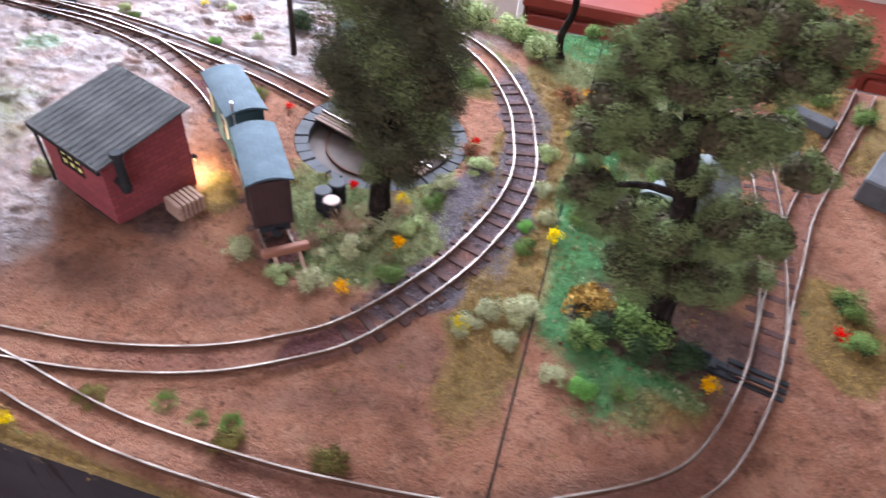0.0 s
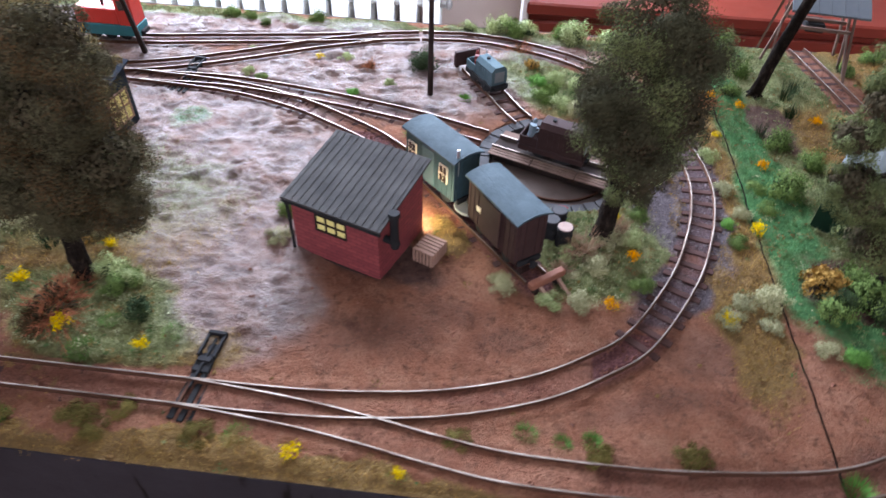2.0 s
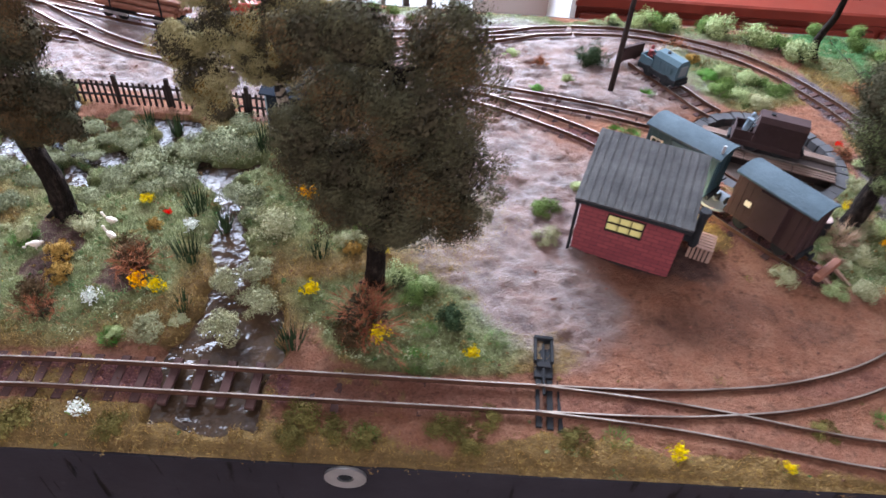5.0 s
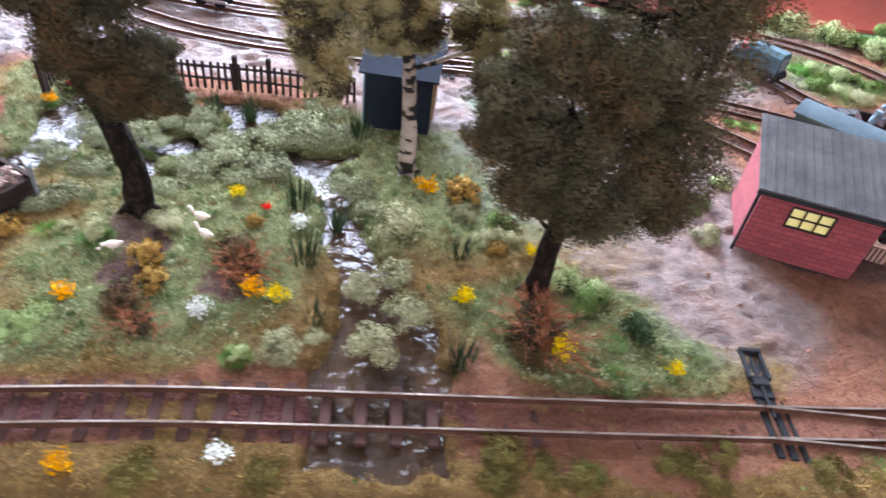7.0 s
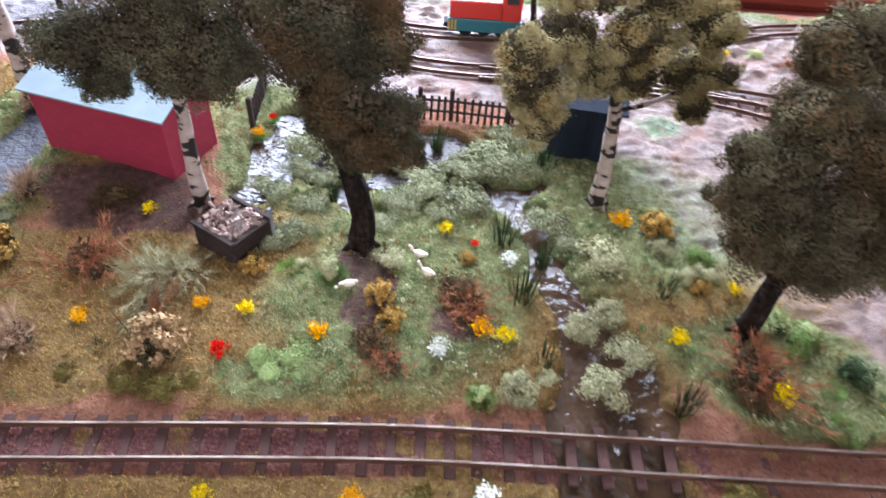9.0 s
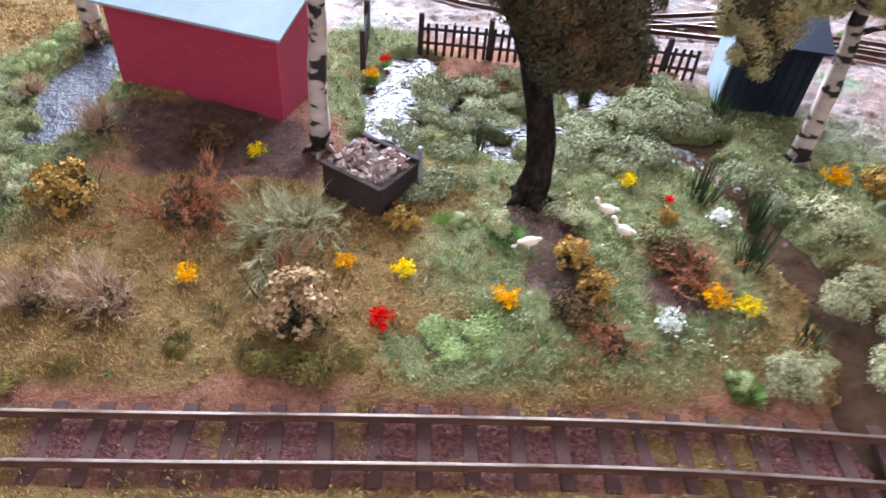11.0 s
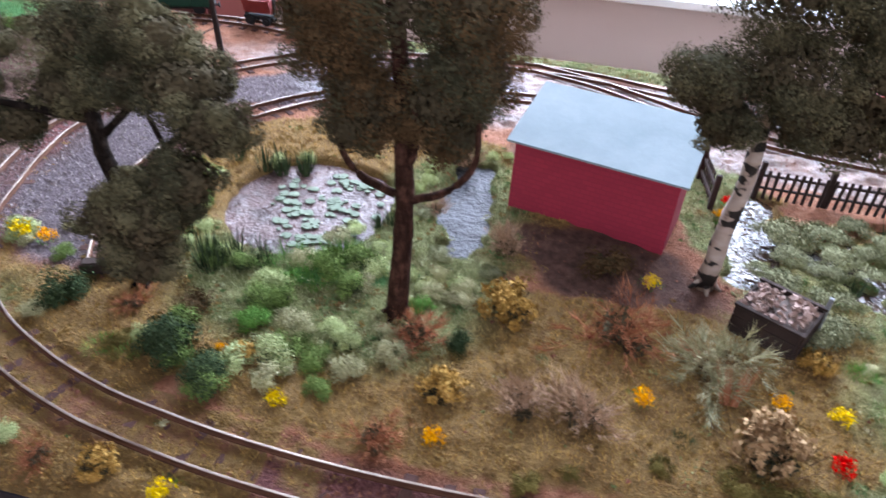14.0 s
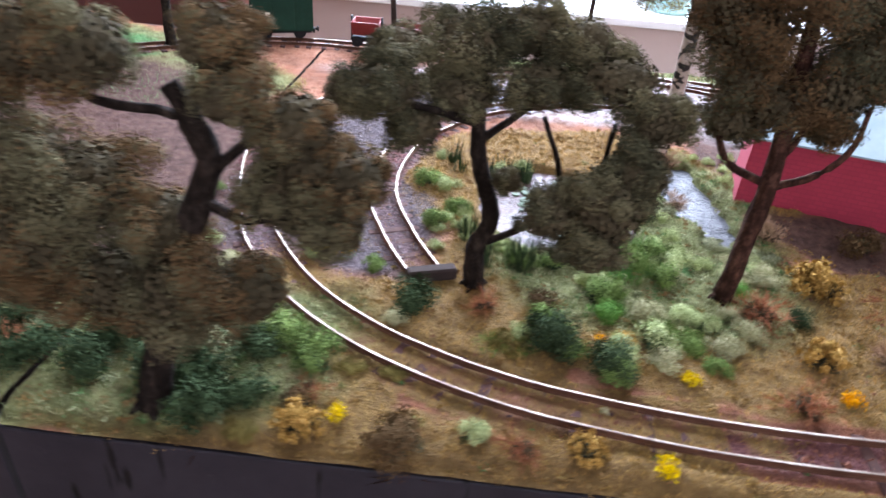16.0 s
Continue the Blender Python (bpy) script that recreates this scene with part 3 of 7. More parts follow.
GRASS = [(285, 262, 70, 16, 0), (318, 232, 34, 40, 0), (245, 185, 20, 60, 0), (-224, 136, 16, 40, 0), (-340, 128, 66, 34, 0), (-330, 75, 40, 40, 0), (-290, 112, 14, 40, 0), (-400, 110, 24, 44, 0), (-398, 22, 26, 12, -30), (-430, 3, 34, 10, -38), (-372, 12, 26, 9, -10), (-470, -10, 50, 20, 0), (-610, 230, 60, 40, 0), (-110, 75, 105, 62, 0), (-185, 40, 60, 40, 0), (-250, 38, 65, 34, 5), (-300, 22, 70, 26, 0), (-350, 45, 46, 36, -10), (-360, 118, 60, 16, 5),
         (-335, 60, 25, 40, 0), (-385, 125, 30, 20, 0), (130, 90, 36, 40, -30), (185, 150, 18, 130, 0), (225, 120, 36, 90, 5), (225, 240, 50, 44, 0), (120, 215, 46, 34, -20),
         (60, 262, 160, 9, 0), (-250, 265, 260, 9, 0), (60, -26, 330, 7, 0), (-260, -24, 240, 12, 0), (-430, -22, 60, 14, 0), (-40, 22, 38, 24, -20), (-8, 16, 24, 8, 0),
         (298, 92, 14, 26, 0), (-455, 10, 40, 26, 35), (-540, 180, 60, 42, 20), (-540, 20, 60, 60, 0), (-60, 150, 14, 12, 0), (-245, 140, 16, 14, 0), (78, 84, 10, 14, 0)]
VIVID = [(130, 82, 40, 40, -30), (-224, 140, 20, 40, 0), (-314, 104, 26, 48, 0), (-335, 62, 48, 40, 0), (-225, 110, 18, 40, 0), (-42, 22, 40, 22, -15), (-470, -5, 50, 26, 0), (-610, 230, 60, 40, 0), (220, 130, 22, 120, 3), (190, 250, 30, 30, 0), (225, 240, 50, 44, 0), (-110, 95, 105, 40, 0), (-160, 45, 40, 34, 0), (-345, 50, 40, 28, 0), (120, 215, 50, 34, 0),
         (60, 262, 160, 12, 0), (-250, 265, 260, 12, 0), (-540, 180, 60, 50, 20), (-60, 150, 14, 12, 0), (-190, 12, 20, 9, 0), (140, 120, 22, 26, 0), (-450, 0, 40, 20, 35)]
EMERALD = [(-612, 225, 50, 30, 0), (213, 120, 14, 150, 2), (200, 262, 30, 20, 0), (228, 60, 30, 18, 0), (-535, 170, 40, 26, 20), (-60, 151, 10, 8, 0), (-340, 56, 16, 10, 10)]
MUD = [(8, 36, 30, 24, 0), (-165, 172, 80, 16, 0), (-240, 190, 60, 30, 0), (0, 246, 150, 20, 0), (-140, 246, 110, 18, 0), (-25, 115, 50, 66, 10), (5, 95, 36, 50, 0), (-60, 160, 60, 40, -10), (-10, 55, 40, 22, -20), (20, 200, 90, 36, 0), (-300, 225, 160, 26, 0), (-150, 205, 90, 30, 0), (-345, 195, 60, 22, 0)]
PEAT = [(-525, 95, 60, 95, 0), (-168, 42, 9, 16, 0), (-143, 38, 8, 9, 0), (-575, 110, 85, 110, 0), (-262, 84, 34, 17, -15), (58, 62, 18, 12, -20), (-175, 60, 12, 12, 0), (120, 116, 26, 10, -30), (240, 70, 34, 20, 0), (228, 185, 12, 24, 10), (-272, 152, 26, 40, 0)]
STAIN = [(58, 27, 22, 9, 10), (168, 34, 14, 7, 30), (31, 20, 16, 6, -10), (78, 40, 14, 8, 0), (20, 38, 14, 5, 20), (150, 12, 20, 6, 20), (225, 5, 22, 7, 20), (100, 30, 10, 6, 0)]
GRAVEL = [(181, 125, 12, 60, 0), (160, 60, 20, 12, 50), (172, 185, 12, 40, 20), (-447, 105, 34, 66, -12), (-420, 70, 22, 34, 0), (-400, 190, 60, 20, 30), (-350, 215, 50, 16, 10), (165, 110, 14, 30, 0)]


def cover_at(x, y):
    """Grass, its greenness, wet mud; gravel, peat, ballast; the height: all by place on the plan."""
    wob_x, wob_y = x + 7 * fbm(x, y, 22, 1) + 3 * fbm(x, y, 6, 2), y + 7 * fbm(x, y, 22, 3) + 3 * fbm(x, y, 6, 4)
    track = near_track(x, y)
    grass, vivid = many(wob_x, wob_y, GRASS), many(wob_x, wob_y, VIVID)
    mud, peat, gravel = many(wob_x, wob_y, MUD), many(wob_x, wob_y, PEAT), many(wob_x, wob_y, GRAVEL)
    peat = np.maximum(peat, 0.4 * many(wob_x, wob_y, [(*b, 0.9) for b in STAIN]))
    pond = ((x + 361) / 28) ** 2 + ((y - 91) / 32) ** 2 + 0.25 * fbm(x, y, 14, 5)
    wet = np.minimum(near_path(wob_x, wob_y, STREAM), near_path(wob_x, wob_y, DITCH))
    wet = np.minimum(wet, near_path(wob_x, wob_y, POOL))
    wet = np.minimum(wet, np.maximum(np.abs(0.6 * wob_x + 0.4 * x + 100) - 17.5, np.abs(0.6 * wob_y + 0.4 * y + 5) - 16))
    bog = many(wob_x, wob_y, [(-160, 111, 58, 34, 0)])
    dry = np.full_like(x, -1e9)
    for tx, ty, ts in MARSH_TUFT + MARSH_TUFT_MORE:
        dry = np.maximum(dry, 0.40 * ts - np.hypot(wob_x - tx, 1.25 * (wob_y - ty)))
    wet = np.minimum(wet, np.maximum(dry, -3.0) + (1 - bog) * 40)
    ballast = np.clip((8.5 + 2 * fbm(x, y, 9, 6) - track) / 4, 0, 1)
    ballast *= np.where((x < -330) & (y < 95), 0.35, 1.0) * np.where((x > -5) & (x < 130) & (y < 30), 0.25, 1.0) * np.where((x > 195) | ((x > 45) & (y < 3)) | ((x > -76) & (x < 0) & (y < 12)) | ((x > 140) & (y > 40)), 0.3, 1.0) * np.where((y > 150) & (x < 150), 0.18, 1.0)
    grass = np.where((x < -330) & (y < 95) & (track < 11), np.maximum(grass, 0.62 + 0.4 * fbm(x, y, 9, 19)), grass)
    grass = np.where((x > -330) & (x < -40) & (y < 4) & (track < 9), np.clip(1.6 * fbm(x, y, 11, 23), 0, 0.75), grass)
    grass = grass * np.maximum(np.clip((track - 6) / 5 + 0.35 * (fbm(x, y, 12, 7) > 0.1), 0, 1), 0.8 * (((x < -330) & (y < 95)) | ((x > -330) & (x < -40) & (y < 4)))) * (1 - mud * 0.6) * (1 - peat * 0.8) * (1 - gravel * 0.7)
    lip = np.clip(1 - np.abs(wet) / 4, 0, 1)
    vivid = np.maximum(vivid * 0.5, many(wob_x, wob_y, EMERALD))
    grass = np.maximum(grass, lip * 0.6 * ((y > 8) | (y < -13)))
    h = -2.2 + 0.55 * fbm(x, y, 16, 8) + 0.25 * fbm(x, y, 4, 9)
    ridge = 1 - 2.2 * np.abs(fbm(x * 0.7 + y * 0.5, y * 1.3 - x * 0.3, 9, 10, 5))
    h += (2.1 * mud + 0.16) * (1 - ballast) * ridge * (0.6 + 0.4 * fbm(x, y, 25, 16))
    h += (0.5 + 0.55 * mud) * (1 - grass) * fbm(x * 0.9 + y * 0.3, y * 1.2, 4.0, 17, 3)
    h += 1.7 * grass * (fbm(x, y, 10, 11, 2) * 0.7 + 0.35)
    h = np.where(track < 9, np.minimum(h, -2.35 + 0.3 * fbm(x, y, 3, 12)), h)
    h = np.where((track < 9) & (x > 8) & (x < 128) & (y < 24), np.maximum(h, -1.35 + 0.15 * fbm(x, y, 3, 18)), h)
    h -= 4.2 * np.clip(-wet / 3 + 0.3, 0, 1)
    h -= 3.6 * np.clip((1.05 - pond) * 6, 0, 1)
    h -= 1.2 * ((y < -22) & (h > -3)) * np.clip((-22 - y) / 6, 0, 1)
    h = np.where(y < -25.5, np.maximum(h, -4.2) * 0.35 - 2.3, h)
    h += 2.3 * np.clip(1.6 - 1.6 * np.hypot((x + 270) / 42, (y - 101) / 22), 0, 1) * (wet > 4)
    table = np.hypot(x - TABLE[0], y - TABLE[1])
    h = np.where(table < 36.5, np.minimum(h, -7.0), h)
    return grass, vivid, mud, gravel, peat, ballast, h


def ground_board(name, x0, x1, label, step=1.05):
    nx, ny = int((x1 - x0) / step), int(302 / step)
    gx, gy = np.meshgrid(np.linspace(x0, x1, nx), np.linspace(-28.5, 273, ny))
    grass, vivid, mud, gravel, peat, ballast, h = cover_at(gx, gy)
    verts = np.stack([gx, gy, h], -1).reshape(-1, 3) * K
    idx = np.arange(nx * ny).reshape(ny, nx)
    quads = np.stack([idx[:-1, :-1], idx[:-1, 1:], idx[1:, 1:], idx[1:, :-1]], -1).reshape(-1, 4)
    me = bpy.data.meshes.new(name)
    me.vertices.add(len(verts))
    me.vertices.foreach_set("co", verts.ravel())
    me.loops.add(quads.size)
    me.loops.foreach_set("vertex_index", quads.ravel().astype(np.int32))
    me.polygons.add(len(quads))
    me.polygons.foreach_set("loop_start", np.arange(0, quads.size, 4, dtype=np.int32))
    me.update(calc_edges=True)
    for key, layers in (("cover", (grass, vivid, mud)), ("soil", (gravel, peat, ballast))):
        att = me.attributes.new(key, "FLOAT_COLOR", "POINT")
        att.data.foreach_set("color", np.stack([*layers, np.ones_like(grass)], -1).astype(np.float32).ravel())
    me.shade_smooth()
    me.materials.append(M_GROUND)
    return tagged(new(name, me), label, "ground", kind="structure")


ground_board("ground", -483.3, 199.5, "modelled landscape of red earth, mud and turf")
ground_board("ground_right", 200.2, 420, "modelled red earth and turf on the next board")
ground_board("ground_left", -700, -484.8, "modelled turf and brown earth on the next board")


def grass_blades(name, x0, x1, count, label):
    rng = np.random.default_rng(5)
    x, y = rng.uniform(x0, x1, count * 3), rng.uniform(-27.8, 272, count * 3)
    grass, vivid, mud, gravel, peat, ballast, h = cover_at(x, y)
    keep = (rng.random(len(x)) < np.clip(grass * 1.4 - 0.15, 0, 1)) & (h > -4.2)
    x, y, h, vivid = x[keep][:count], y[keep][:count], h[keep][:count], vivid[keep][:count]
    n = len(x)
    ang, lean = rng.uniform(0, TAU, n), rng.uniform(0, 1.0, n)
    tall = rng.uniform(0.6, 1.6, n) * (1 + 0.5 * vivid)
    side = np.stack([np.cos(ang), np.sin(ang), np.zeros(n)], -1)
    lean_to = np.stack([-np.sin(ang), np.cos(ang), np.zeros(n)], -1) * (tall * lean)[:, None]
    base = np.stack([x, y, h - 0.2], -1)
    tip = base + lean_to
    tip[:, 2] += tall
    v = np.stack([base - side * 0.1, base + side * 0.1, tip], 1).reshape(-1, 3) * K
    me = bpy.data.meshes.new(name)
    me.vertices.add(len(v))
    me.vertices.foreach_set("co", v.ravel())
    me.loops.add(len(v))
    me.loops.foreach_set("vertex_index", np.arange(len(v), dtype=np.int32))
    me.polygons.add(n)
    me.polygons.foreach_set("loop_start", np.arange(0, 3 * n, 3, dtype=np.int32))
    me.update(calc_edges=True)
    patch = fbm(x, y, 13, 14)[:, None] * 0.5 + 0.5
    olive = np.array([0.36, 0.19, 0.050]) * (1 - patch) + np.array([0.50, 0.32, 0.110]) * patch
    green = np.array([0.16, 0.172, 0.080]) * (1 - patch) + np.array([0.42, 0.45, 0.25]) * patch
    emerald = np.array([0.055, 0.14, 0.046]) * (1 - patch) + np.array([0.20, 0.36, 0.15]) * patch
    low, high = np.clip(vivid * 2, 0, 1)[:, None], np.clip(vivid * 2 - 1, 0, 1)[:, None]
    tint = (olive * (1 - low) + green * low) * (1 - high) + emerald * high
    tint = np.concatenate([tint, np.ones((n, 1))], 1).astype(np.float32)
    att = me.attributes.new("tint", "FLOAT_COLOR", "POINT")
    att.data.foreach_set("color", np.repeat(tint, 3, 0).ravel())
    me.materials.append(M_BLADE)
    return tagged(new(name, me), label, "grass", kind="stuff")


def flock(name, x0, x1, count, label):
    """Loose scatter of ground foam: low crumbs in patches of pale green, olive and brown."""
    rng = np.random.default_rng(8)
    cx, cy = rng.uniform(x0, x1, count // 14), rng.uniform(-27.8, 272, count // 14)
    grass, vivid, mud, gravel, peat, ballast, h = cover_at(cx, cy)
    keep = rng.random(len(cx)) < np.clip(grass * 1.3 - 0.1, 0.006, 1) * (1 - 0.97 * np.clip(mud * 1.5, 0, 1))
    cx, cy, h, vivid = cx[keep], cy[keep], h[keep], vivid[keep]
    pick = rng.integers(0, len(cx), count)
    reach = rng.gamma(1.6, 0.9, len(cx))[pick]
    a, r = rng.uniform(0, TAU, count), np.sqrt(rng.random(count))
    x, y = cx[pick] + reach * r * np.cos(a), cy[pick] + reach * r * np.sin(a)
    z = h[pick] + 0.55 * reach * (1 - r * r) * rng.random(count) - 0.1
    keep = (h[pick] > -4.0) & (near_track(x, y) > 2.0)
    x, y, z, vivid, pick = x[keep], y[keep], z[keep], vivid[pick][keep], pick[keep]
    n = len(x)
    p = np.stack([x, y, z], -1)
    d, e = rng.normal(size=(n, 3)), rng.normal(size=(n, 3))
    s = rng.uniform(0.25, 0.6, (n, 1))
    d, e = d / np.linalg.norm(d, axis=1)[:, None] * s, e / np.linalg.norm(e, axis=1)[:, None] * s
    v = np.stack([p - d, p + d, p + e], 1).reshape(-1, 3) * K
    me = bpy.data.meshes.new(name)
    me.vertices.add(len(v))
    me.vertices.foreach_set("co", v.ravel())
    me.loops.add(len(v))
    me.loops.foreach_set("vertex_index", np.arange(len(v), dtype=np.int32))
    me.polygons.add(n)
    me.polygons.foreach_set("loop_start", np.arange(0, 3 * n, 3, dtype=np.int32))
    me.update(calc_edges=True)
    kinds = np.array([[0.38, 0.40, 0.23], [0.20, 0.22, 0.10], [0.25, 0.162, 0.062], [0.205, 0.125, 0.055], [0.09, 0.16, 0.06], [0.47, 0.45, 0.28]])
    chance = rng.random(len(cx))[pick] * 0.75 + 0.25 * (fbm(x, y, 18, 15) * 0.5 + 0.5)
    which = np.where(vivid > 0.25, np.digitize(chance, [0.24, 0.5, 0.58, 0.68, 0.88]), np.digitize(chance, [0.03, 0.12, 0.66, 0.88, 0.94]))
    tint = np.concatenate([kinds[which], np.ones((n, 1))], 1).astype(np.float32)
    att = me.attributes.new("tint", "FLOAT_COLOR", "POINT")
    att.data.foreach_set("color", np.repeat(tint, 3, 0).ravel())
    me.materials.append(M_BLADE)
    return tagged(new(name, me), label, "ground foam", kind="stuff")


def crumbs(name, x0, x1, count, label):
    """Small stones and grit: dense in ballast and gravel, sparse on open earth."""
    rng = np.random.default_rng(12)
    x, y = rng.uniform(x0, x1, count * 4), rng.uniform(-26, 270, count * 4)
    grass, vivid, mud, gravel, peat, ballast, h = cover_at(x, y)
    chance = np.maximum.reduce([ballast * 0.9, gravel * 0.8, np.full_like(x, 0.05)]) * (1 - 0.8 * grass) * (1 - 0.6 * mud)
    keep = (rng.random(len(x)) < chance) & (h > -4)
    x, y, h, gravel, ballast = (v[keep][:count] for v in (x, y, h, gravel, ballast))
    n = len(x)
    s = rng.gamma(3.0, 0.1, n)[:, None]
    corner = np.array([[1, 0, 0.2], [-0.5, 0.87, 0.2], [-0.5, -0.87, 0.2], [0, 0, 1.1]])
    a = rng.uniform(0, TAU, n)
    rot = np.stack([np.stack([np.cos(a), -np.sin(a)], -1), np.stack([np.sin(a), np.cos(a)], -1)], 1)
    v = np.repeat(corner[None], n, 0) * rng.uniform(0.6, 1.3, (n, 4, 1))
    v[:, :, :2] = np.einsum("nij,nkj->nki", rot, v[:, :, :2])
    v = v * s[:, None] + np.stack([x, y, h - 0.12], -1)[:, None]
    tris = v[:, [0, 1, 3, 1, 2, 3, 2, 0, 3]].reshape(-1, 3) * K
    me = bpy.data.meshes.new(name)
    me.vertices.add(len(tris))
    me.vertices.foreach_set("co", tris.ravel())
    me.loops.add(len(tris))
    me.loops.foreach_set("vertex_index", np.arange(len(tris), dtype=np.int32))
    me.polygons.add(len(tris) // 3)
    me.polygons.foreach_set("loop_start", np.arange(0, len(tris), 3, dtype=np.int32))
    me.update(calc_edges=True)
    red, grey = np.array([0.19, 0.085, 0.06]), np.array([0.20, 0.17, 0.17])
    tint = red + (grey - red) * np.clip(gravel, 0, 1)[:, None]
    tint = np.concatenate([tint * rng.uniform(0.7, 1.3, (n, 1)), np.ones((n, 1))], 1).astype(np.float32)
    att = me.attributes.new("tint", "FLOAT_COLOR", "POINT")
    att.data.foreach_set("color", np.repeat(tint, 9, 0).ravel())
    me.materials.append(M_BLADE)
    return tagged(new(name, me), label, "gravel", kind="stuff")


crumbs("ballast_grit", -483, 199, 70000, "reddish and grey grit between the tracks")
crumbs("ballast_grit_right", 201, 330, 12000, "reddish grit on the next board")
flock("ground_foam", -483, 199, 230000, "crumbly patches of green, olive and brown scatter on the ground")
flock("ground_foam_right", 201, 330, 40000, "crumbly patches of green scatter on the ground")
grass_blades("grass", -483, 199, 110000, "short olive and green static grass fibres on the ground")
grass_blades("grass_right", 201, 330, 26000, "short bright green grass fibres on the board")
grass_blades("grass_left", -640, -485, 22000, "short green grass fibres on the board")

# board sides, water
for board, (x0, x1) in {"fascia": (-483.3, 199.2), "fascia_right": (200.6, 420), "fascia_left": (-700, -484.8)}.items():
    bm = boxed(x0, x1, -28.2, -25.4, -75, -4.6, bevel=0.3)
    solo(board, bm, M_FASCIA, "black painted wooden front board with scratches", "fascia", kind="structure")
    bm = boxed(x0, x1, -25.3, 273, -75, -9.5)
    solo(board.replace("fascia", "baseboard"), bm, M_DARKWOOD, "wooden layout frame under the scenery", "baseboard", kind="structure")
    bm = boxed(x0, x1, 273.1, 275, -75, -2.5)
    solo(board.replace("fascia", "back_edge"), bm, M_DARKWOOD, "dark back edge board of the layout", "edge board", kind="structure")

for x0, x1 in ((199.4, 200.3), (-484.7, -483.4)):
    solo("board_joint", boxed(x0, x1, -28.0, 272, -75, -3.6), M_BLACK, "dark gap where two layout boards meet", "joint", kind="structure")

bm = bmesh.new()
box(bm, -130, -78, -25, 150, -5.1, -4.7)
solo("water", bm, M_BROOK, "dark glossy still water of the brook", "water", kind="structure")
solo("water_marsh", boxed(-230, -130.2, 80, 152, -5.1, -4.7), M_WATER, "dark glossy water between marsh tussocks", "water", kind="structure")
solo("water_pond", boxed(-394, -327, 54, 128, -4.3, -3.9), M_POND, "pond water reflecting the window", "water", kind="structure")
solo("water_ditch", boxed(-326.5, -288, 62, 146, -4.9, -4.5), M_DITCH, "dark shining water of a ditch", "water", kind="structure")


# ---- tracks ----

def sleeper_mesh():
    bm = boxed(-1.45, 1.45, -8.4, 8.4, -1.5, 0, bevel=0.25)
    bmesh.ops.scale(bm, vec=(K, K, K), verts=bm.verts)
    me = bpy.data.meshes.new("sleeper")
    bm.to_mesh(me)
    bm.free()
    me.materials.append(M_SLEEPER)
    return me


SLEEPER_ME = sleeper_mesh()


def rail_mesh(path, side):
    """One rail at half a gauge beside the centre line: a waisted section with a bright head."""
    section = [(-0.5, -1.75), (0.5, -1.75), (0.45, -1.5), (0.18, -1.3), (0.18, -0.6), (0.31, -0.45), (0.31, -0.06), (0.21, 0.0), (-0.21, 0.0), (-0.31, -0.06), (-0.31, -0.45),
               (-0.18, -0.6), (-0.18, -1.3), (-0.45, -1.5)]
    verts, faces, mats = [], [], []
    n, m = len(path), len(section)
    for i, p in enumerate(path):
        ahead = (path[min(i + 1, n - 1)] - path[max(i - 1, 0)]).normalized()
        right = Vector((ahead.y, -ahead.x))
        for u, z in section:
            q = p + right * (side * 4.75 + u)
            verts.append((q.x, q.y, z))
    for i in range(n - 1):
        for k in range(m):
            faces.append((i * m + k, i * m + (k + 1) % m, (i + 1) * m + (k + 1) % m, (i + 1) * m + k))
            mats.append(1 if section[k][1] > -0.1 and section[(k + 1) % m][1] > -0.1 else 0)
    faces += [tuple(range(m))[::-1], tuple(range((n - 1) * m, n * m))]
    mats += [0, 0]
    me = mesh_of("rail", verts, faces, M_RUST)
    me.materials.append(M_STEEL)
    me.polygons.foreach_set("material_index", mats)
    return me


def railway(points, label, spacing=6.6, bury=lambda p: 0.0, skip=lambda p: False):
    path = smooth_path(points, 2.0)
    top = thing("railway_track", 0, 0, 0, 0, label, "railway track", "narrow-gauge tracks")
    for side in (-1, 1):
        part_mesh("rail", rail_mesh(path, side), top)
    run, rng = 0.0, random.Random(3)
    for a, b in zip(path, path[1:]):
        run += (b - a).length
        if run < spacing or skip(a):
            continue
        run = 0.0
        ob = part_mesh("sleeper", SLEEPER_ME, top)
        turn = math.degrees(math.atan2(b.y - a.y, b.x - a.x)) + rng.uniform(-2, 2)
        ob.matrix_basis = pose(a.x * K, a.y * K, (-1.62 - bury(a) + rng.uniform(-0.1, 0.1)) * K, 0, 0, turn)
    return top


def front_bury(p):
    return 0.95 if p.y > 205 else 0.62 if 8 < p.x < 56 and p.y < 10 else 0.95 if -78 < p.x < 140 and p.y < 32 else 0.45 if -260 < p.x < -121 and p.y < 5 else (0.8 if p.x < -300 and p.y < 130 else 0.55 if p.x < -235 and p.y < 60 else 0.1)


railway(MAIN, "curved narrow-gauge track with worn bright rails on dark sleepers", bury=front_bury, skip=lambda p: 52 < p.x < 110 and p.y < 12)
railway(LEFT_LOOP, "long loop of narrow-gauge track in reddish ballast", bury=front_bury)
railway(FRONT_BRANCH, "branch track sunk into brown earth", bury=lambda p: 0.9, skip=lambda p: p.x < 60 or p.x < 268)
railway(MILL_TRACK, "track running to the timber loading frame", bury=lambda p: 0.6)
railway(WAGON_TRACK, "siding track under the two parked wagons", bury=lambda p: 0.7)
railway(TABLE_TRACK, "track leading to the turntable", bury=lambda p: 0.8)
railway(YARD_LINK, "yard track crossing wet mud", bury=lambda p: 0.95)
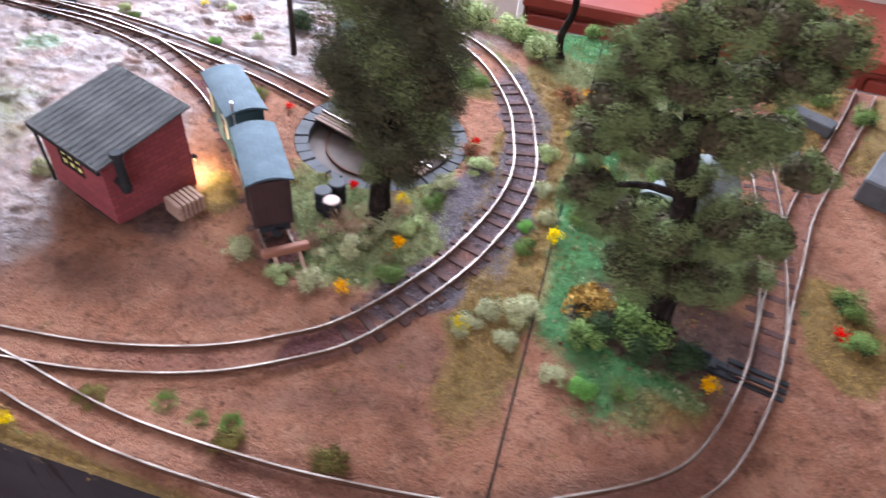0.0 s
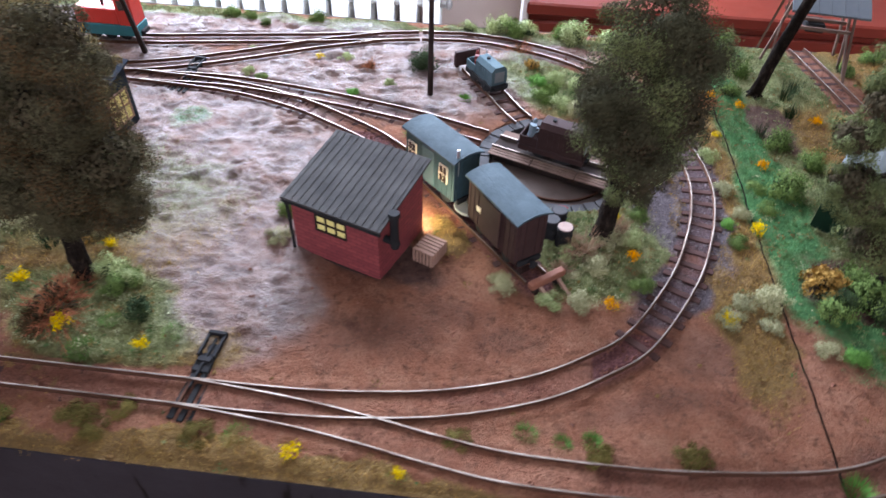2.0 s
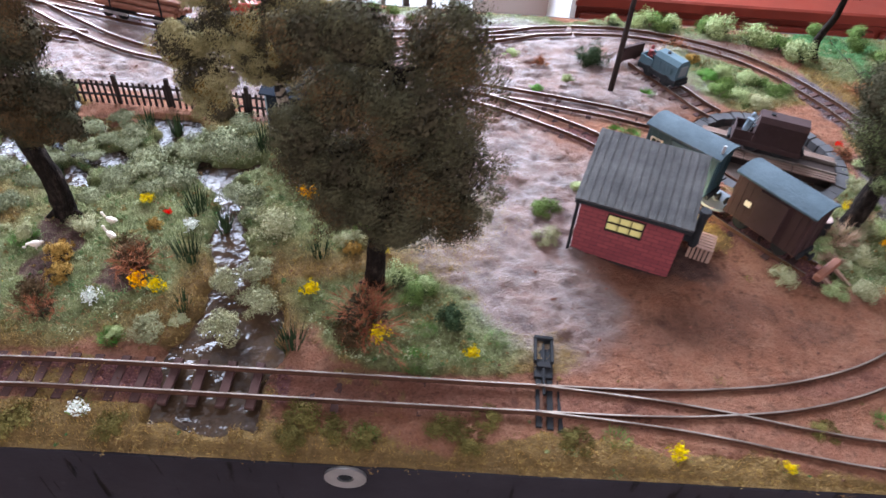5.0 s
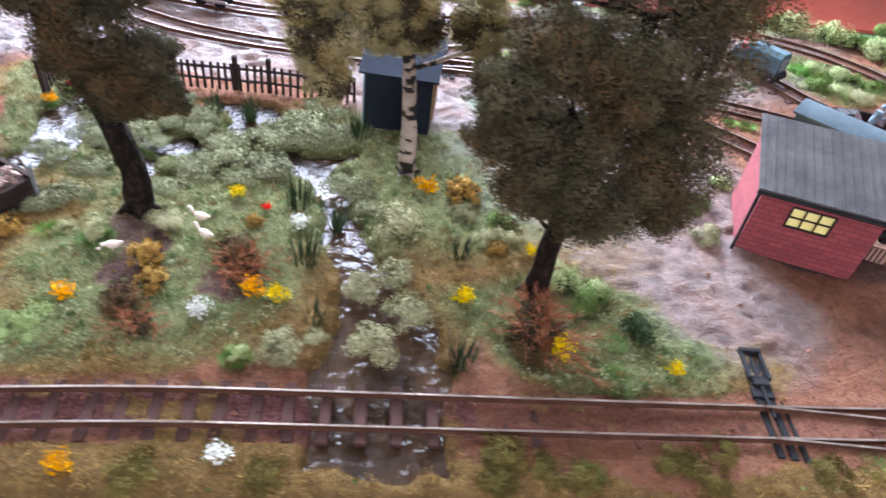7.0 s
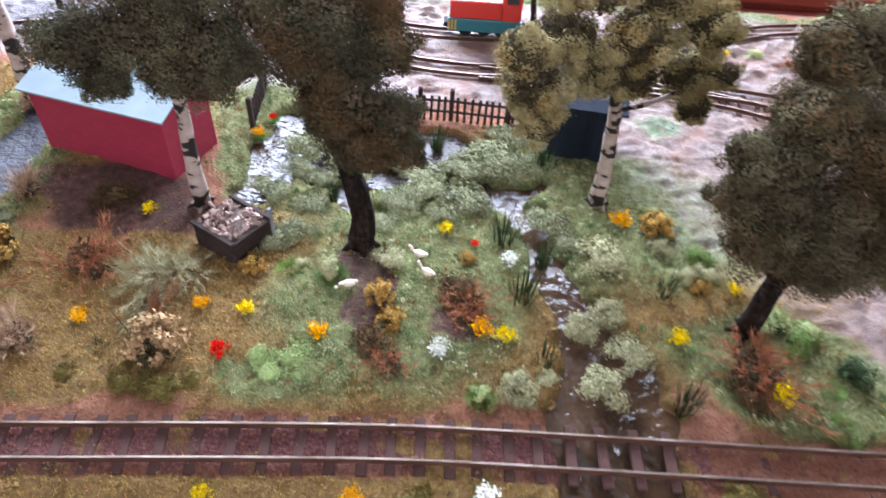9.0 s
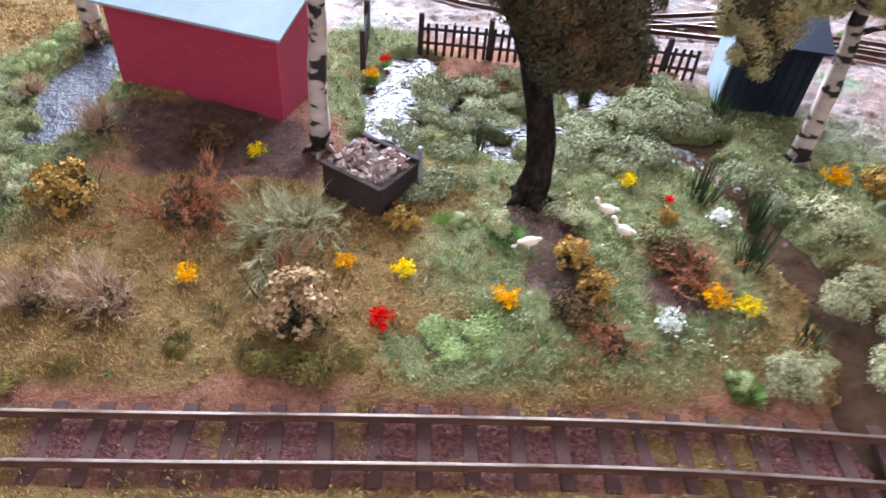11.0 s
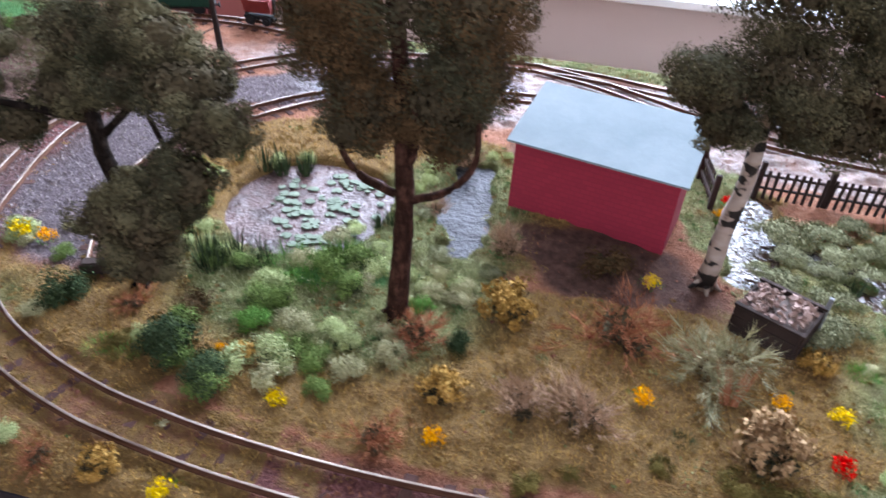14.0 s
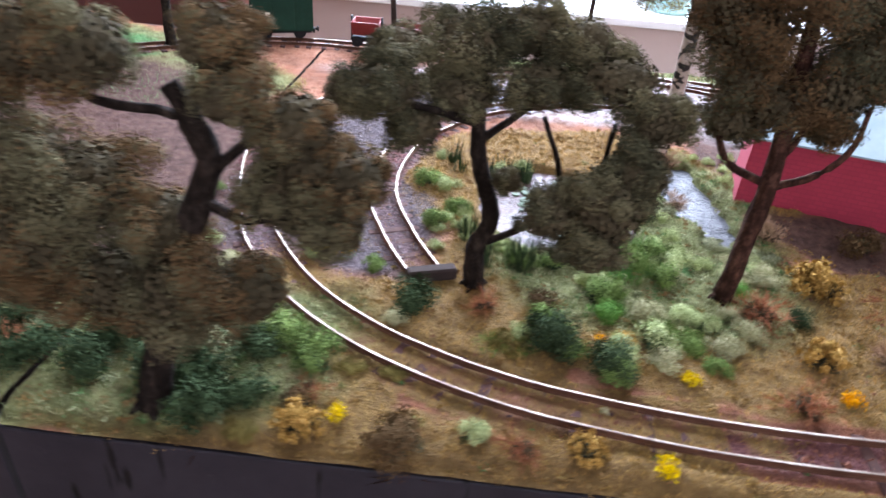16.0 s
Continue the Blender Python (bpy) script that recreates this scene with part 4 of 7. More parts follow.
railway(POND_SIDING, "siding track in grey gravel ending at a buffer beam", bury=lambda p: 0.65)
railway(LOCO_SIDING, "short siding track under the blue locomotive", bury=lambda p: 0.2)
railway(LEFT_BOARD_TRACK, "track across the neighbouring board", bury=lambda p: 0.2)


def turnout(x, y, turn, hand, label):
    """Timbers, tie bar and motor of a switch; hand is the side to which it branches."""
    top = thing("turnout", x, y, 0, turn, label, "railway switch", "turnouts")
    part("tie_bar", boxed(2.2, 3.2, -5.6, 5.6, -1.5, -0.9, bevel=0.1), M_RUST, top)
    bm = bmesh.new()
    for k in range(3):
        box(bm, 1 + k * 3.4, 3 + k * 3.4, -9 - k * 0.4, 9, -3.2, -1.75, bevel=0.2)
    part("point_timber", bm, M_BLACK, top)
    bm = box(bmesh.new(), 0.5, 6.5, 8.5, 24, -2.6, -1.2, bevel=0.3)
    box(bm, 1.2, 5.8, 12, 14, -1.3, -0.2, bevel=0.2)
    box(bm, 0.3, 1.3, 14, 24, -1.4, 0.3, bevel=0.2)
    box(bm, 5.7, 6.7, 14, 24, -1.4, 0.3, bevel=0.2)
    box(bm, 0.3, 6.7, 23, 24.4, -1.4, 0.6, bevel=0.2)
    tube(bm, (3.5, 2, -0.9), (3.5, 22, -0.9), 0.5)
    part("point_motor", bm, M_BLACK, top, "black plastic point motor casing")
    return top


turnout(-1, -4.5, -4, -1, "turnout with black point motor beside the front track")
turnout(269, 55, 78, -1, "turnout with rusty black point motor under the pine")
turnout(-80, 181.5, -3, -1, "turnout with small black point motor in the yard")


# ---- the room ----
def room():
    zf, zc = -556, 860
    solo("floor", boxed(-1500, 1500, -1500, 850, zf - 20, zf), M_FLOOR, "brown wooden floor of the room", "floor", kind="structure")
    solo("ceiling", boxed(-1500, 1500, -1500, 850, zc, zc + 20), M_WHITE, "white painted ceiling", "ceiling", kind="structure")
    # back wall with the window opening
    for x0, x1, z0, z1 in ((-1500, -860, zf, zc), (260, 1500, zf, zc), (-860, 260, zf, -76), (-860, 260, 720, zc)):
        solo("wall_north", boxed(x0, x1, 760, 880, z0, z1), M_WALL, "plain beige painted wall", "wall", kind="structure")
    # unseen wall, with a gap left for the added fill lamp
    solo("wall_south_low", boxed(-1500, 1500, -1520, -1480, zf, 60), M_WALL, "plain beige painted wall", "wall", kind="structure")
    solo("wall_south_high", boxed(-1500, 1500, -1520, -1480, 800, zc), M_WALL, "plain beige painted wall", "wall", kind="structure")
    solo("wall_south_side", boxed(-1500, -250, -1520, -1480, 60, 800), M_WALL, "plain beige painted wall", "wall", kind="structure")
    solo("wall_south_end", boxed(900, 1500, -1520, -1480, 60, 800), M_WALL, "plain beige painted wall", "wall", kind="structure")
    solo("wall_west", boxed(-1520, -1500, -1500, 880, zf, zc), M_WALL, "plain beige painted wall", "wall", kind="structure")
    solo("wall_east", boxed(1500, 1520, -1500, 880, zf, zc), M_WALL, "plain beige painted wall", "wall", kind="structure")
    solo("window_sill", boxed(-862, 262, 735, 880, -75.8, -66, bevel=1.2), M_WHITE, "white painted window sill", "window sill", kind="structure")
    win = thing("window_1", -300, 850, 330, 0, "white framed daylight window", "window", kind="structure")
    for x0, x1, z0, z1 in ((-560, -540, -396, 388), (540, 560, -396, 388), (-540, 540, -396, -376), (-540, 540, 368, 388), (-12, 12, -376, 368)):
        part("window_frame", boxed(x0, x1, -12, 12, z0, z1, bevel=1), M_WHITE, win)
    # radiator of rounded columns under the sill
    rad = thing("radiator", -235, 737, 0, 0, "white column radiator under the window sill", "radiator")
    for z in (-176, -470):
        part("header_pipe", tube(bmesh.new(), (-226, -10, z), (226, -10, z), 9, 9, 10), M_WHITE, rad)
    for k in range(16):
        x = -225 + k * 30
        bm = bmesh.new()
        for y in (-24, -10, 4):
            tube(bm, (x, y, -478), (x, y, -170), 11.0, 11.0, 10)
        ball(bm, x, -10, -168, 14.0, 23, 12, 6)
        part("column", bm, M_WHITE, rad, smooth=True)
    bm = tube(bmesh.new(), (226, -10, -180), (242, -10, -180), 5, 5, 10)
    ball(bm, 246, -10, -180, 5, 7, 7, 6)
    part("valve", bm, M_ZINC, rad, "brass radiator valve")
    # varnished cabinets either side
    for name, x0, x1, label in (("sideboard", 112, 800, "red-brown varnished sideboard with panelled drawers"), ("wardrobe", -1300, -695, "dark red-brown varnished wardrobe")):
        top = thing(name, x0, 605, zf, 0, label, "cabinet")
        w = x1 - x0
        wood = M_CABINET if name == "sideboard" else M_WARDROBE
        high = 425 if name == "sideboard" else 900
        part("carcass", boxed(0, w, 4, 150, 0, high, bevel=2), wood, top)
        part("plinth", boxed(2, w - 2, -4, 3.8, 0, 40, bevel=1), wood, top)
        part("worktop", boxed(-3, w, -7, 152, high + 0.2, high + 14, bevel=2), wood, top)
        n = 4
        for k in range(n):
            a, b = w * k / n + 4, w * (k + 1) / n - 4
            for z0, z1 in ((50, high - 110), (high - 102, high - 8)):
                d = part("drawer_front", boxed(a, b, -3, 3.8, z0, z1, bevel=1.5), wood, top)
                part("raised_panel", boxed(a + 14, b - 14, -6, -3.2, z0 + 14, z1 - 14, bevel=2), wood, d)
    # plain trestles that carry the boards
    for x in (-660, -500, -300, -100, 120, 380):
        trestle = thing("trestle", x, 122, zf, 0, "plain dark wooden trestle under the layout boards", "trestle", "trestles")
        for y in (-120, 120):
            part("leg", boxed(-9, 9, y - 9, y + 9, 0, 462, bevel=1), M_DARKWOOD, trestle)
        part("top_beam", boxed(-10, 10, -140, 140, 462.2, -75 - zf, bevel=1), M_DARKWOOD, trestle)
    jamb = boxed(104, 111, 600, 760, zf, 300, bevel=1)
    solo("wall_trim", jamb, M_WHITE, "narrow white corner trim", "trim", kind="structure")
    pot = thing("flower_pot", -165, 800, -66, 0, "mint green glazed flower pot on the window sill", "flower pot")
    bm = bmesh.new()
    for z0, z1, r0, r1 in ((0, 4, 24, 28), (4, 62, 28, 38), (62, 70, 40, 40)):
        tube(bm, (0, 0, z0), (0, 0, z1), r0, r1, 28)
    part("pot", bm, M_POT, pot, smooth=False)
    part("soil", tube(bmesh.new(), (0, 0, 66), (0, 0, 70.4), 36, 36, 24), M_PIT, pot)
    pot = thing("flower_pot", -565, 800, -66, 0, "dark round plastic pot on the window sill", "flower pot")
    bm = bmesh.new()
    for z0, z1, r0, r1 in ((0, 5, 26, 30), (5, 50, 30, 36)):
        tube(bm, (0, 0, z0), (0, 0, z1), r0, r1, 28)
    part("pot", bm, M_DARKPOT, pot)


room()


# ---- buildings ----
def pent_house(name, x, y, turn, w, d, front, back, wall_mat, roof_mat, label, over=3.0, seams=0, seam_mat=None):
    """A small house under one sloping roof; x, y is its front right corner, the front faces -y."""
    top = thing(name, x, y, -2.4, turn, label, name.replace("_", " "))
    t = 1.2
    slope = (back - front) / d
    walls = []
    # front wall comes from the caller where it has an opening; here back and sides
    bm = boxed(-w, 0, d - t, d, 0, back)
    walls.append(part("wall", bm, wall_mat, top))
    for x0, x1 in ((-w, -w + t), (-t, 0)):
        bm = bmesh.new()
        vs = [bm.verts.new(p) for p in ((x0, t, 0), (x0, d - t, 0), (x0, d - t, back - slope * t), (x0, t, front + slope * t))]
        f = bm.faces.new(vs)
        ext = bmesh.ops.extrude_face_region(bm, geom=[f])
        bmesh.ops.translate(bm, vec=(x1 - x0, 0, 0), verts=[v for v in ext["geom"] if isinstance(v, bmesh.types.BMVert)])
        walls.append(part("wall", bm, wall_mat, top))
    bm = bmesh.new()
    z0, z1 = front - slope * over, back + slope * over
    low = [(-w - over, -over, z0), (over, -over, z0), (over, d + over, z1), (-w - over, d + over, z1)]
    a = [bm.verts.new((p[0], p[1], p[2] + 0.15)) for p in low]
    b = [bm.verts.new((p[0], p[1], p[2] + 0.85)) for p in low]
    bm.faces.new(a[::-1])
    bm.faces.new(b)
    for i in range(4):
        bm.faces.new((a[i], a[(i + 1) % 4], b[(i + 1) % 4], b[i]))
    roof = part("roof", bm, roof_mat, top)
    for k in range(seams):
        sx = -w - over + (w + 2 * over) * (k + 0.5) / seams
        bm = stick(bmesh.new(), (sx, -over, z0 + 1.0), (sx, d + over, z1 + 1.0), 0.24, 0.17)
        part("roof_batten", bm, seam_mat, roof)
    return top, roof


def front_wall(top, w, height, mat, hole=None, t=1.2):
    """The front wall, with one opening given as x0, x1, z0, z1."""
    if hole is None:
        return part("wall", boxed(-w, 0, 0, t, 0, height), mat, top)
    bm = bmesh.new()
    xs, zs = (-w, hole[0], hole[1], 0), (0, hole[2], hole[3], height)
    front = [[bm.verts.new((x, 0, z)) for x in xs] for z in zs]
    faces = [bm.faces.new((front[j][i], front[j][i + 1], front[j + 1][i + 1], front[j + 1][i])) for j in range(3) for i in range(3) if (i, j) != (1, 1)]
    ext = bmesh.ops.extrude_face_region(bm, geom=faces)
    bmesh.ops.translate(bm, vec=(0, t, 0), verts=[v for v in ext["geom"] if isinstance(v, bmesh.types.BMVert)])
    return part("wall", bm, mat, top)


# brick hut with lit window
hut, hut_roof = pent_house("brick_hut", 53, 52.5, -20.4, 37, 33, 26.4, 32.6, M_BRICK, M_FELT, "small red brick hut with dark battened felt roof and lit window", 2.4, 14, M_SEAM)
front_wall(hut, 37, 26.4, M_BRICK, (-26.5, -13.5, 14.5, 22.0))
win = part("window", boxed(-26.5, -13.5, 0.5, 0.8, 14.5, 22.0), M_PANE, hut, "yellow lit window of six panes")
for bar in ((-26.5, -13.5, 14.3, 14.8), (-26.5, -13.5, 18.1, 18.4), (-26.5, -13.5, 21.7, 22.2), (-26.8, -26.3, 14.3, 22.2), (-22.3, -22.0, 14.8, 21.7), (-18.0, -17.7, 14.8, 21.7), (-13.7, -13.2, 14.3, 22.2)):
    part("glazing_bar", boxed(bar[0], bar[1], -0.35, 0.45, bar[2], bar[3]), M_DARKWOOD, win)
part("plinth", boxed(-37.4, 0.4, -0.4, -0.02, -1, 0.9, bevel=0.2), M_DARKWOOD, hut)
bm = tube(bmesh.new(), (0.0, 4.5, 18), (4.2, 4.5, 18), 1.5, 1.5, 12)
tube(bm, (4.2, 4.5, 15.5), (4.2, 4.5, 30), 1.6, 1.6, 12)
tube(bm, (4.2, 4.5, 30), (4.2, 4.5, 31.5), 2.2, 2.0, 12)
ball(bm, 4.2, 4.5, 17.5, 2.0, 2.0, 2.2, 8)
part("stove_pipe", bm, M_BLACK, hut, "black stove pipe with elbow")
bm = tube(bmesh.new(), (-39.2, -1.9, 25.2), (2.2, -1.9, 25.0), 0.7, 0.7, 8)
part("gutter", bm, M_BLACK, hut, "black half-round gutter")
bm = limb(bmesh.new(), [(-38.2, -1.9, 24.8), (-38.0, -0.9, 22.5), (-37.8, -0.6, 0.5)], 0.6, 0.6, 8)
part("downpipe", bm, M_BLACK, hut)
bm = tube(bmesh.new(), (-3, 33.1, 10.5), (-3, 35.6, 10.5), 0.35)
tube(bm, (-3, 35.6, 9.4), (-3, 35.6, 10.8), 1.5, 0.4, 12)
lampshade = part("wall_lamp", bm, M_BLACK, hut, "small enamel wall lamp")
part("bulb", ball(bmesh.new(), -3, 35.6, 8.9, 0.6, 0.6, 0.6, 6), M_BULB, lampshade)
lamp = bpy.data.lights.new("hut_lamp", "POINT")
lamp.energy, lamp.color, lamp.shadow_soft_size = 0.12, (1.0, 0.91, 0.55), 0.002
ob = new("hut_lamp", lamp)
ob.matrix_world = hut.matrix_basis @ Matrix.Translation((-3.0 * K, 35.6 * K, 7.6 * K))

# crimson shed
shed, shed_roof = pent_house("crimson_shed", -244.5, 94, -15.2, 53, 27, 27.4, 35.5, M_SHEDWALL, M_ROOFBLUE, "crimson shingle-clad shed with a blue-grey card roof", 2.4)
front_wall(shed, 53, 27.4, M_SHEDWALL)

# dark boarded hut beside the birch
cabin, cabin_roof = pent_house("boarded_cabin", -84, 122, -8, 25, 21, 24.0, 30.0, M_NAVY, M_NAVY, "dark navy boarded cabin with framed side window", 2.2)
front_wall(cabin, 25, 24.0, M_NAVY)
for k in range(8):
    part("board_strip", boxed(-24 + k * 3.1, -23.4 + k * 3.1, -0.45, -0.03, 0, 23.5), M_NAVY, cabin)
part("end_wall", boxed(-25.7, -25.05, 0.2, 20.8, 0, 24), M_PALEBLUE, cabin, "pale blue painted end wall")
sidewin = part("window", boxed(0.05, 0.5, 4, 17, 6, 20), M_PANE, cabin, "warm lit side window")
for bar in ((3.4, 17.6, 5.4, 6.2), (3.4, 17.6, 19.8, 20.6), (3.4, 4.2, 5.4, 20.6), (16.8, 17.6, 5.4, 20.6), (8.2, 8.8, 6, 20), (12.3, 12.9, 6, 20), (4, 17, 12.6, 13.2)):
    part("window_frame", boxed(0.2, 1.0, bar[0], bar[1], bar[2], bar[3]), M_WOOD, sidewin)


def round_shed():
    """Arched green shed with pale grey sheet roof under the pine."""
    top = thing("arched_shed", 232, 102, -2.5, -32, "dark green arched shed with dull curved sheet roof", "shed")
    r, h, n, length = 11.0, 18.0, 14, 34
    arc = [(r * math.cos(math.pi * k / n), h + (r * 1.05) * math.sin(math.pi * k / n)) for k in range(n + 1)]
    for y0, y1 in ((0, 1), (length - 1, length)):
        bm = bmesh.new()
        loop = [(r, 0), *arc, (-r, 0)]
        a = [bm.verts.new((u, y0, v)) for u, v in loop]
        b = [bm.verts.new((u, y1, v)) for u, v in loop]
        bm.faces.new(a)
        bm.faces.new(b[::-1])
        for i in range(len(loop)):
            j = (i + 1) % len(loop)
            bm.faces.new((a[j], a[i], b[i], b[j]))
        part("end_wall", bm, M_GREENPAINT, top)
    bm = bmesh.new()
    outer = [((r + 1.1) * math.cos(math.pi * k / n), h + (r * 1.05 + 1.1) * math.sin(math.pi * k / n)) for k in range(n + 1)]
    inner = [((r + 0.2) * math.cos(math.pi * k / n), h + (r * 1.05 + 0.2) * math.sin(math.pi * k / n)) for k in range(n + 1)]
    loop = outer + inner[::-1]
    a = [bm.verts.new((u, -1.5, v)) for u, v in loop]
    b = [bm.verts.new((u, length + 1.5, v)) for u, v in loop]
    for i in range(len(loop)):
        j = (i + 1) % len(loop)
        bm.faces.new((a[i], a[j], b[j], b[i]))
    for k in range(n):
        m = len(loop) - 1
        bm.faces.new((a[k], a[m - k], a[m - k - 1], a[k + 1]))
        bm.faces.new((b[k + 1], b[m - k - 1], b[m - k], b[k]))
    part("roof", bm, worn("dull_green_sheet_roof", (0.075, 0.085, 0.083), (0.16, 0.17, 0.165), 60, 0.92, 0, 0.3, 0.1), top, "dull grey-green curved sheet roof")
    for x0, x1 in ((-r, -r + 1), (r - 1, r)):
        part("side_wall", boxed(x0, x1, 1.02, length - 1.02, 0, h), M_GREENPAINT, top)
    bm = stick(bmesh.new(), (-6, -0.2, 22), (-7.5, -2.6, 17.5), 1.2, 1.2)
    ball(bm, -5.8, -0.6, 22.5, 1.2, 1.2, 1.2, 6)
    part("lamp_bracket", bm, M_CREAM, top, "pale bent lamp bracket")


round_shed()


def loading_frame():
    """Timber frame on splayed legs with one pitched sheet roof, over the end of a track."""
    top = thing("loading_tower", 258, 256, -2.4, -8, "dark timber loading tower on splayed legs with a grey pitched roof", "loading tower")
    for sx in (-1, 1):
        for sy, zt in ((-15, 39), (0, 46), (15, 53)):
            bm = stick(bmesh.new(), (sx * 21, sy * 1.1, 0), (sx * 13, sy * 0.9, zt), 1.3, 1.3)
            part("leg", bm, M_TIMBER, top)
        bm = stick(bmesh.new(), (sx * 20, -15, 3), (sx * 14, 13, 44), 1.0, 1.0)
        part("brace", bm, M_TIMBER, top)
        bm = stick(bmesh.new(), (sx * 13, -17, 38.2), (sx * 13, 17, 54), 1.6, 1.6)
        part("beam", bm, M_TIMBER, top)
    for y, z in ((-13, 26), (0, 26), (13, 26)):
        part("tie", boxed(-15, 15, y - 0.8, y + 0.8, z, z + 1.8, bevel=0.2), M_TIMBER, top)
    part("hopper", boxed(-5, 5, -4, 8, 21, 25.8, bevel=0.8), M_BLACK, top, "black loading hopper")
    for k in range(6):
        x0 = -19 + 6.35 * k
        bm = bmesh.new()
        a = [bm.verts.new(p) for p in ((x0, -21, 37.4), (x0 + 6.2, -21, 37.4), (x0 + 6.2, 20, 56.6), (x0, 20, 56.6))]
        c = [bm.verts.new((v.co.x, v.co.y, v.co.z + 1.1)) for v in a]
        bm.faces.new(a[::-1])
        bm.faces.new(c)
        for i in range(4):
            bm.faces.new((a[i], a[(i + 1) % 4], c[(i + 1) % 4], c[i]))
        part("roof_sheet", bm, M_TOWERROOF, top, "weathered grey-blue roof sheet")


M_TOWERROOF = worn("tower_roof", (0.055, 0.062, 0.07), (0.115, 0.125, 0.135), 55, 0.75)
loading_frame()


# ---- turntable ----
def turntable():
    cx, cy = TABLE
    top = thing("turntable", cx, cy, 0, 0, "small locomotive turntable in a stone-ringed pit", "turntable")
    part("pit_floor", tube(bmesh.new(), (0, 0, -7.6), (0, 0, -6.6), 33, 33, 48), M_PIT, top, "brown earth pit floor")
    for k in range(36):
        a0, a1 = TAU * (k + 0.06) / 36, TAU * (k + 0.94) / 36
        outline = [(31.2 * math.cos(a0), 31.2 * math.sin(a0)), (36.8 * math.cos(a0), 36.8 * math.sin(a0)), (36.8 * math.cos(a1), 36.8 * math.sin(a1)), (31.2 * math.cos(a1), 31.2 * math.sin(a1))]
        part("ring_stone", prism(bmesh.new(), outline, -8.2, -2.3 + 0.25 * math.sin(k * 2.4)), M_RING, top)
    bm = bmesh.new()
    pts = [(24 * math.cos(TAU * k / 48), 24 * math.sin(TAU * k / 48), -6.0) for k in range(48)]
    for p, q in zip(pts, pts[1:] + pts[:1]):
        stick(bm, p, q, 0.7, 1.0)
    part("circle_rail", bm, M_RUST, top)
    bridge = part("bridge_deck", boxed(-30.5, 30.5, -8.5, 8.5, -3.2, -1.7, bevel=0.3), M_DARKWOOD, top, "dark timber bridge deck")
    bridge.matrix_basis = pose(0, 0, 0, 0, 0, -21)
    for s in (-1, 1):
        part("bridge_rail", boxed(-30.5, 30.5, s * 4.6 - 0.4, s * 4.6 + 0.4, -1.68, 0, bevel=0.1), M_STEEL, bridge)
        part("girder", boxed(-29, 29, s * 7.4 - 0.5, s * 7.4 + 0.5, -6.2, -3.22, bevel=0.15), M_DARKWOOD, bridge)
    for k in range(3):
        for x0, x1 in ((-30.2, -9.8), (-9.4, 11.4), (11.8, 30.2)):
            y0 = -10.6 + k * 1.85
            part("plank", boxed(x0, x1, y0, y0 + 1.7, -1.66, -1.0 + 0.12 * k, bevel=0.12), M_TIMBER, bridge)
            part("plank", boxed(x0, x1, -y0 - 1.7, -y0, -1.66, -1.0 + 0.12 * k, bevel=0.12), M_TIMBER, bridge)


turntable()


# ---- rolling stock ----
def wheels(top, xs, r=3.1, gauge=4.6, mat=None):
    for x in xs:
        for s in (-1, 1):
            bm = tube(bmesh.new(), (x, s * gauge - 0.6, r), (x, s * gauge + 0.6, r), r, r, 18)
            tube(bm, (x, s * gauge - s * 1.0, r), (x, s * gauge - s * 0.6, r), r + 0.55, r + 0.55, 18)
            tube(bm, (x, s * gauge + s * 0.6, r), (x, s * gauge + s * 1.0, r), 0.9, 0.9, 8)
            part("wheel", bm, mat or M_BLACK, top)


def arched_roof(bm, l, w, z, rise, over=1.2, n=8, thick=0.8):
    hw = w / 2 + over
    pts = [(-hw + 2 * hw * k / n, z + rise * (1 - (2.0 * k / n - 1) ** 2)) for k in range(n + 1)]
    rows = []
    for x in (-l / 2 - over, l / 2 + over):
        rows.append([bm.verts.new((x, u, v + thick)) for u, v in pts])
        rows.append([bm.verts.new((x, u, v)) for u, v in pts])
    a, b, c, d = rows
    for k in range(n):
        bm.faces.new((a[k], a[k + 1], c[k + 1], c[k]))
        bm.faces.new((b[k + 1], b[k], d[k], d[k + 1]))
        bm.faces.new((b[k], b[k + 1], a[k + 1], a[k]))
        bm.faces.new((c[k], c[k + 1], d[k + 1], d[k]))
    bm.faces.new((a[0], c[0], d[0], b[0]))
    bm.faces.new((a[n], b[n], d[n], c[n]))
    return bm


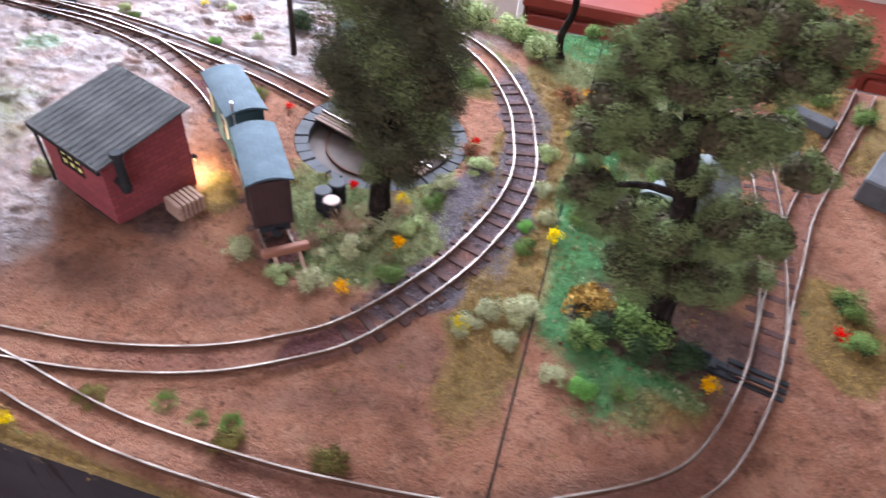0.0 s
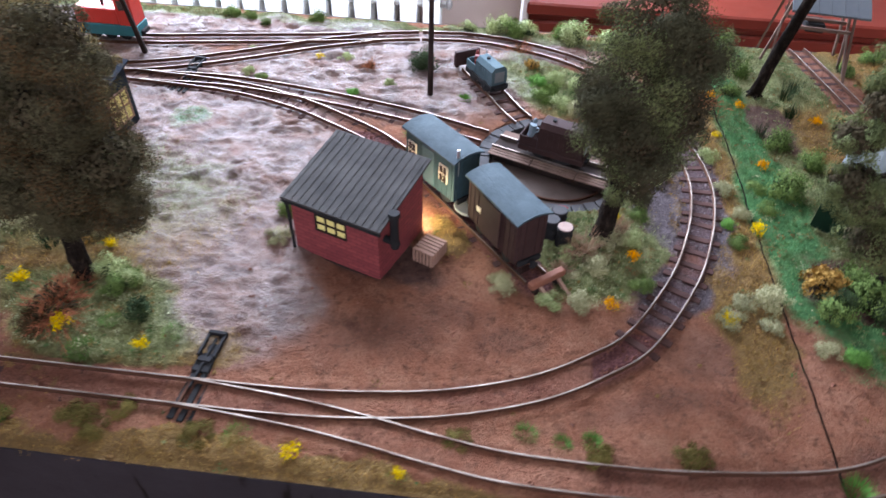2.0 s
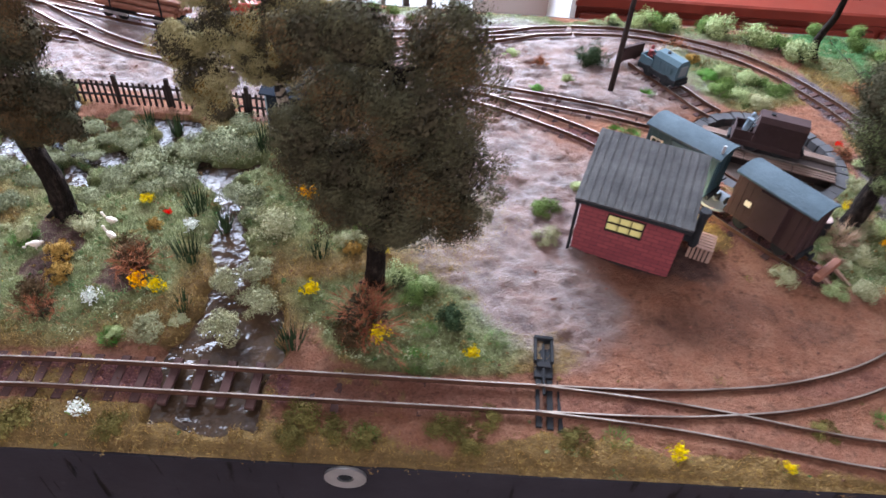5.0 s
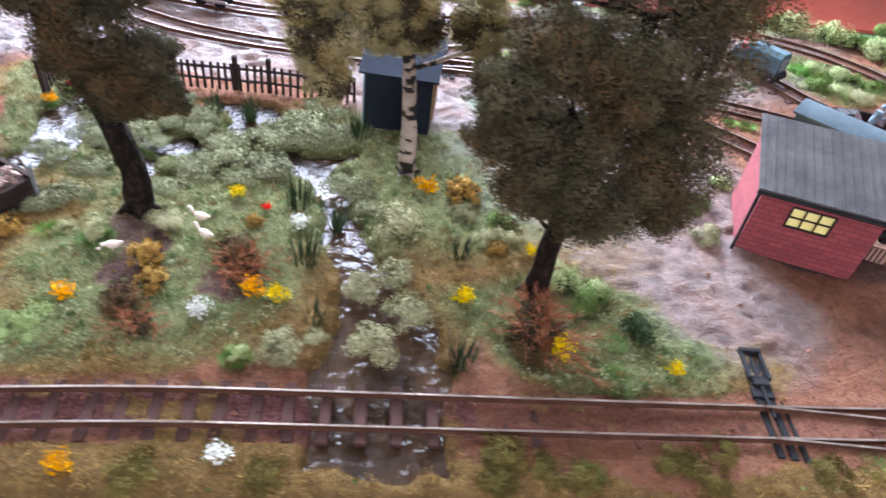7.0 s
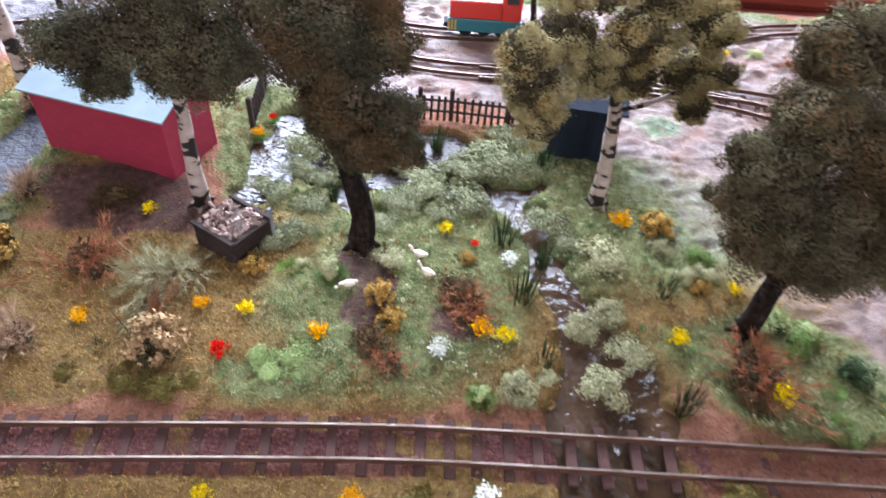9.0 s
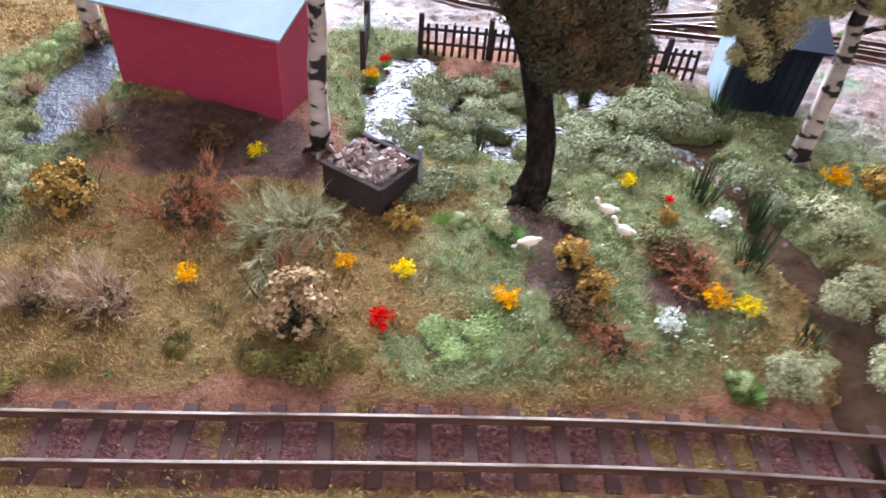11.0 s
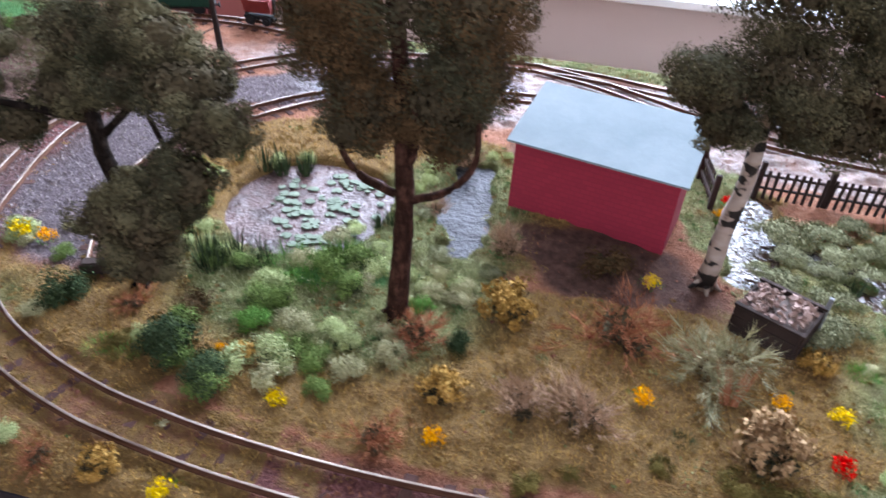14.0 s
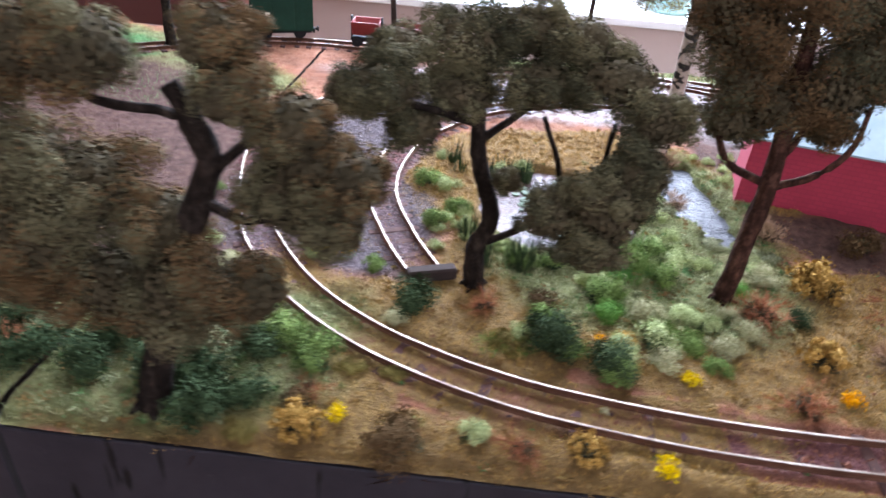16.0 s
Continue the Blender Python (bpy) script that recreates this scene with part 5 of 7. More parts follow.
def van(x, y, turn, body_mat, roof_mat, label, windows=False, l=32, w=13.4, high=23.5):
    top = thing("goods_van" if not windows else "crew_wagon", x, y, 0, turn, label, "railway wagon", "rolling stock")
    part("underframe", boxed(-l / 2 + 0.5, l / 2 - 0.5, -4, 4, 2.6, 4.4, bevel=0.2), M_BLACK, top)
    wheels(top, (-l * 0.28, l * 0.28))
    body = part("body", boxed(-l / 2, l / 2, -w / 2, w / 2, 4.5, high, bevel=0.25), body_mat, top)
    part("roof", arched_roof(bmesh.new(), l, w, high + 0.05, 1.9), roof_mat, top, smooth=False)
    for s in (-1, 1):
        if not windows:
            part("sliding_door", boxed(-5.5, 6.5, s * (w / 2 + 0.45) - 0.4, s * (w / 2 + 0.45) + 0.4, 5, high - 1.2, bevel=0.15), body_mat, top)
            part("data_plate", boxed(-9.6, -7.0, s * (w / 2 + 0.12) - 0.1, s * (w / 2 + 0.12) + 0.1, 12.2, 14.6), M_CREAM, top, "small cream data plate")
        else:
            part("door", boxed(-4.2, 3.4, s * (w / 2 + 0.25) - 0.2, s * (w / 2 + 0.25) + 0.2, 5, high - 1.5, bevel=0.1), M_LOCOBLUE, top, "lighter blue-grey door")
            for wx in (-11, 9.6):
                frame_ob = part("window_frame", boxed(wx - 2.7, wx + 2.7, s * (w / 2 + 0.3) - 0.28, s * (w / 2 + 0.3) + 0.28, 11.5, 19.5, bevel=0.1), M_CREAM, top, "cream window frame")
                for dx, dz in ((-1.15, 13.4), (1.15, 13.4), (-1.15, 17.4), (1.15, 17.4)):
                    part("pane", boxed(wx + dx - 1.0, wx + dx + 1.0, s * (w / 2 + 0.62) - 0.06, s * (w / 2 + 0.62) + 0.06, dz - 1.75, dz + 1.75), M_GLASS, frame_ob)
        for k in range(-5, 6):
            part("batten", boxed(k * 2.9 - 0.16, k * 2.9 + 0.16, s * (w / 2 + 0.1) - 0.1, s * (w / 2 + 0.1) + 0.1, 4.6, high - 0.2), body_mat, top)
    for e in (-1, 1):
        for k in (-2, -1, 1, 2):
            part("end_batten", boxed(e * (l / 2 + 0.15) - 0.15, e * (l / 2 + 0.15) + 0.15, k * 2.6 - 0.2, k * 2.6 + 0.2, 4.6, high), body_mat, top)
        part("buffer_beam", boxed(e * (l / 2 + 0.6) - 0.6, e * (l / 2 + 0.6) + 0.6, -5.2, 5.2, 3, 5.4, bevel=0.2), M_BLACK, top)
        bm = tube(bmesh.new(), (e * (l / 2 + 1.2), 0, 4.2), (e * (l / 2 + 3.2), 0, 4.2), 0.7, 0.7, 8)
        tube(bm, (e * (l / 2 + 3.2), 0, 4.2), (e * (l / 2 + 3.9), 0, 4.2), 1.8, 1.6, 12)
        part("coupler", bm, M_BLACK, top)
    if windows:
        bm = tube(bmesh.new(), (l / 2 - 0.5, -w / 2 + 2.2, 17), (l / 2 - 0.5, -w / 2 + 2.2, 29), 0.6, 0.6, 8)
        part("stove_pipe", bm, M_ZINC, top, "pale stove pipe at the end")
        bm = tube(bmesh.new(), (l / 2 + 2.5, 1.5, 0.6), (l / 2 + 2.5, 1.5, 1.6), 7.5, 7.2, 24)
        tube(bm, (l / 2 + 2.5, 1.5, 1.6), (l / 2 + 2.5, 1.5, 3.2), 1.6, 1.2, 12)
        part("end_platform", bm, M_CONCRETE, top, "round grey end platform")
    return top


van(69, 110, -45, M_TEAL, M_WAGONROOF, "blue-green crew wagon with cream windows and a worn slate roof", True)
van(97, 78, -53, M_OXIDE, M_WAGONROOF, "brown boarded goods van with slate blue arched roof")
van(-511, 268, 22, M_GREENPAINT, M_WAGONROOF, "dark green goods van on the far track", False, 34, 14, 26)


def locomotive(x, y, z, turn, mat, label, l=27, w=10.5, high=14.5):
    """Small field railway tractor: bonnet, open cab well, frame, wheels."""
    top = thing("field_locomotive", x, y, z, turn, label, "locomotive", "rolling stock")
    frame_ob = part("frame", boxed(-l / 2, l / 2, -w / 2, w / 2, 2.2, 5.0, bevel=0.3), M_BLACK if mat is M_LOCOBLUE else mat, top)
    wheels(top, (-5.5, 6.5), 2.9)
    bm = bmesh.new()
    x0, x1 = -l / 2 + 9, l / 2 - 1
    outline = [(-w / 2 + 0.7, 5.02), (w / 2 - 0.7, 5.02), (w / 2 - 0.7, high - 2.2), (w / 2 - 2.6, high), (-w / 2 + 2.6, high), (-w / 2 + 0.7, high - 2.2)]
    a = [bm.verts.new((x0, u, v)) for u, v in outline]
    b = [bm.verts.new((x1, u, v)) for u, v in outline]
    bm.faces.new(a)
    bm.faces.new(b[::-1])
    for i in range(6):
        j = (i + 1) % 6
        bm.faces.new((a[j], a[i], b[i], b[j]))
    bonnet = part("bonnet", bm, mat, top)
    part("radiator_grille", boxed(x1 + 0.02, x1 + 0.5, -2.8, 2.8, 6.5, high - 2.5, bevel=0.1), M_CONCRETE, bonnet)
    for s in (-1, 1):
        for k in range(4):
            part("louvre", boxed(x0 + 3 + k * 2.6, x0 + 4.4 + k * 2.6, s * (w / 2 - 0.6) - 0.1, s * (w / 2 - 0.6) + 0.1, 7, high - 3.4), mat, bonnet)
        part("cab_side", boxed(-l / 2 + 0.3, -l / 2 + 8.8, s * (w / 2 - 0.6) - 0.3, s * (w / 2 - 0.6) + 0.3, 5.02, 9.5, bevel=0.1), mat, top)
    part("cab_back", boxed(-l / 2 + 0.2, -l / 2 + 0.8, -w / 2 + 1, w / 2 - 1, 5.02, 9.5, bevel=0.1), mat, top)
    part("lever", stick(bmesh.new(), (-l / 2 + 7, 1.5, 5), (-l / 2 + 9.5, 1.5, 17), 0.35, 0.35), M_ZINC, top)
    part("filler_cap", tube(bmesh.new(), (x0 + 5, 0, high), (x0 + 5, 0, high + 0.8), 1, 0.9, 10), M_BLACK, bonnet)
    for e in (-1, 1):
        part("buffer", boxed(e * (l / 2 + 0.7) - 0.68, e * (l / 2 + 0.7) + 0.68, -3.6, 3.6, 2.6, 4.6, bevel=0.3), M_BLACK, top)
    return top


locomotive(117, 140.5, 0.1, -21, M_OXIDE, "dark brown field locomotive standing on the turntable", 31, 12, 17.5)
locomotive(82, 202, 0.1, -55, M_LOCOBLUE, "blue-grey field locomotive parked on a short siding", 26, 10.5, 14.5)


def red_loco(x, y, turn):
    top = thing("diesel_locomotive", x, y, 0, turn, "bright red diesel locomotive with turquoise frame", "locomotive", "rolling stock")
    frame_ob = part("frame", boxed(-18, 18, -6, 6, 2.5, 8.6, bevel=0.3), M_TURQ, top, "turquoise side frame")
    wheels(top, (-9, 0, 9), 3.0)
    part("bonnet", boxed(-17.4, 8, -5.4, 5.4, 8.62, 17.5, bevel=0.6), M_RED, top)
    cab = part("cab", boxed(8.02, 17.4, -6, 6, 8.62, 25, bevel=0.4), M_RED, top)
    part("cab_roof", boxed(7, 18.4, -6.8, 6.8, 25.02, 26.4, bevel=0.5), M_RED, top)
    for s in (-1, 1):
        part("window", boxed(9.8, 15.6, s * 6.05 - 0.1, s * 6.05 + 0.1, 17.5, 23), M_GLASS, cab)
        for k in range(3):
            part("hazard_stripe", boxed(-17.8 + k * 1.6, -17.0 + k * 1.6, s * 6.06 - 0.05, s * 6.06 + 0.05, 3, 8.2), M_YELLOW, frame_ob, "yellow warning stripe")
    part("front_window", boxed(7.8, 8.0, -4, 4, 19, 23.5), M_GLASS, cab)
    part("exhaust", tube(bmesh.new(), (-2, 0, 17.5), (-2, 0, 21), 0.8, 0.8, 8), M_BLACK, top)
    for e in (-1, 1):
        part("buffer", boxed(e * 19 - 0.98, e * 19 + 0.98, -3.6, 3.6, 3, 5.4, bevel=0.3), M_BLACK, top)


red_loco(-133, 224, 0)


def bogie(top, x):
    part("bogie_frame", boxed(x - 8, x + 8, -4.6, 4.6, 3.0, 4.6, bevel=0.3), M_BLACK, top)
    for s in (-1, 1):
        part("side_bar", boxed(x - 9, x + 9, s * 5.6 - 0.5, s * 5.6 + 0.5, 2.6, 4.0, bevel=0.2), M_ZINC, top, "pale metal side bar")
    wheels(top, (x - 5, x + 5), 2.6)


def log_wagon(x, y, turn):
    top = thing("log_wagon", x, y, 0, turn, "bogie wagon loaded with brown logs", "railway wagon", "rolling stock")
    for bx in (-16, 16):
        bogie(top, bx)
        part("bolster", boxed(bx - 1.2, bx + 1.2, -6.5, 6.5, 4.7, 6.2, bevel=0.2), M_BLACK, top)
        for s in (-1, 1):
            part("stake", stick(bmesh.new(), (bx, s * 6.3, 5), (bx, s * 6.6, 19), 0.7, 0.7), M_BLACK, top)
    rng = random.Random(4)
    for row, n in ((0, 4), (1, 3), (2, 2)):
        for k in range(n):
            u, v, r = (k - (n - 1) / 2) * 3.3, 7.8 + row * 2.9, 1.6
            bm = limb(bmesh.new(), [(-25 + rng.uniform(-2, 2), u, v), (0, u + 0.1, v), (25 + rng.uniform(-2, 2), u, v)], r, r * 0.92, 12)
            part("log", bm, M_LOG, top)


log_wagon(-200, 229, -16)


def tipper(x, y, turn):
    top = thing("tipper_wagon", x, y, 0, turn, "dark red skip wagon with open tub", "railway wagon", "rolling stock")
    part("frame", boxed(-9, 9, -3.6, 3.6, 2.8, 4.4, bevel=0.3), M_BLACK, top)
    wheels(top, (-5, 5), 2.4)
    bm = bmesh.new()
    prof = [(-7.5, 14), (-3, 6), (3, 6), (7.5, 14), (6.6, 14), (2.5, 7), (-2.5, 7), (-6.6, 14)]
    a = [bm.verts.new((-8, u, v)) for u, v in prof]
    b = [bm.verts.new((8, u, v)) for u, v in prof]
    for i in range(8):
        j = (i + 1) % 8
        bm.faces.new((a[i], a[j], b[j], b[i]))
    for e in (a, b):
        for i, j, k, m in ((0, 1, 6, 7), (1, 2, 5, 6), (2, 3, 4, 5)):
            bm.faces.new((e[i], e[j], e[k], e[m]))
    for x0 in (-8, 7.4):
        box(bm, x0, x0 + 0.6, -5, 5, 7, 14)
    part("tub", bm, M_FIGRED, top, "dark red steel tub")
    for e in (-1, 1):
        part("tub_stand", stick(bmesh.new(), (e * 8.6, 0, 4), (e * 8.6, 0, 16), 0.8, 3.0), M_BLACK, top)


tipper(-461, 266, 0)
tipper(-435, 262, -10)


# ---- yard objects ----
def barrel(x, y, lid, label):
    top = thing("oil_drum", x, y, -2.4, 0, label, "oil drum", "oil drums")
    bm = tube(bmesh.new(), (0, 0, 0), (0, 0, 9.6), 3.1, 3.1, 20)
    for z in (0.4, 3.4, 6.4, 9.2):
        tube(bm, (0, 0, z - 0.25), (0, 0, z + 0.25), 3.35, 3.35, 20)
    part("drum_body", bm, M_BLACK, top)
    part("lid", tube(bmesh.new(), (0, 0, 9.65), (0, 0, 10.0), 2.9, 2.9, 20), lid, top)


barrel(118.5, 92, M_RING, "black oil drum with dark grey lid")
barrel(115.5, 86, M_RING, "black oil drum with dark grey lid")
barrel(120.5, 82, M_STONE, "black oil drum with rusty pink lid")

crate = thing("slatted_crate", 69.5, 68.5, -2.4, -25, "pale wooden slatted crate beside the hut wall", "crate")
part("box_core", boxed(-4, 4, -5, 5, 0.2, 5.8), M_DARKWOOD, crate)
for k in range(6):
    part("slat", boxed(-4.4, 4.4, -5 + k * 1.75, -3.7 + k * 1.75, 5.85, 6.4, bevel=0.08), M_WOOD, crate)
    part("slat", boxed(-4.4 + k * 1.5, -3.4 + k * 1.5, -5.5, -5.05, 0, 6.4, bevel=0.08), M_WOOD, crate)
    part("slat", boxed(4.05, 4.5, -5 + k * 1.75, -3.7 + k * 1.75, 0, 5.8, bevel=0.08), M_WOOD, crate)

stop = thing("buffer_stop", 114, 58, -2.4, -50, "rustic wooden buffer stop at the siding end", "buffer stop")
part("beam", boxed(-1.5, 1.5, -8, 8, 3.2, 6.2, bevel=0.5), M_LOG, stop)
for s in (-1, 1):
    part("post", boxed(-1.2, 1.2, s * 5 - 1.1, s * 5 + 1.1, 0, 3.15, bevel=0.2), M_DARKWOOD, stop)
    part("strut", stick(bmesh.new(), (9, s * 4.2, 0.4), (1.6, s * 4.2, 3.6), 1.2, 1.2), M_WOOD, stop)
stop = thing("buffer_stop", -400.5, 39.0, -2.4, -71, "dark sleeper laid across the siding end", "buffer stop")
part("beam", boxed(-2.0, 2.0, -7.2, 7.2, 0.2, 4.0, bevel=0.6), M_DARKWOOD, stop)
stop = thing("buffer_stop", 70, 223, -2.4, -58, "brown board buffer stop behind the locomotive", "buffer stop")
part("board", boxed(-1, 1, -7.5, 7.5, 2, 10, bevel=0.3), M_OXIDE, stop)
for s in (-1, 1):
    part("post", boxed(-3, -1.05, s * 5 - 1, s * 5 + 1, 0, 9, bevel=0.2), M_DARKWOOD, stop)


def rubble_box():
    top = thing("rubble_box", -216, 66, -2.4, -32, "dark plank box heaped with pinkish rubble", "crate")
    for z in (0, 3.1, 6.2):
        for x0, x1, y0, y1 in ((-8.4, 8.4, -8.6, -7.6), (-8.4, 8.4, 7.6, 8.6), (-9.2, -8.4, -8, 8), (8.4, 9.2, -8, 8)):
            part("plank", boxed(x0, x1, y0, y1, z + 0.1, z + 3.0, bevel=0.15), M_DARKWOOD, top)
    for x0, x1, y0, y1 in ((-9.4, 9.4, -8.9, -7.4), (-9.4, 9.4, 7.4, 8.9)):
        part("rim", boxed(x0, x1, y0, y1, 9.3, 10.1, bevel=0.15), M_DARKWOOD, top, "dark plank rim")
    rng = random.Random(9)
    for k in range(150):
        bm = bmesh.new()
        r = rng.uniform(0.5, 1.5)
        u, v = rng.uniform(-8.6, 7.4), rng.uniform(-7.0, 6.8)
        made = bmesh.ops.create_cube(bm, size=r)["verts"]
        tip = Euler((rng.uniform(-0.9, 0.9), rng.uniform(-0.9, 0.9), rng.uniform(0, TAU))).to_matrix()
        for w in made:
            w.co = tip @ Vector((w.co.x * rng.uniform(0.9, 1.9), w.co.y * rng.uniform(0.6, 1.1), w.co.z * rng.uniform(0.3, 0.8)))
            w.co += Vector((u, v, 9.2 + 2.8 * (1 - (u / 10) ** 2) * (1 - (v / 9) ** 2) * (0.3 + 0.7 * (k % 7) / 6)))
        part("rubble_stone", bm, M_RUBBLE if k % 3 else M_STONE, top)
    part("corner_post", boxed(8.3, 9.5, 7.6, 9.0, 0, 13.5, bevel=0.2), M_CONCRETE, top, "pale grey corner post")
    part("fill", boxed(-8.3, 8.3, -7.5, 7.5, 0.2, 8.6), M_PIT, top)


M_RUBBLE = worn("rubble", (0.16, 0.10, 0.08), (0.36, 0.25, 0.21), 300, 0.9)
rubble_box()


def fence(points, label):
    top = thing("picket_fence", 0, 0, 0, 0, label, "fence", "picket fences")
    for (ax, ay), (bx, by) in zip(points, points[1:]):
        length = math.hypot(bx - ax, by - ay)
        ux, uy = (bx - ax) / length, (by - ay) / length
        for z in (2.0, 7.0):
            bm = stick(bmesh.new(), (ax, ay, z), (bx, by, z), 0.7, 0.9)
            part("fence_rail", bm, M_DARKWOOD, top)
        n = int(length / 2.7)
        for k in range(n + 1):
            px, py = ax + ux * length * k / n, ay + uy * length * k / n
            ob = part_mesh("picket", PICKET, top)
            ob.matrix_basis = pose(px * K, py * K, -2.2 * K, 0, math.sin(k * 5.1) * 2, math.degrees(math.atan2(uy, ux)))
        for k in range(int(length / 24) + 1):
            px, py = ax + ux * min(k * 24, length), ay + uy * min(k * 24, length)
            part("post", boxed(px - 0.9, px + 0.9, py - 0.2, py + 1.6, -3, 12, bevel=0.2), M_DARKWOOD, top)


def picket_mesh():
    bm = boxed(-0.55, 0.55, -0.9, -0.35, 0, 11.5, bevel=0.12)
    bmesh.ops.scale(bm, vec=(K, K, K), verts=bm.verts)
    me = bpy.data.meshes.new("picket")
    bm.to_mesh(me)
    bm.free()
    me.materials.append(M_DARKWOOD)
    return me


PICKET = picket_mesh()
fence([(-208, 147), (-147, 146), (-113, 143)], "dark brown picket fence behind the marsh")
fence([(-226, 130), (-228, 162)], "dark brown picket fence running away from the shed")

for x, y, z0, dx, h, r in ((54, 190, -3, 0, 78, 1.25), (-108, 208, -3, -10, 60, 1.25), (-344, 223, -3, 1, 48, 1.3), (-429, 165, -3, -3, 50, 1.3)):
    bm = limb(bmesh.new(), [(x, y, z0), (x + dx * 0.4, y, h * 0.4), (x + dx, y, h)], r * 1.25, r * 0.8, 10)
    solo("telegraph_pole", bm, M_DARKWOOD, "dark round wooden telegraph pole", "pole", group="telegraph poles")

# washer and marks on the front board
bm = bmesh.new()
seg = 28
ring = []
for r, y in ((6.1, -28.25), (6.1, -29.2), (2.4, -29.2), (2.4, -28.25)):
    ring.append([bm.verts.new((-55.5 + r * math.cos(TAU * k / seg), y, -9.7 + r * 0.92 * math.sin(TAU * k / seg))) for k in range(seg)])
for a, b in zip(ring, ring[1:]):
    for k in range(seg):
        bm.faces.new((a[k], a[(k + 1) % seg], b[(k + 1) % seg], b[k]))
solo("washer", bm, M_ZINC, "pale zinc washer screwed to the black front board", "washer")
solo("screw", tube(bmesh.new(), (-55.5, -28.22, -9.7), (-55.5, -28.8, -9.7), 2.2, 2.0, 14), M_BLACK, "dark screw head inside the washer", "screw")

# blocks and dark box on the next board
for x, y, turn, w, d, h in ((286, 193, -30, 16, 9, 5), (303, 226, -28, 22, 9, 6)):
    top = boxed(-w / 2, w / 2, -d / 2, d / 2, 0, h, bevel=0.5)
    ob = solo("loading_block", top, M_RING, "dark grey concrete loading block beside the track", "block", group="loading blocks")
    ob.matrix_basis = pose(x * K, y * K, -2.4 * K, 0, 0, turn)
ob = solo("dark_box", boxed(-8, 22, -6, 16, 0, 11, bevel=0.8), M_RING, "dark grey box at the edge of the board", "box")
ob.matrix_basis = pose(333 * K, 172 * K, -2.4 * K, 0, 0, 65)


# ---- small figures ----
def figure(name, x, y, z, turn, seated, mat, label):
    bm = bmesh.new()
    if seated:
        tube(bm, (0, 0, 0), (0.4, 0, 5.2), 1.5, 1.3, 8)
        ball(bm, 0.6, 0, 7.0, 1.05, 1.0, 1.25, 8)
        for s in (-1, 1):
            limb(bm, [(0.3, s * 1.4, 4.6), (1.6, s * 1.8, 2.8), (3.2, s * 1.2, 3.0)], 0.5, 0.4, 6)
    else:
        for s in (-1, 1):
            limb(bm, [(0, s * 0.8, 0), (0.2, s * 0.8, 4), (0.3, s * 0.6, 8)], 0.75, 0.85, 6)
            limb(bm, [(0.9, s * 1.7, 13), (2.2, s * 2.0, 11), (3.8, s * 1.0, 11.4)], 0.55, 0.42, 6)
        limb(bm, [(0.3, 0, 8), (0.6, 0, 11), (1.0, 0, 13.8)], 1.5, 1.6, 8)
        ball(bm, 1.6, 0, 15.8, 1.1, 1.05, 1.3, 8)
    ob = solo(name, bm, mat, label, "figurine")
    ob.matrix_basis = pose(x * K, y * K, z * K, 0, 0, turn)


figure("figurine", 105.5, 141.5, 1.2, -10, False, M_FIGBLUE, "plain toy figurine in blue-grey leaning beside the locomotive")
figure("figurine", 76, 211, 6.0, -55, True, M_FIGRED, "plain toy figurine in dark red seated on the locomotive")


def goose(x, y, turn, down, label):
    bm = bmesh.new()
    ball(bm, 0, 0, 3.0, 3.0, 1.7, 1.7, 8)
    ball(bm, -2.8, 0, 3.6, 1.4, 0.8, 0.8, 6)
    neck = [(2.2, 0, 3.6), (3.6, 0, 4.6), (4.2, 0, 6.2)] if not down else [(2.2, 0, 3.4), (4.0, 0, 3.2), (5.2, 0, 1.4)]
    limb(bm, neck, 0.85, 0.55, 8)
    ball(bm, neck[-1][0] + 0.4, 0, neck[-1][2] + 0.1, 0.95, 0.65, 0.65, 6)
    for s in (-1, 1):
        tube(bm, (0.3, s * 0.7, -0.4), (0.2, s * 0.7, 1.8), 0.22, 0.3, 6)
    ob = solo("goose_figure", bm, M_GOOSE, label, "goose figure", group="geese")
    ob.matrix_basis = pose(x * K, y * K, -1.7 * K, 0, 0, turn) @ Matrix.Scale(0.72, 4)


goose(-176, 48, 195, True, "off-white toy goose grazing on turf")
goose(-155, 63, 165, False, "off-white toy goose with raised neck")
goose(-152, 55, 150, False, "off-white toy goose among marsh tufts")

# lily pads
lily = thing("water_lily", -358, 92, -3.85, 0, "pale green lily pads floating on the pond", "water lily")
rng = random.Random(21)
for k in range(42):
    a, r = rng.uniform(0, TAU), math.sqrt(rng.random()) * 0.9
    u, v = 22 * r * math.cos(a) + 3, 26 * r * math.sin(a)
    for leaf in range(rng.randint(1, 5)):
        w = rng.uniform(0, TAU)
        s, gap = rng.uniform(0.8, 2.0), rng.uniform(0, TAU)
        p, q = u + 2.6 * math.cos(w), v + 2.6 * math.sin(w)
        tall = rng.uniform(0, 0.5)
        outline = [(p + s * (1 - 0.12 * (i % 2)) * math.cos(gap + 0.3 + (TAU - 0.6) * i / 11), q + s * 0.9 * math.sin(gap + 0.3 + (TAU - 0.6) * i / 11)) for i in range(12)] + [(p, q)]
        part("lily_pad", prism(bmesh.new(), outline, tall, tall + 0.3), M_LILY, lily)
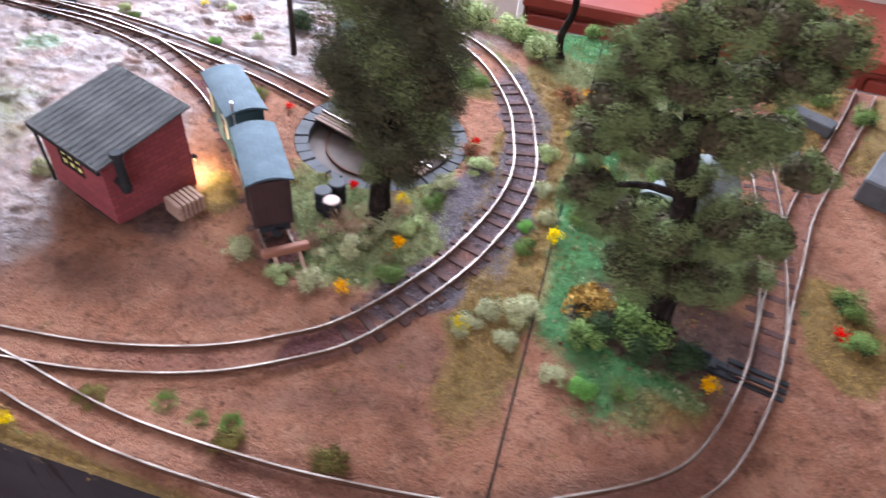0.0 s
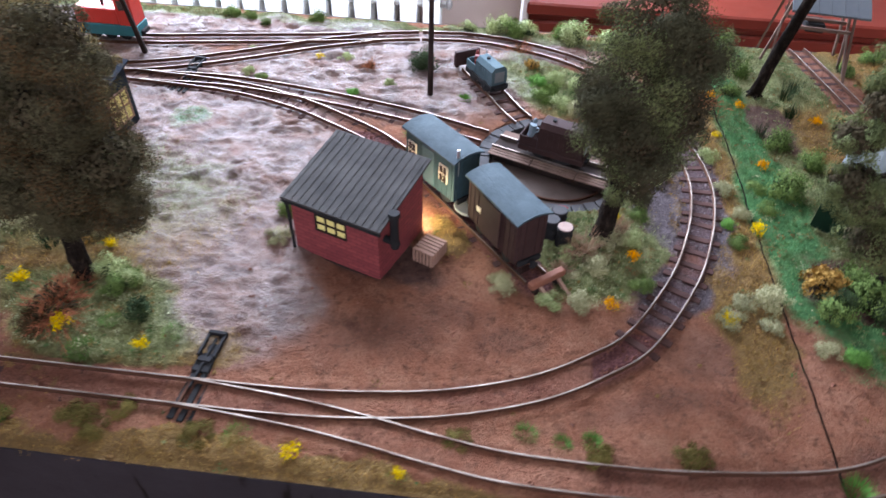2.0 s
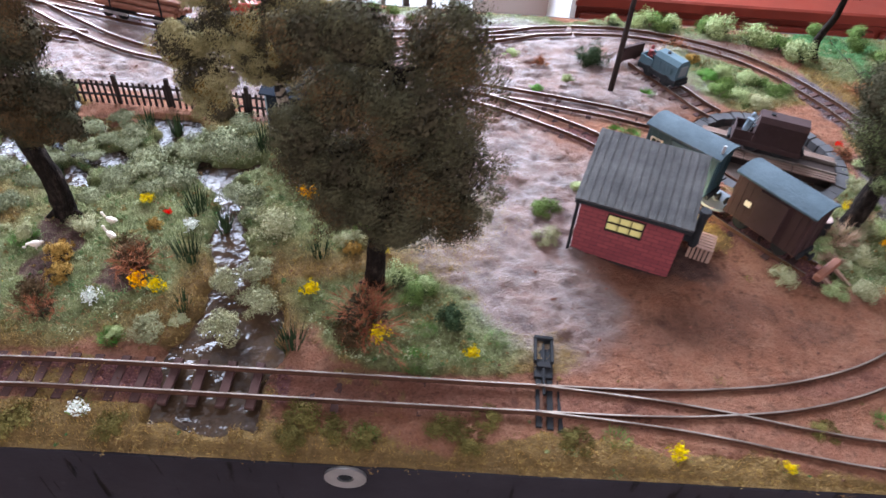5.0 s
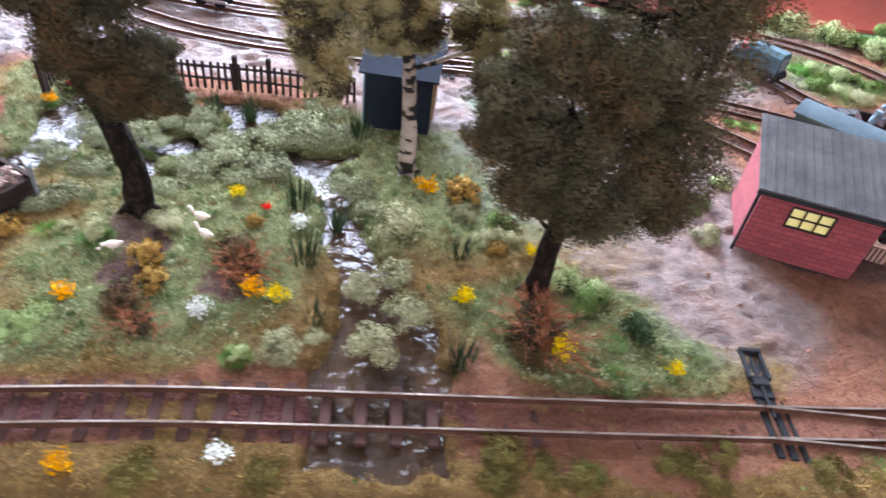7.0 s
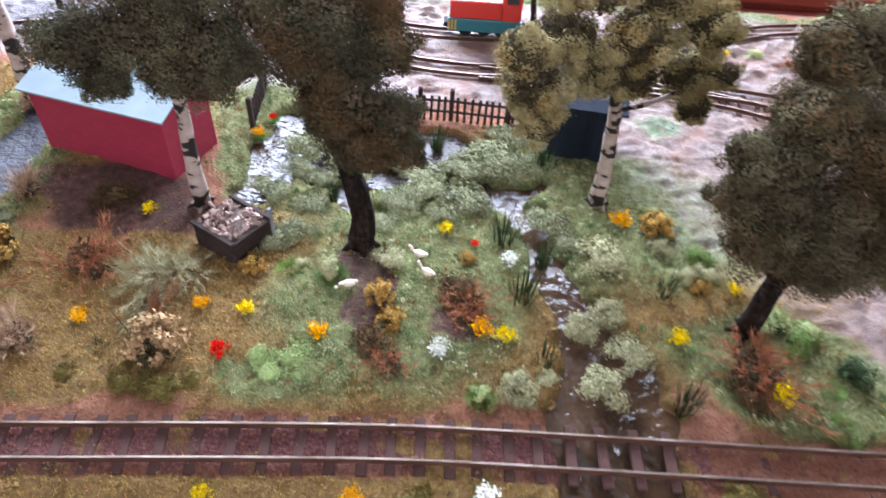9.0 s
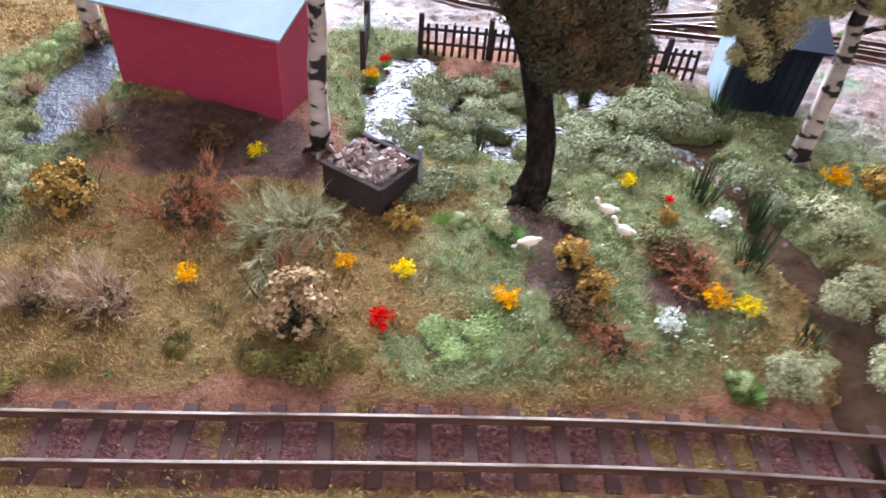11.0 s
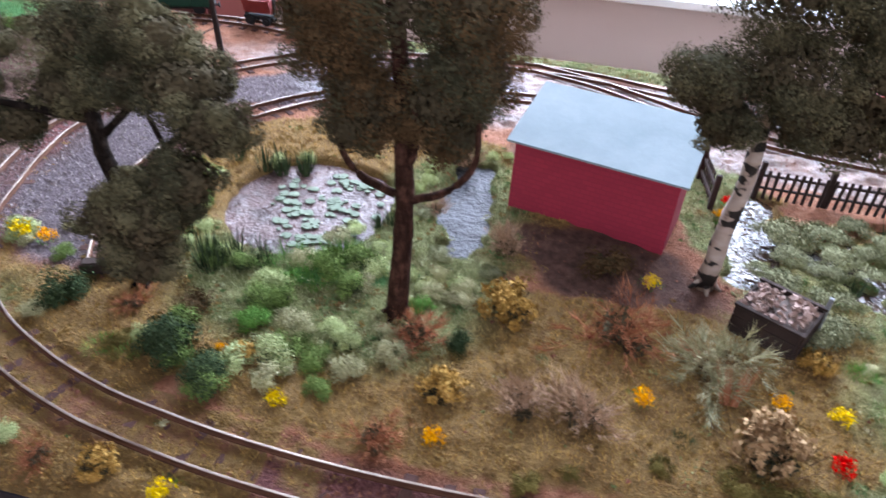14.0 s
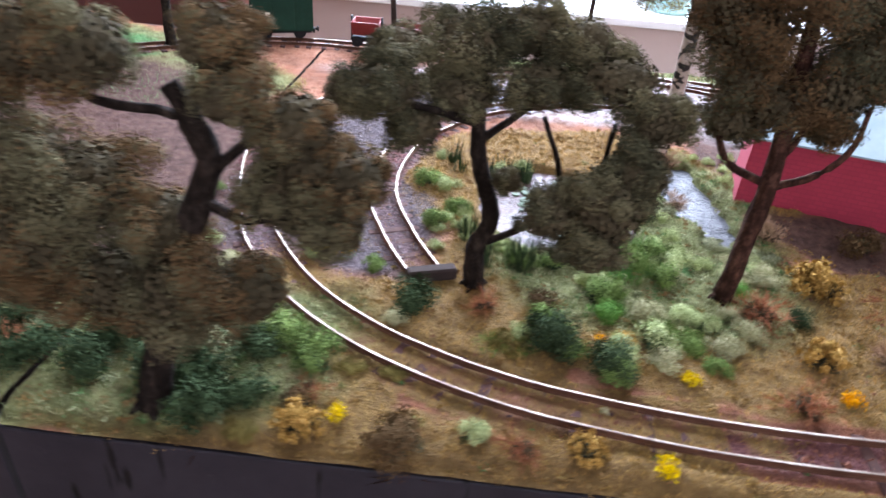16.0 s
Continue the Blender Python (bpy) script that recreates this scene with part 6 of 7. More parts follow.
YELLOW_FLOWER = [
    (-53, 57, 7.3), (-50, 17, 10.0), (-20, 11, 7.9), (40, -21, 8.9), (72, -23, 6.0), (-12, 219, 6.8), (178, 49, 9.2), (200, 101, 9.2), (196,
    170, 7.1), (-128, 32, 8.9), (-76, 34, 9.8), (-205, 36, 7.7), (-248, 78, 7.5), (-147, 77, 7.8), (-201, -21, 7.8), (-415, -18, 7.2),
    (-346, -22, 8.3), (-335, 6, 6.7), (-435, 47, 10.5), (141, 100, 8.7)
]
ORANGE_FLOWER = [
    (148, 77, 8.1), (137, 51, 7.9), (213, 147, 8.4), (213, 201, 7.4), (248, 190, 8.9), (199, 208, 9.1), (-183, 29, 9.5), (-135, 34, 9.8),
    (-86, 86, 11.7), (-166, -20, 8.6), (-252, 30, 7.8), (-219, 37, 7.1), (-223, 126, 7.3), (-355, 18, 4.9), (-297, 5, 7.8), (-427, 47, 7.7),
    (256, 52, 8.5)
]
GREEN_TUFT = [
    (23, -17, 7.0), (108, -5, 7.4), (119, -7, 5.6), (128, -5, 6.1), (-11, 18, 8.3), (-50, -20, 6.2), (203, -11, 8.5), (-196, 54, 7.8),
    (-195, 40, 6.1), (-182, 52, 9.8), (-135, 10, 8.2), (-38, 7, 9.5), (-375, 12, 6.9), (-383, 11, 8.3), (50, 150, 8.6), (57, 148, 8.6), (72,
    187, 8.2), (230, 41, 7.1), (-339, 64, 14.6), (-343, 53, 14.1), (-35, 20, 6.9), (-451, -18, 6.7), (-351, 55, 19.4)
]
PALE_TUFT = [
    (185, 59, 11.9), (196, 62, 14.6), (193, 48, 11.7), (127, 51, 13.1), (98, 55, 13.0), (195, 111, 10.9), (192, 127, 11.3), (210, 40, 9.5), (-124, 14, 13.6),
    (-100, 16, 18.1), (-91, 27, 15.8), (-95, 43, 13.4), (-105, 37, 14.7), (-94, 66, 20.0), (-116, 18, 7.6), (-165, 60, 13.0), (-323, 19, 11.5), (-408, 18, 8.9),
    (-329, 54, 10.0), (-301, 59, 10.5), (-314, 28, 10.6), (-431, 44, 6.9), (-425, 55, 5.3), (-344, 72, 11.8)
]
PALE_TUFT_MORE = [
    (-341, 78, 10.3), (-311, 49, 8.8), (-310, 64, 7.8), (-45, 196, 8.4), (-37, 193, 8.3), (32, 196, 7.7), (14, 183, 8.0), (-52, 224, 6.2), (3, 219, 10.1),
    (114, 194, 16.4), (122, 189, 16.3), (110, 208, 13.5), (130, 184, 16.3), (131, 208, 13.7), (144, 197, 16.9), (120, 213, 13.7), (218, 38, 10.5), (154, 116, 11.2),
    (164, 132, 14.0), (153, 104, 10.8), (147, 88, 12.5), (189, 104, 8.5), (-350, 59, 11.4), (-355, 46, 12.5), (-343, 58, 12.8), (-327, 61, 12.6), (-352, 29, 11.7),
    (-341, 31, 12.8), (-330, 33, 11.3), (-332, 21, 10.7)
]
PALE_TUFT_REST = [
    (-340, 13, 12.0), (-350, 15, 12.4), (-327, 12, 9.0), (-317, 35, 8.3), (-135, 12, 7.6), (-61, 70, 10.8), (-67, 61, 8.7), (-74, 91, 11.7), (10, 87, 14.4),
    (10, 69, 11.7), (27, 103, 11.1), (190, 92, 10.2), (179, 50, 13.7), (189, 152, 11.7), (206, 130, 11.4), (139, 86, 14.3), (115, 50, 10.7), (207, 115, 11.0),
    (-482, 62, 13.3), (-469, 45, 12.4), (-479, 77, 9.1), (-458, 35, 11.7), (-436, 48, 13.4), (-417, 42, 8.9), (-449, -2, 15.7), (-401, 97, 12.3), (-396, 81, 11.5),
    (132, 70, 13.8), (123, 76, 13.9), (150, 62, 11.5)
]
PALE_TUFT_LAST = [
    (124, 63, 9.0), (-192, 56, 8.1), (-310, 55, 13.0), (-301, 53, 11.2), (-59, 64, 11.0), (-73, 74, 11.3), (-183, 55, 11.2)
]
WHITE_FLOWER = [
    (-147, 26, 9.7), (-134, -17, 8.2), (-125, 63, 9.0)
]
RED_FLOWER = [
    (-137, 71, 4.5), (-209, 21, 8.0), (-219, 138, 5.7), (158, 150, 5.4), (121, 102, 6.2), (74, 144, 5.8), (298, 87, 8.8)
]
DARK_TUFT = [
    (-266, 4, 6.1), (-248, 11, 6.0), (-243, 20, 5.6), (-220, -23, 6.4), (-143, -20, 6.0), (-50, -21, 6.9), (-27, -17, 7.4), (-76, -18, 6.4),
    (-255, 9, 6.3)
]
REED = [
    (240, 215, 9), (238, 197, 9), (218, 175, 7), (246, 222, 8),
    (-386, 54, 8), (-377, 51, 8.5), (-370, 55, 7.5), (-363, 57, 8), (-386, 45, 9), (-374, 48, 7), (-331, 88, 8), (-334, 84, 6), (-397, 111, 8),
    (-127, 75, 11.3), (-114, 66, 9.1), (-122, 48, 10.2), (-76, 54, 8.8), (-78, 12, 9.0), (-165, 130, 9.3), (-152, 128, 9.1), (-110, 118,
    10.9), (-117, 24, 7.8), (-188, 92, 6.3), (-386, 110, 8.3), (-380, 111, 8.3), (-372, 113, 8.2), (-391, 63, 9.1), (-374, 52, 8.4), (-360,
    55, 8.2), (-400, 120, 8.8)
]
BUSH_GOLD = [
    (-288, 52, 21.6), (-207, 54, 11.7), (-162, 35, 11.9), (-139, 63, 8.2), (-64, 57, 8.9), (-73, 84, 15.6), (-422, -22, 14), (-362, -20,
    10.7), (-349, 18, 8.5), (-299, 19, 14.9), (106, 227, 10.5), (216, 70, 20.6), (-166, 45, 13.5)
]
BUSH_BROWN = [
    (-261, 82, 18.6), (-401, -24, 17.3), (-424, -15, 9.5), (-369, 30, 13.4), (-141, 48, 17.4), (-167, 25, 15.2), (-60, 15, 14.6)
]
BUSH_REDTWIG = [
    (-258, 50, 22.6), (-57, 24, 25.0), (-139, 42, 18.6), (-160, 19, 12.8), (-375, -21, 8.4), (-309, 36, 15.8), (-310, 1,
    10.9), (-385, 27, 9.0), (18, 211, 9.9), (98, 243, 13.0), (191, 200, 16.8), (157, 142, 9.7), (-643, 254, 29.6), (-610, 261, 20.5), (-491,
    -7, 12.5), (-423, -11, 7.8)
]
BUSH_CREAM = [
    (-226, 20, 21.5)
]
BUSH_GREY = [
    (-280, 20, 13.6), (-265, 21, 16.6), (-315, 136, 10.4), (-319, 99, 9.1), (-292, 83, 13.3), (127, 77, 14.4), (142, 90, 12.6), (121, 66,
    8.1)
]
BUSH_DARK = [
    # next row: green bushes coloured dark for the shade below the front tree
    (-447, -10, 22), (-447, 6, 19), (-466, 3, 19),
    (-366, 15, 17), (-353, 8, 15),
    (-26, 24, 13.5), (-404, 25, 16.7), (-368, 15, 16.8), (-437, 0, 16.3), (-298, 36, 9.6), (47, 217, 20.1), (236, 60,
    17.0), (248, 59, 15.3), (221, 62, 15.1), (-444, -22, 16.9), (-436, -16, 15.4), (-457, -11, 18.2), (-611, 228, 23.4), (-487, -9, 19.9),
    (-474, -11, 16.1), (-472, 1, 16.8), (-497, 1, 17.9), (-453, -6, 12.8)
]
BUSH_WHITE = [
    (-46, 43, 13.9), (-36, 39, 10.4), (-386, -19, 8.5), (-376, 17, 7.1), (-341, 18, 12.7), (-326, 28, 9.0), (-373, 119, 8.4), (-382, 113,
    8.4), (-405, 123, 6.7), (85, 271, 19.0), (102, 267, 15.2), (131, 265, 23.0), (151, 256, 22.9), (67, 267, 11.2), (171, 239, 21.8)
]
MOSS = [
    (-197, 21, 10.8), (-188, 21, 13.2), (-181, 19, 11.1), (-194, 15, 10.6), (-186, 15, 9.7)
]
BUSH_GREEN = [
    (-425, 3, 14.5), (-354, 37, 12.2), (-349, 41, 10.9), (-340, 57, 15.1), (-334, 62, 13.7), (-402, 71, 10.9), (-339, 22, 11.0), (-332, 50,
    12.1), (-407, 99, 12.6), (-376, 52, 10.1), (-366, 51, 9.8), (-368, 23, 12.0), (-364, 13, 12.9), (-352, 5, 10.7), (-79, 264, 13.6), (-66,
    263, 11.3), (-25, 266, 13.4), (-55, 255, 8.8), (137, 205, 11.6), (124, 268, 16.9), (163, 249, 19.1), (152, 258, 16.3), (224, 167, 17.5),
    (236, 153, 17.1), (212, 258, 17.6), (220, 274, 14.7), (195, 275, 14.5), (95, 267, 21.1), (218, 129, 21.1), (235, 65, 23.2)
]
BUSH_GREEN_MORE = [
    (302, 266, 18), (280, 248, 14), (292, 226, 16), (220, 239, 18), (210, 212, 14), (312, 250, 15), (330, 240, 17),
    (230, 74, 18.8), (218, 57, 15.6), (303, 102, 16.1), (304, 84, 13.2), (-424, -3,
    11.3), (-585, 184, 17.4), (-577, 208, 14.3), (-435, 7, 14.5), (-36, 40, 11.4), (-40, 35, 11.3)
]
OLIVE_TUFT = [
    (-231, 10, 11.1), (-222, 8, 11.0), (-214, 11, 9.1), (-248, 11, 6.2), (-267, 5, 6.4), (-276, -1, 8.5), (-170, 12, 7.7), (-72, -21, 10.2),
    (-60, -19, 10.3), (11, -18, 12.0), (-123, -21, 10.6), (-151, -22, 12.7), (-20, -20, 9.6), (-51, -20, 10.3), (-28, -16, 11.9), (-15, -12,
    9.8), (-69, -15, 13.0), (130, -10, 11.2), (88, -10, 9.1), (157, -7, 11.7), (-415, -2, 8.1), (-378, 13, 11.5), (-434, -24, 8.8), (-405,
    -2, 8.1)
]


# ---- foliage ----
def tri_mesh(name, tris, material):
    v = (np.asarray(tris) * K).reshape(-1, 3)
    me = bpy.data.meshes.new(name)
    me.vertices.add(len(v))
    me.vertices.foreach_set("co", v.astype(np.float32).ravel())
    me.loops.add(len(v))
    me.loops.foreach_set("vertex_index", np.arange(len(v), dtype=np.int32))
    me.polygons.add(len(v) // 3)
    me.polygons.foreach_set("loop_start", np.arange(0, len(v), 3, dtype=np.int32))
    me.update(calc_edges=True)
    me.materials.append(material)
    return me


def unit(rng, n):
    d = rng.normal(size=(n, 3))
    return d / np.linalg.norm(d, axis=1)[:, None]


def leaves(points, size, rng, stretch=1.0, facing=None):
    """A small irregular leaf at each point, lying across its facing direction if one is given."""
    n = len(points)
    a, b = unit(rng, n), unit(rng, n)
    if facing is not None:
        up = facing + unit(rng, n) * 0.38
        up /= np.linalg.norm(up, axis=1)[:, None]
        a = np.cross(up, a)
        a /= np.linalg.norm(a, axis=1)[:, None] + 1e-9
        b = np.cross(up, a)
    s = size * rng.uniform(0.55, 1.3, (n, 1))
    return np.stack([points - a * s * 0.5 * stretch, points + a * s * 0.5 * stretch + b * s * 0.2, points + b * s * 0.75], 1)


def crown_points(blobs, count, rng):
    """Points and outward directions over billowing tufts that cover some round masses."""
    share = np.array([b[3] ** 2 for b in blobs], float)
    share /= share.sum()
    points, facing = [], []
    for (x, y, z, r, rz), part_of in zip(blobs, share):
        n, tufts = int(count * part_of), int(8 + r * 0.8)
        way = unit(rng, tufts)
        centres = way * rng.uniform(0.55, 0.9, (tufts, 1)) * (r, r, rz) + (x, y, z)
        reach = rng.uniform(0.24, 0.44, tufts) * r
        pick = rng.integers(0, tufts, n)
        d = unit(rng, n) + way[pick] * 0.35
        d /= np.linalg.norm(d, axis=1)[:, None]
        out = 1.0 - 0.40 * rng.random((n, 1)) ** 2 + np.maximum(rng.normal(size=(n, 1)) * 0.17, -0.05)
        points.append(centres[pick] + d * out * reach[pick][:, None] * (1, 1, 0.88))
        facing.append(d)
    return np.concatenate(points), np.concatenate(facing)


def tree(x, y, trunk, blobs, limbs, bark, leaf, label, r0=4.0, r1=1.6, count=15000, size=0.95, second=None, seed=1, share=0.1):
    """Trunk and limbs in plan units from the base; blobs are (dx, dy, z, radius, half height)."""
    top = thing("tree", x, y, -2.5, 0, label, "tree", "layout trees")
    rng = np.random.default_rng(seed)
    bm = limb(bmesh.new(), bend(trunk), r0, r1, 14)
    for k in range(5):
        a = TAU * k / 5 + seed
        limb(bm, [(r0 * 0.4 * math.cos(a), r0 * 0.4 * math.sin(a), 3.0), (r0 * 1.2 * math.cos(a), r0 * 1.2 * math.sin(a), 1.0), (r0 * 1.9 * math.cos(a), r0 * 1.9 * math.sin(a), -0.6)], r0 * 0.42, 0.3, 6)
    part("trunk", bm, bark, top, smooth=True)
    for pts in limbs:
        part("limb", limb(bmesh.new(), bend(pts), r1 * 0.7, 0.6, 8), bark, top, smooth=True)
    for bx, by, bz, br, brz in blobs if len(limbs) < 2 and bark is not M_BIRCH else []:
        foot = min((Vector(p) for p in trunk), key=lambda p: abs(p.z - (bz - br * 0.7)) + 0.2 * p.length)
        mid = foot.lerp(Vector((bx, by, bz)), 0.6) + Vector((0, 0, -br * 0.25))
        part("limb", limb(bmesh.new(), [foot, mid, (bx, by, bz + brz * 0.2)], r1 * 0.4, 0.3, 6), M_BARK, top, smooth=True)
    pts, face = crown_points(blobs, int(count * 4.4), rng)
    # inner leaves close the gaps; their dark colour stands for shade within the crown
    inner, turn = [], []
    for bx, by, bz, r, rz in blobs:
        d = unit(rng, 2000)
        inner.append(d * rng.uniform(0.45, 0.80, (2000, 1)) * (r, r, rz) + (bx, by, bz))
        turn.append(d)
    part_mesh("crown_core", tri_mesh("crown_core", leaves(np.concatenate(inner), 1.5, rng, 1.0, np.concatenate(turn)), F_SHADE), top)
    if second is None:
        part_mesh("crown", tri_mesh("crown", leaves(pts, size, rng, 1.5, face), leaf), top)
    else:
        side = rng.random(len(pts)) < 0.5 + 0.5 * np.sin(pts[:, 0] * 0.15 + pts[:, 2] * 0.13 + pts[:, 1] * 0.1 + seed) + share
        part_mesh("crown", tri_mesh("crown", leaves(pts[side], size, rng, 1.5, face[side]), leaf), top)
        part_mesh("crown_patch", tri_mesh("crown_patch", leaves(pts[~side], size, rng, 1.5, face[~side]), second), top)
    return top


tree(136, 88, [(0, 0, 0), (1, 0, 20), (4, 2, 45), (4, 2, 80)],
     [(7, 3, 31, 16, 11), (3, 4, 47, 20, 15), (2, 4, 68, 22, 17), (2, 3, 91, 19, 15), (15, 2, 58, 14, 14), (-9, 4, 60, 14, 14), (12, 2, 80, 14, 13)], [], M_BARK, F_DARK,
     "dense dark olive tree with an egg-shaped crown and dark trunk", 4.2, 2.0, 34000, 0.56, F_PINE, 2, 0.35)
tree(-54, 40, [(0, 0, 0), (1, 0, 22), (4, 0, 50), (8, 0, 85)],
     [(14, 5, 64, 15, 13), (-20, 0, 53, 9, 8), (-19, -5, 66, 10, 8), (-11, 5, 75, 11, 10), (-17, -3, 94, 10, 9), (0, 4, 37, 9, 8), (-23, 0, 66, 7, 6), (7, 0, 49, 21, 16), (25, 0, 53, 15, 13), (26, -1, 36, 11, 8), (-10, 0, 53, 14, 12), (-8, 0, 74, 14, 12), (14, 0, 76, 20, 15), (21, 0, 94, 15, 12), (-4, 0, 95, 13, 10), (-9, 0, 38, 12, 8), (9, 0, 32, 13, 8)],
     [], M_BARK, F_OLIVE, "large brown-olive tree with a shaggy oval crown", 3.6, 1.8, 36000, 0.56, F_BROWN, 3, 0.45)
tree(-92, 97, [(0, 0, 0), (-1, 0, 24), (-3, 0, 48), (-4, 0, 80)],
     [(-30, 0, 48, 13, 11), (-35, -5, 62, 10, 9), (-22, 5, 63, 13, 11), (-26, -3, 35, 8, 7), (-10, 4, 53, 11, 9), (0, 0, 54, 11, 9), (-3, -5, 69, 12, 10), (17, 5, 54, 11, 9), (18, -3, 72, 10, 8), (24, 4, 41, 7, 6), (3, 0, 81, 13, 11), (-18, -5, 83, 12, 11), (30, 5, 53, 6, 5)],
     [[(-2, 0, 40), (12, 0, 46), (20, 0, 52)]], M_BIRCH, F_BIRCHLEAF, "white-barked birch with ragged yellow-brown foliage", 3.0, 1.4, 26000, 0.56, F_RUSTLEAF, 4, 0.75)
tree(-175, 68, [(0, 0, 0), (1, 0, 14), (-3, 0, 34), (-12, 1, 56), (-14, 1, 75)],
     [(-1, 0, 58, 15, 11), (-14, 1, 67, 13, 10), (11, 0, 51, 10, 9), (-5, 0, 81, 17, 13), (9, 1, 72, 11, 9), (-20, 1, 80, 11, 9), (1, -2, 44, 11, 8), (14, -2, 42, 8, 7), (3, 0, 39, 10, 8), (-4, -5, 52, 9, 7), (9, 5, 48, 8, 7)],
     [], M_BARK, F_DARK, "dark twisted tree with a black leaning trunk", 4.2, 2.2, 22000, 0.56, F_BROWN, 5)
tree(-232, 83, [(0, 0, 0), (0, 0, 20), (1, 0, 44), (-2, 0, 80)],
     [(-18, -14, 66, 12, 9), (-12, -14, 57, 9, 7), (-2, -10, 70, 15, 11), (20, -14, 69, 12, 9), (16, -14, 59, 10, 8), (26, -14, 65, 8, 7), (-6, -8, 88, 17, 12), (14, -8, 84, 13, 10), (5, -12, 60, 10, 7)],
     [], M_BIRCH, F_OLIVE, "birch with black-marked white trunk and olive-brown crown", 3.0, 1.5, 20000, 0.56, F_DARK, 6)
tree(-317, 44, [(0, 0, 0), (1, 0, 22), (1, 0, 48), (-2, 1, 85)],
     [(-14, 2, 74, 14, 11), (9, 2, 63, 13, 11), (-3, 4, 82, 20, 15), (-3, 2, 58, 12, 8), (14, 4, 82, 13, 11), (-19, 3, 82, 13, 11), (-3, 4, 99, 15, 11), (-11, 3, 62, 10, 10), (15, 4, 70, 11, 10), (-12, 3, 53, 9, 8), (11, 2, 54, 9, 7)],
     [[(-1, 0, 38), (-10, 0, 42), (-15, 0, 50), (-16, 0, 64)], [(0, 0, 36), (10, 0, 40), (17, -1, 48), (18, -1, 60)], [(1, 0, 44), (4, -2, 52), (4, -4, 62)]], M_BARKRED, F_BROWN, "tall dark tree with reddish trunk and curved low limbs", 2.9, 1.7, 24000, 0.56, F_DARK, 7)
tree(-388, 37, [(0, 0, 0), (-1, 0, 13), (2, 0, 24), (-3, 0, 41), (-4, 2, 60)],
     [(-25, -14, 60, 10.6, 7.2), (-33, -10, 57, 7.9, 6.3), (-19, -6, 49, 8.8, 5.4), (-7, 8, 67, 13.2, 8.1), (7, 8, 70, 10.6, 7.2), (-9, 2, 55, 10.6, 6.3), (11, 0, 60, 11.4, 7.2), (27, -6, 64, 12.3, 7.2), (36, -12, 58, 8.8, 7.2), (32, -20, 49, 8.8, 7.2), (26, -25, 42, 10.6, 8.1), (24, -26, 33, 8.8, 7.2), (15, -22, 38, 8.8, 7.2), (5, -3, 36, 4.4, 3.6), (-24, -4, 66, 8.8, 6.3), (18, 2, 70, 8.8, 6.3)],
     [[(0, 0, 15), (9, 0, 20), (17, -1, 29), (18, -1, 38), (12, 0, 52)], [(17, -1, 29), (26, -5, 38), (28, -6, 54)], [(26, -5, 38), (27, -14, 40), (26, -23, 40)], [(-3, 1, 48), (-14, -8, 54), (-26, -15, 58)], [(-3, 1, 44), (6, 0, 52), (16, 2, 62)]],
     M_BARK, F_OLIVE, "flat-topped tree with forked dark trunk", 2.9, 1.7, 30000, 0.56, F_DARK, 8)
tree(-454, -20, [(0, 0, 0), (4, 0, 16), (10, 0, 36), (17, 0, 54), (19, 0, 62), (14, 0, 72)],
     [(0, 0, 76, 10, 8), (-9, -4, 78, 10, 7), (21, 5, 78, 9, 7), (25, -3, 72, 7, 5), (-6, 4, 50, 13, 10), (-15, 0, 55, 11, 9), (-12, -4, 44, 11, 9), (36, 5, 58, 11, 8), (44, -2, 59, 6, 5), (30, 4, 52, 9, 7),
      (39, 0, 50, 8, 6), (14, -4, 36, 12, 9), (-4, 5, 30, 12, 9), (25, -3, 36, 8, 6), (-19, 4, 31, 12, 9), (9, 2, 45, 9, 7), (-28, 0, 44, 12, 10), (33, 3, 66, 8, 6), (-22, 2, 70, 12, 9), (6, 3, 24, 10, 7)],
     [[(18, 0, 60), (14, 0, 67), (2, 0, 68), (-8, 0, 74)], [(18, 0, 56), (27, 0, 64), (36, 0, 64)], [(12, 0, 42), (2, 2, 46), (-12, 0, 50)], [(16, 0, 52), (26, -2, 50), (36, 0, 54)]], M_BARK, F_OLIVE, "broad shaggy brown-green tree at the board front", 3.4, 1.6, 38000, 0.56, F_BROWN, 9)
tree(239, 71, [(0, 0, 0), (-3, 0, 25), (-6, 0, 46), (-11, 0, 66), (-14, 0, 82), (-16, 0, 100)],
     [(-25, 0, 97, 10, 6), (-15, -5, 106, 10, 6), (0, 5, 103, 11, 6), (8, -3, 104, 9, 5), (-27, 4, 88, 11, 6), (-32, 0, 78, 11, 6), (-17, -5, 89, 11, 6), (-2, 5, 88, 10, 6), (6, -3, 96, 9, 5), (-35, 4, 64, 10, 6),
      (-21, 0, 71, 11, 6), (-5, -5, 77, 11, 6), (8, 5, 75, 9, 5), (-33, -3, 52, 10, 6), (-22, 4, 40, 12, 7), (-8, 0, 40, 12, 7), (6, -5, 52, 12, 7), (-8, 4, 57, 9, 5), (16, -3, 50, 9, 5), (19, 4, 66, 8, 5),
      (-13, 0, 26, 14, 8), (3, -5, 30, 13, 8), (16, 5, 28, 10, 6)],
     [[(-6, 0, 46), (4, -2, 46), (16, -3, 50)], [(-10, 0, 62), (-20, 0, 70), (-33, 0, 76)], [(-8, 0, 54), (-20, 0, 54), (-32, -2, 52)], [(-14, 0, 82), (-4, 0, 90), (8, -2, 98)]], M_BARK, F_PINE, "open-branched green pine with dark limbs", 4.4, 2.0, 34000, 0.56, F_PINE, 10)
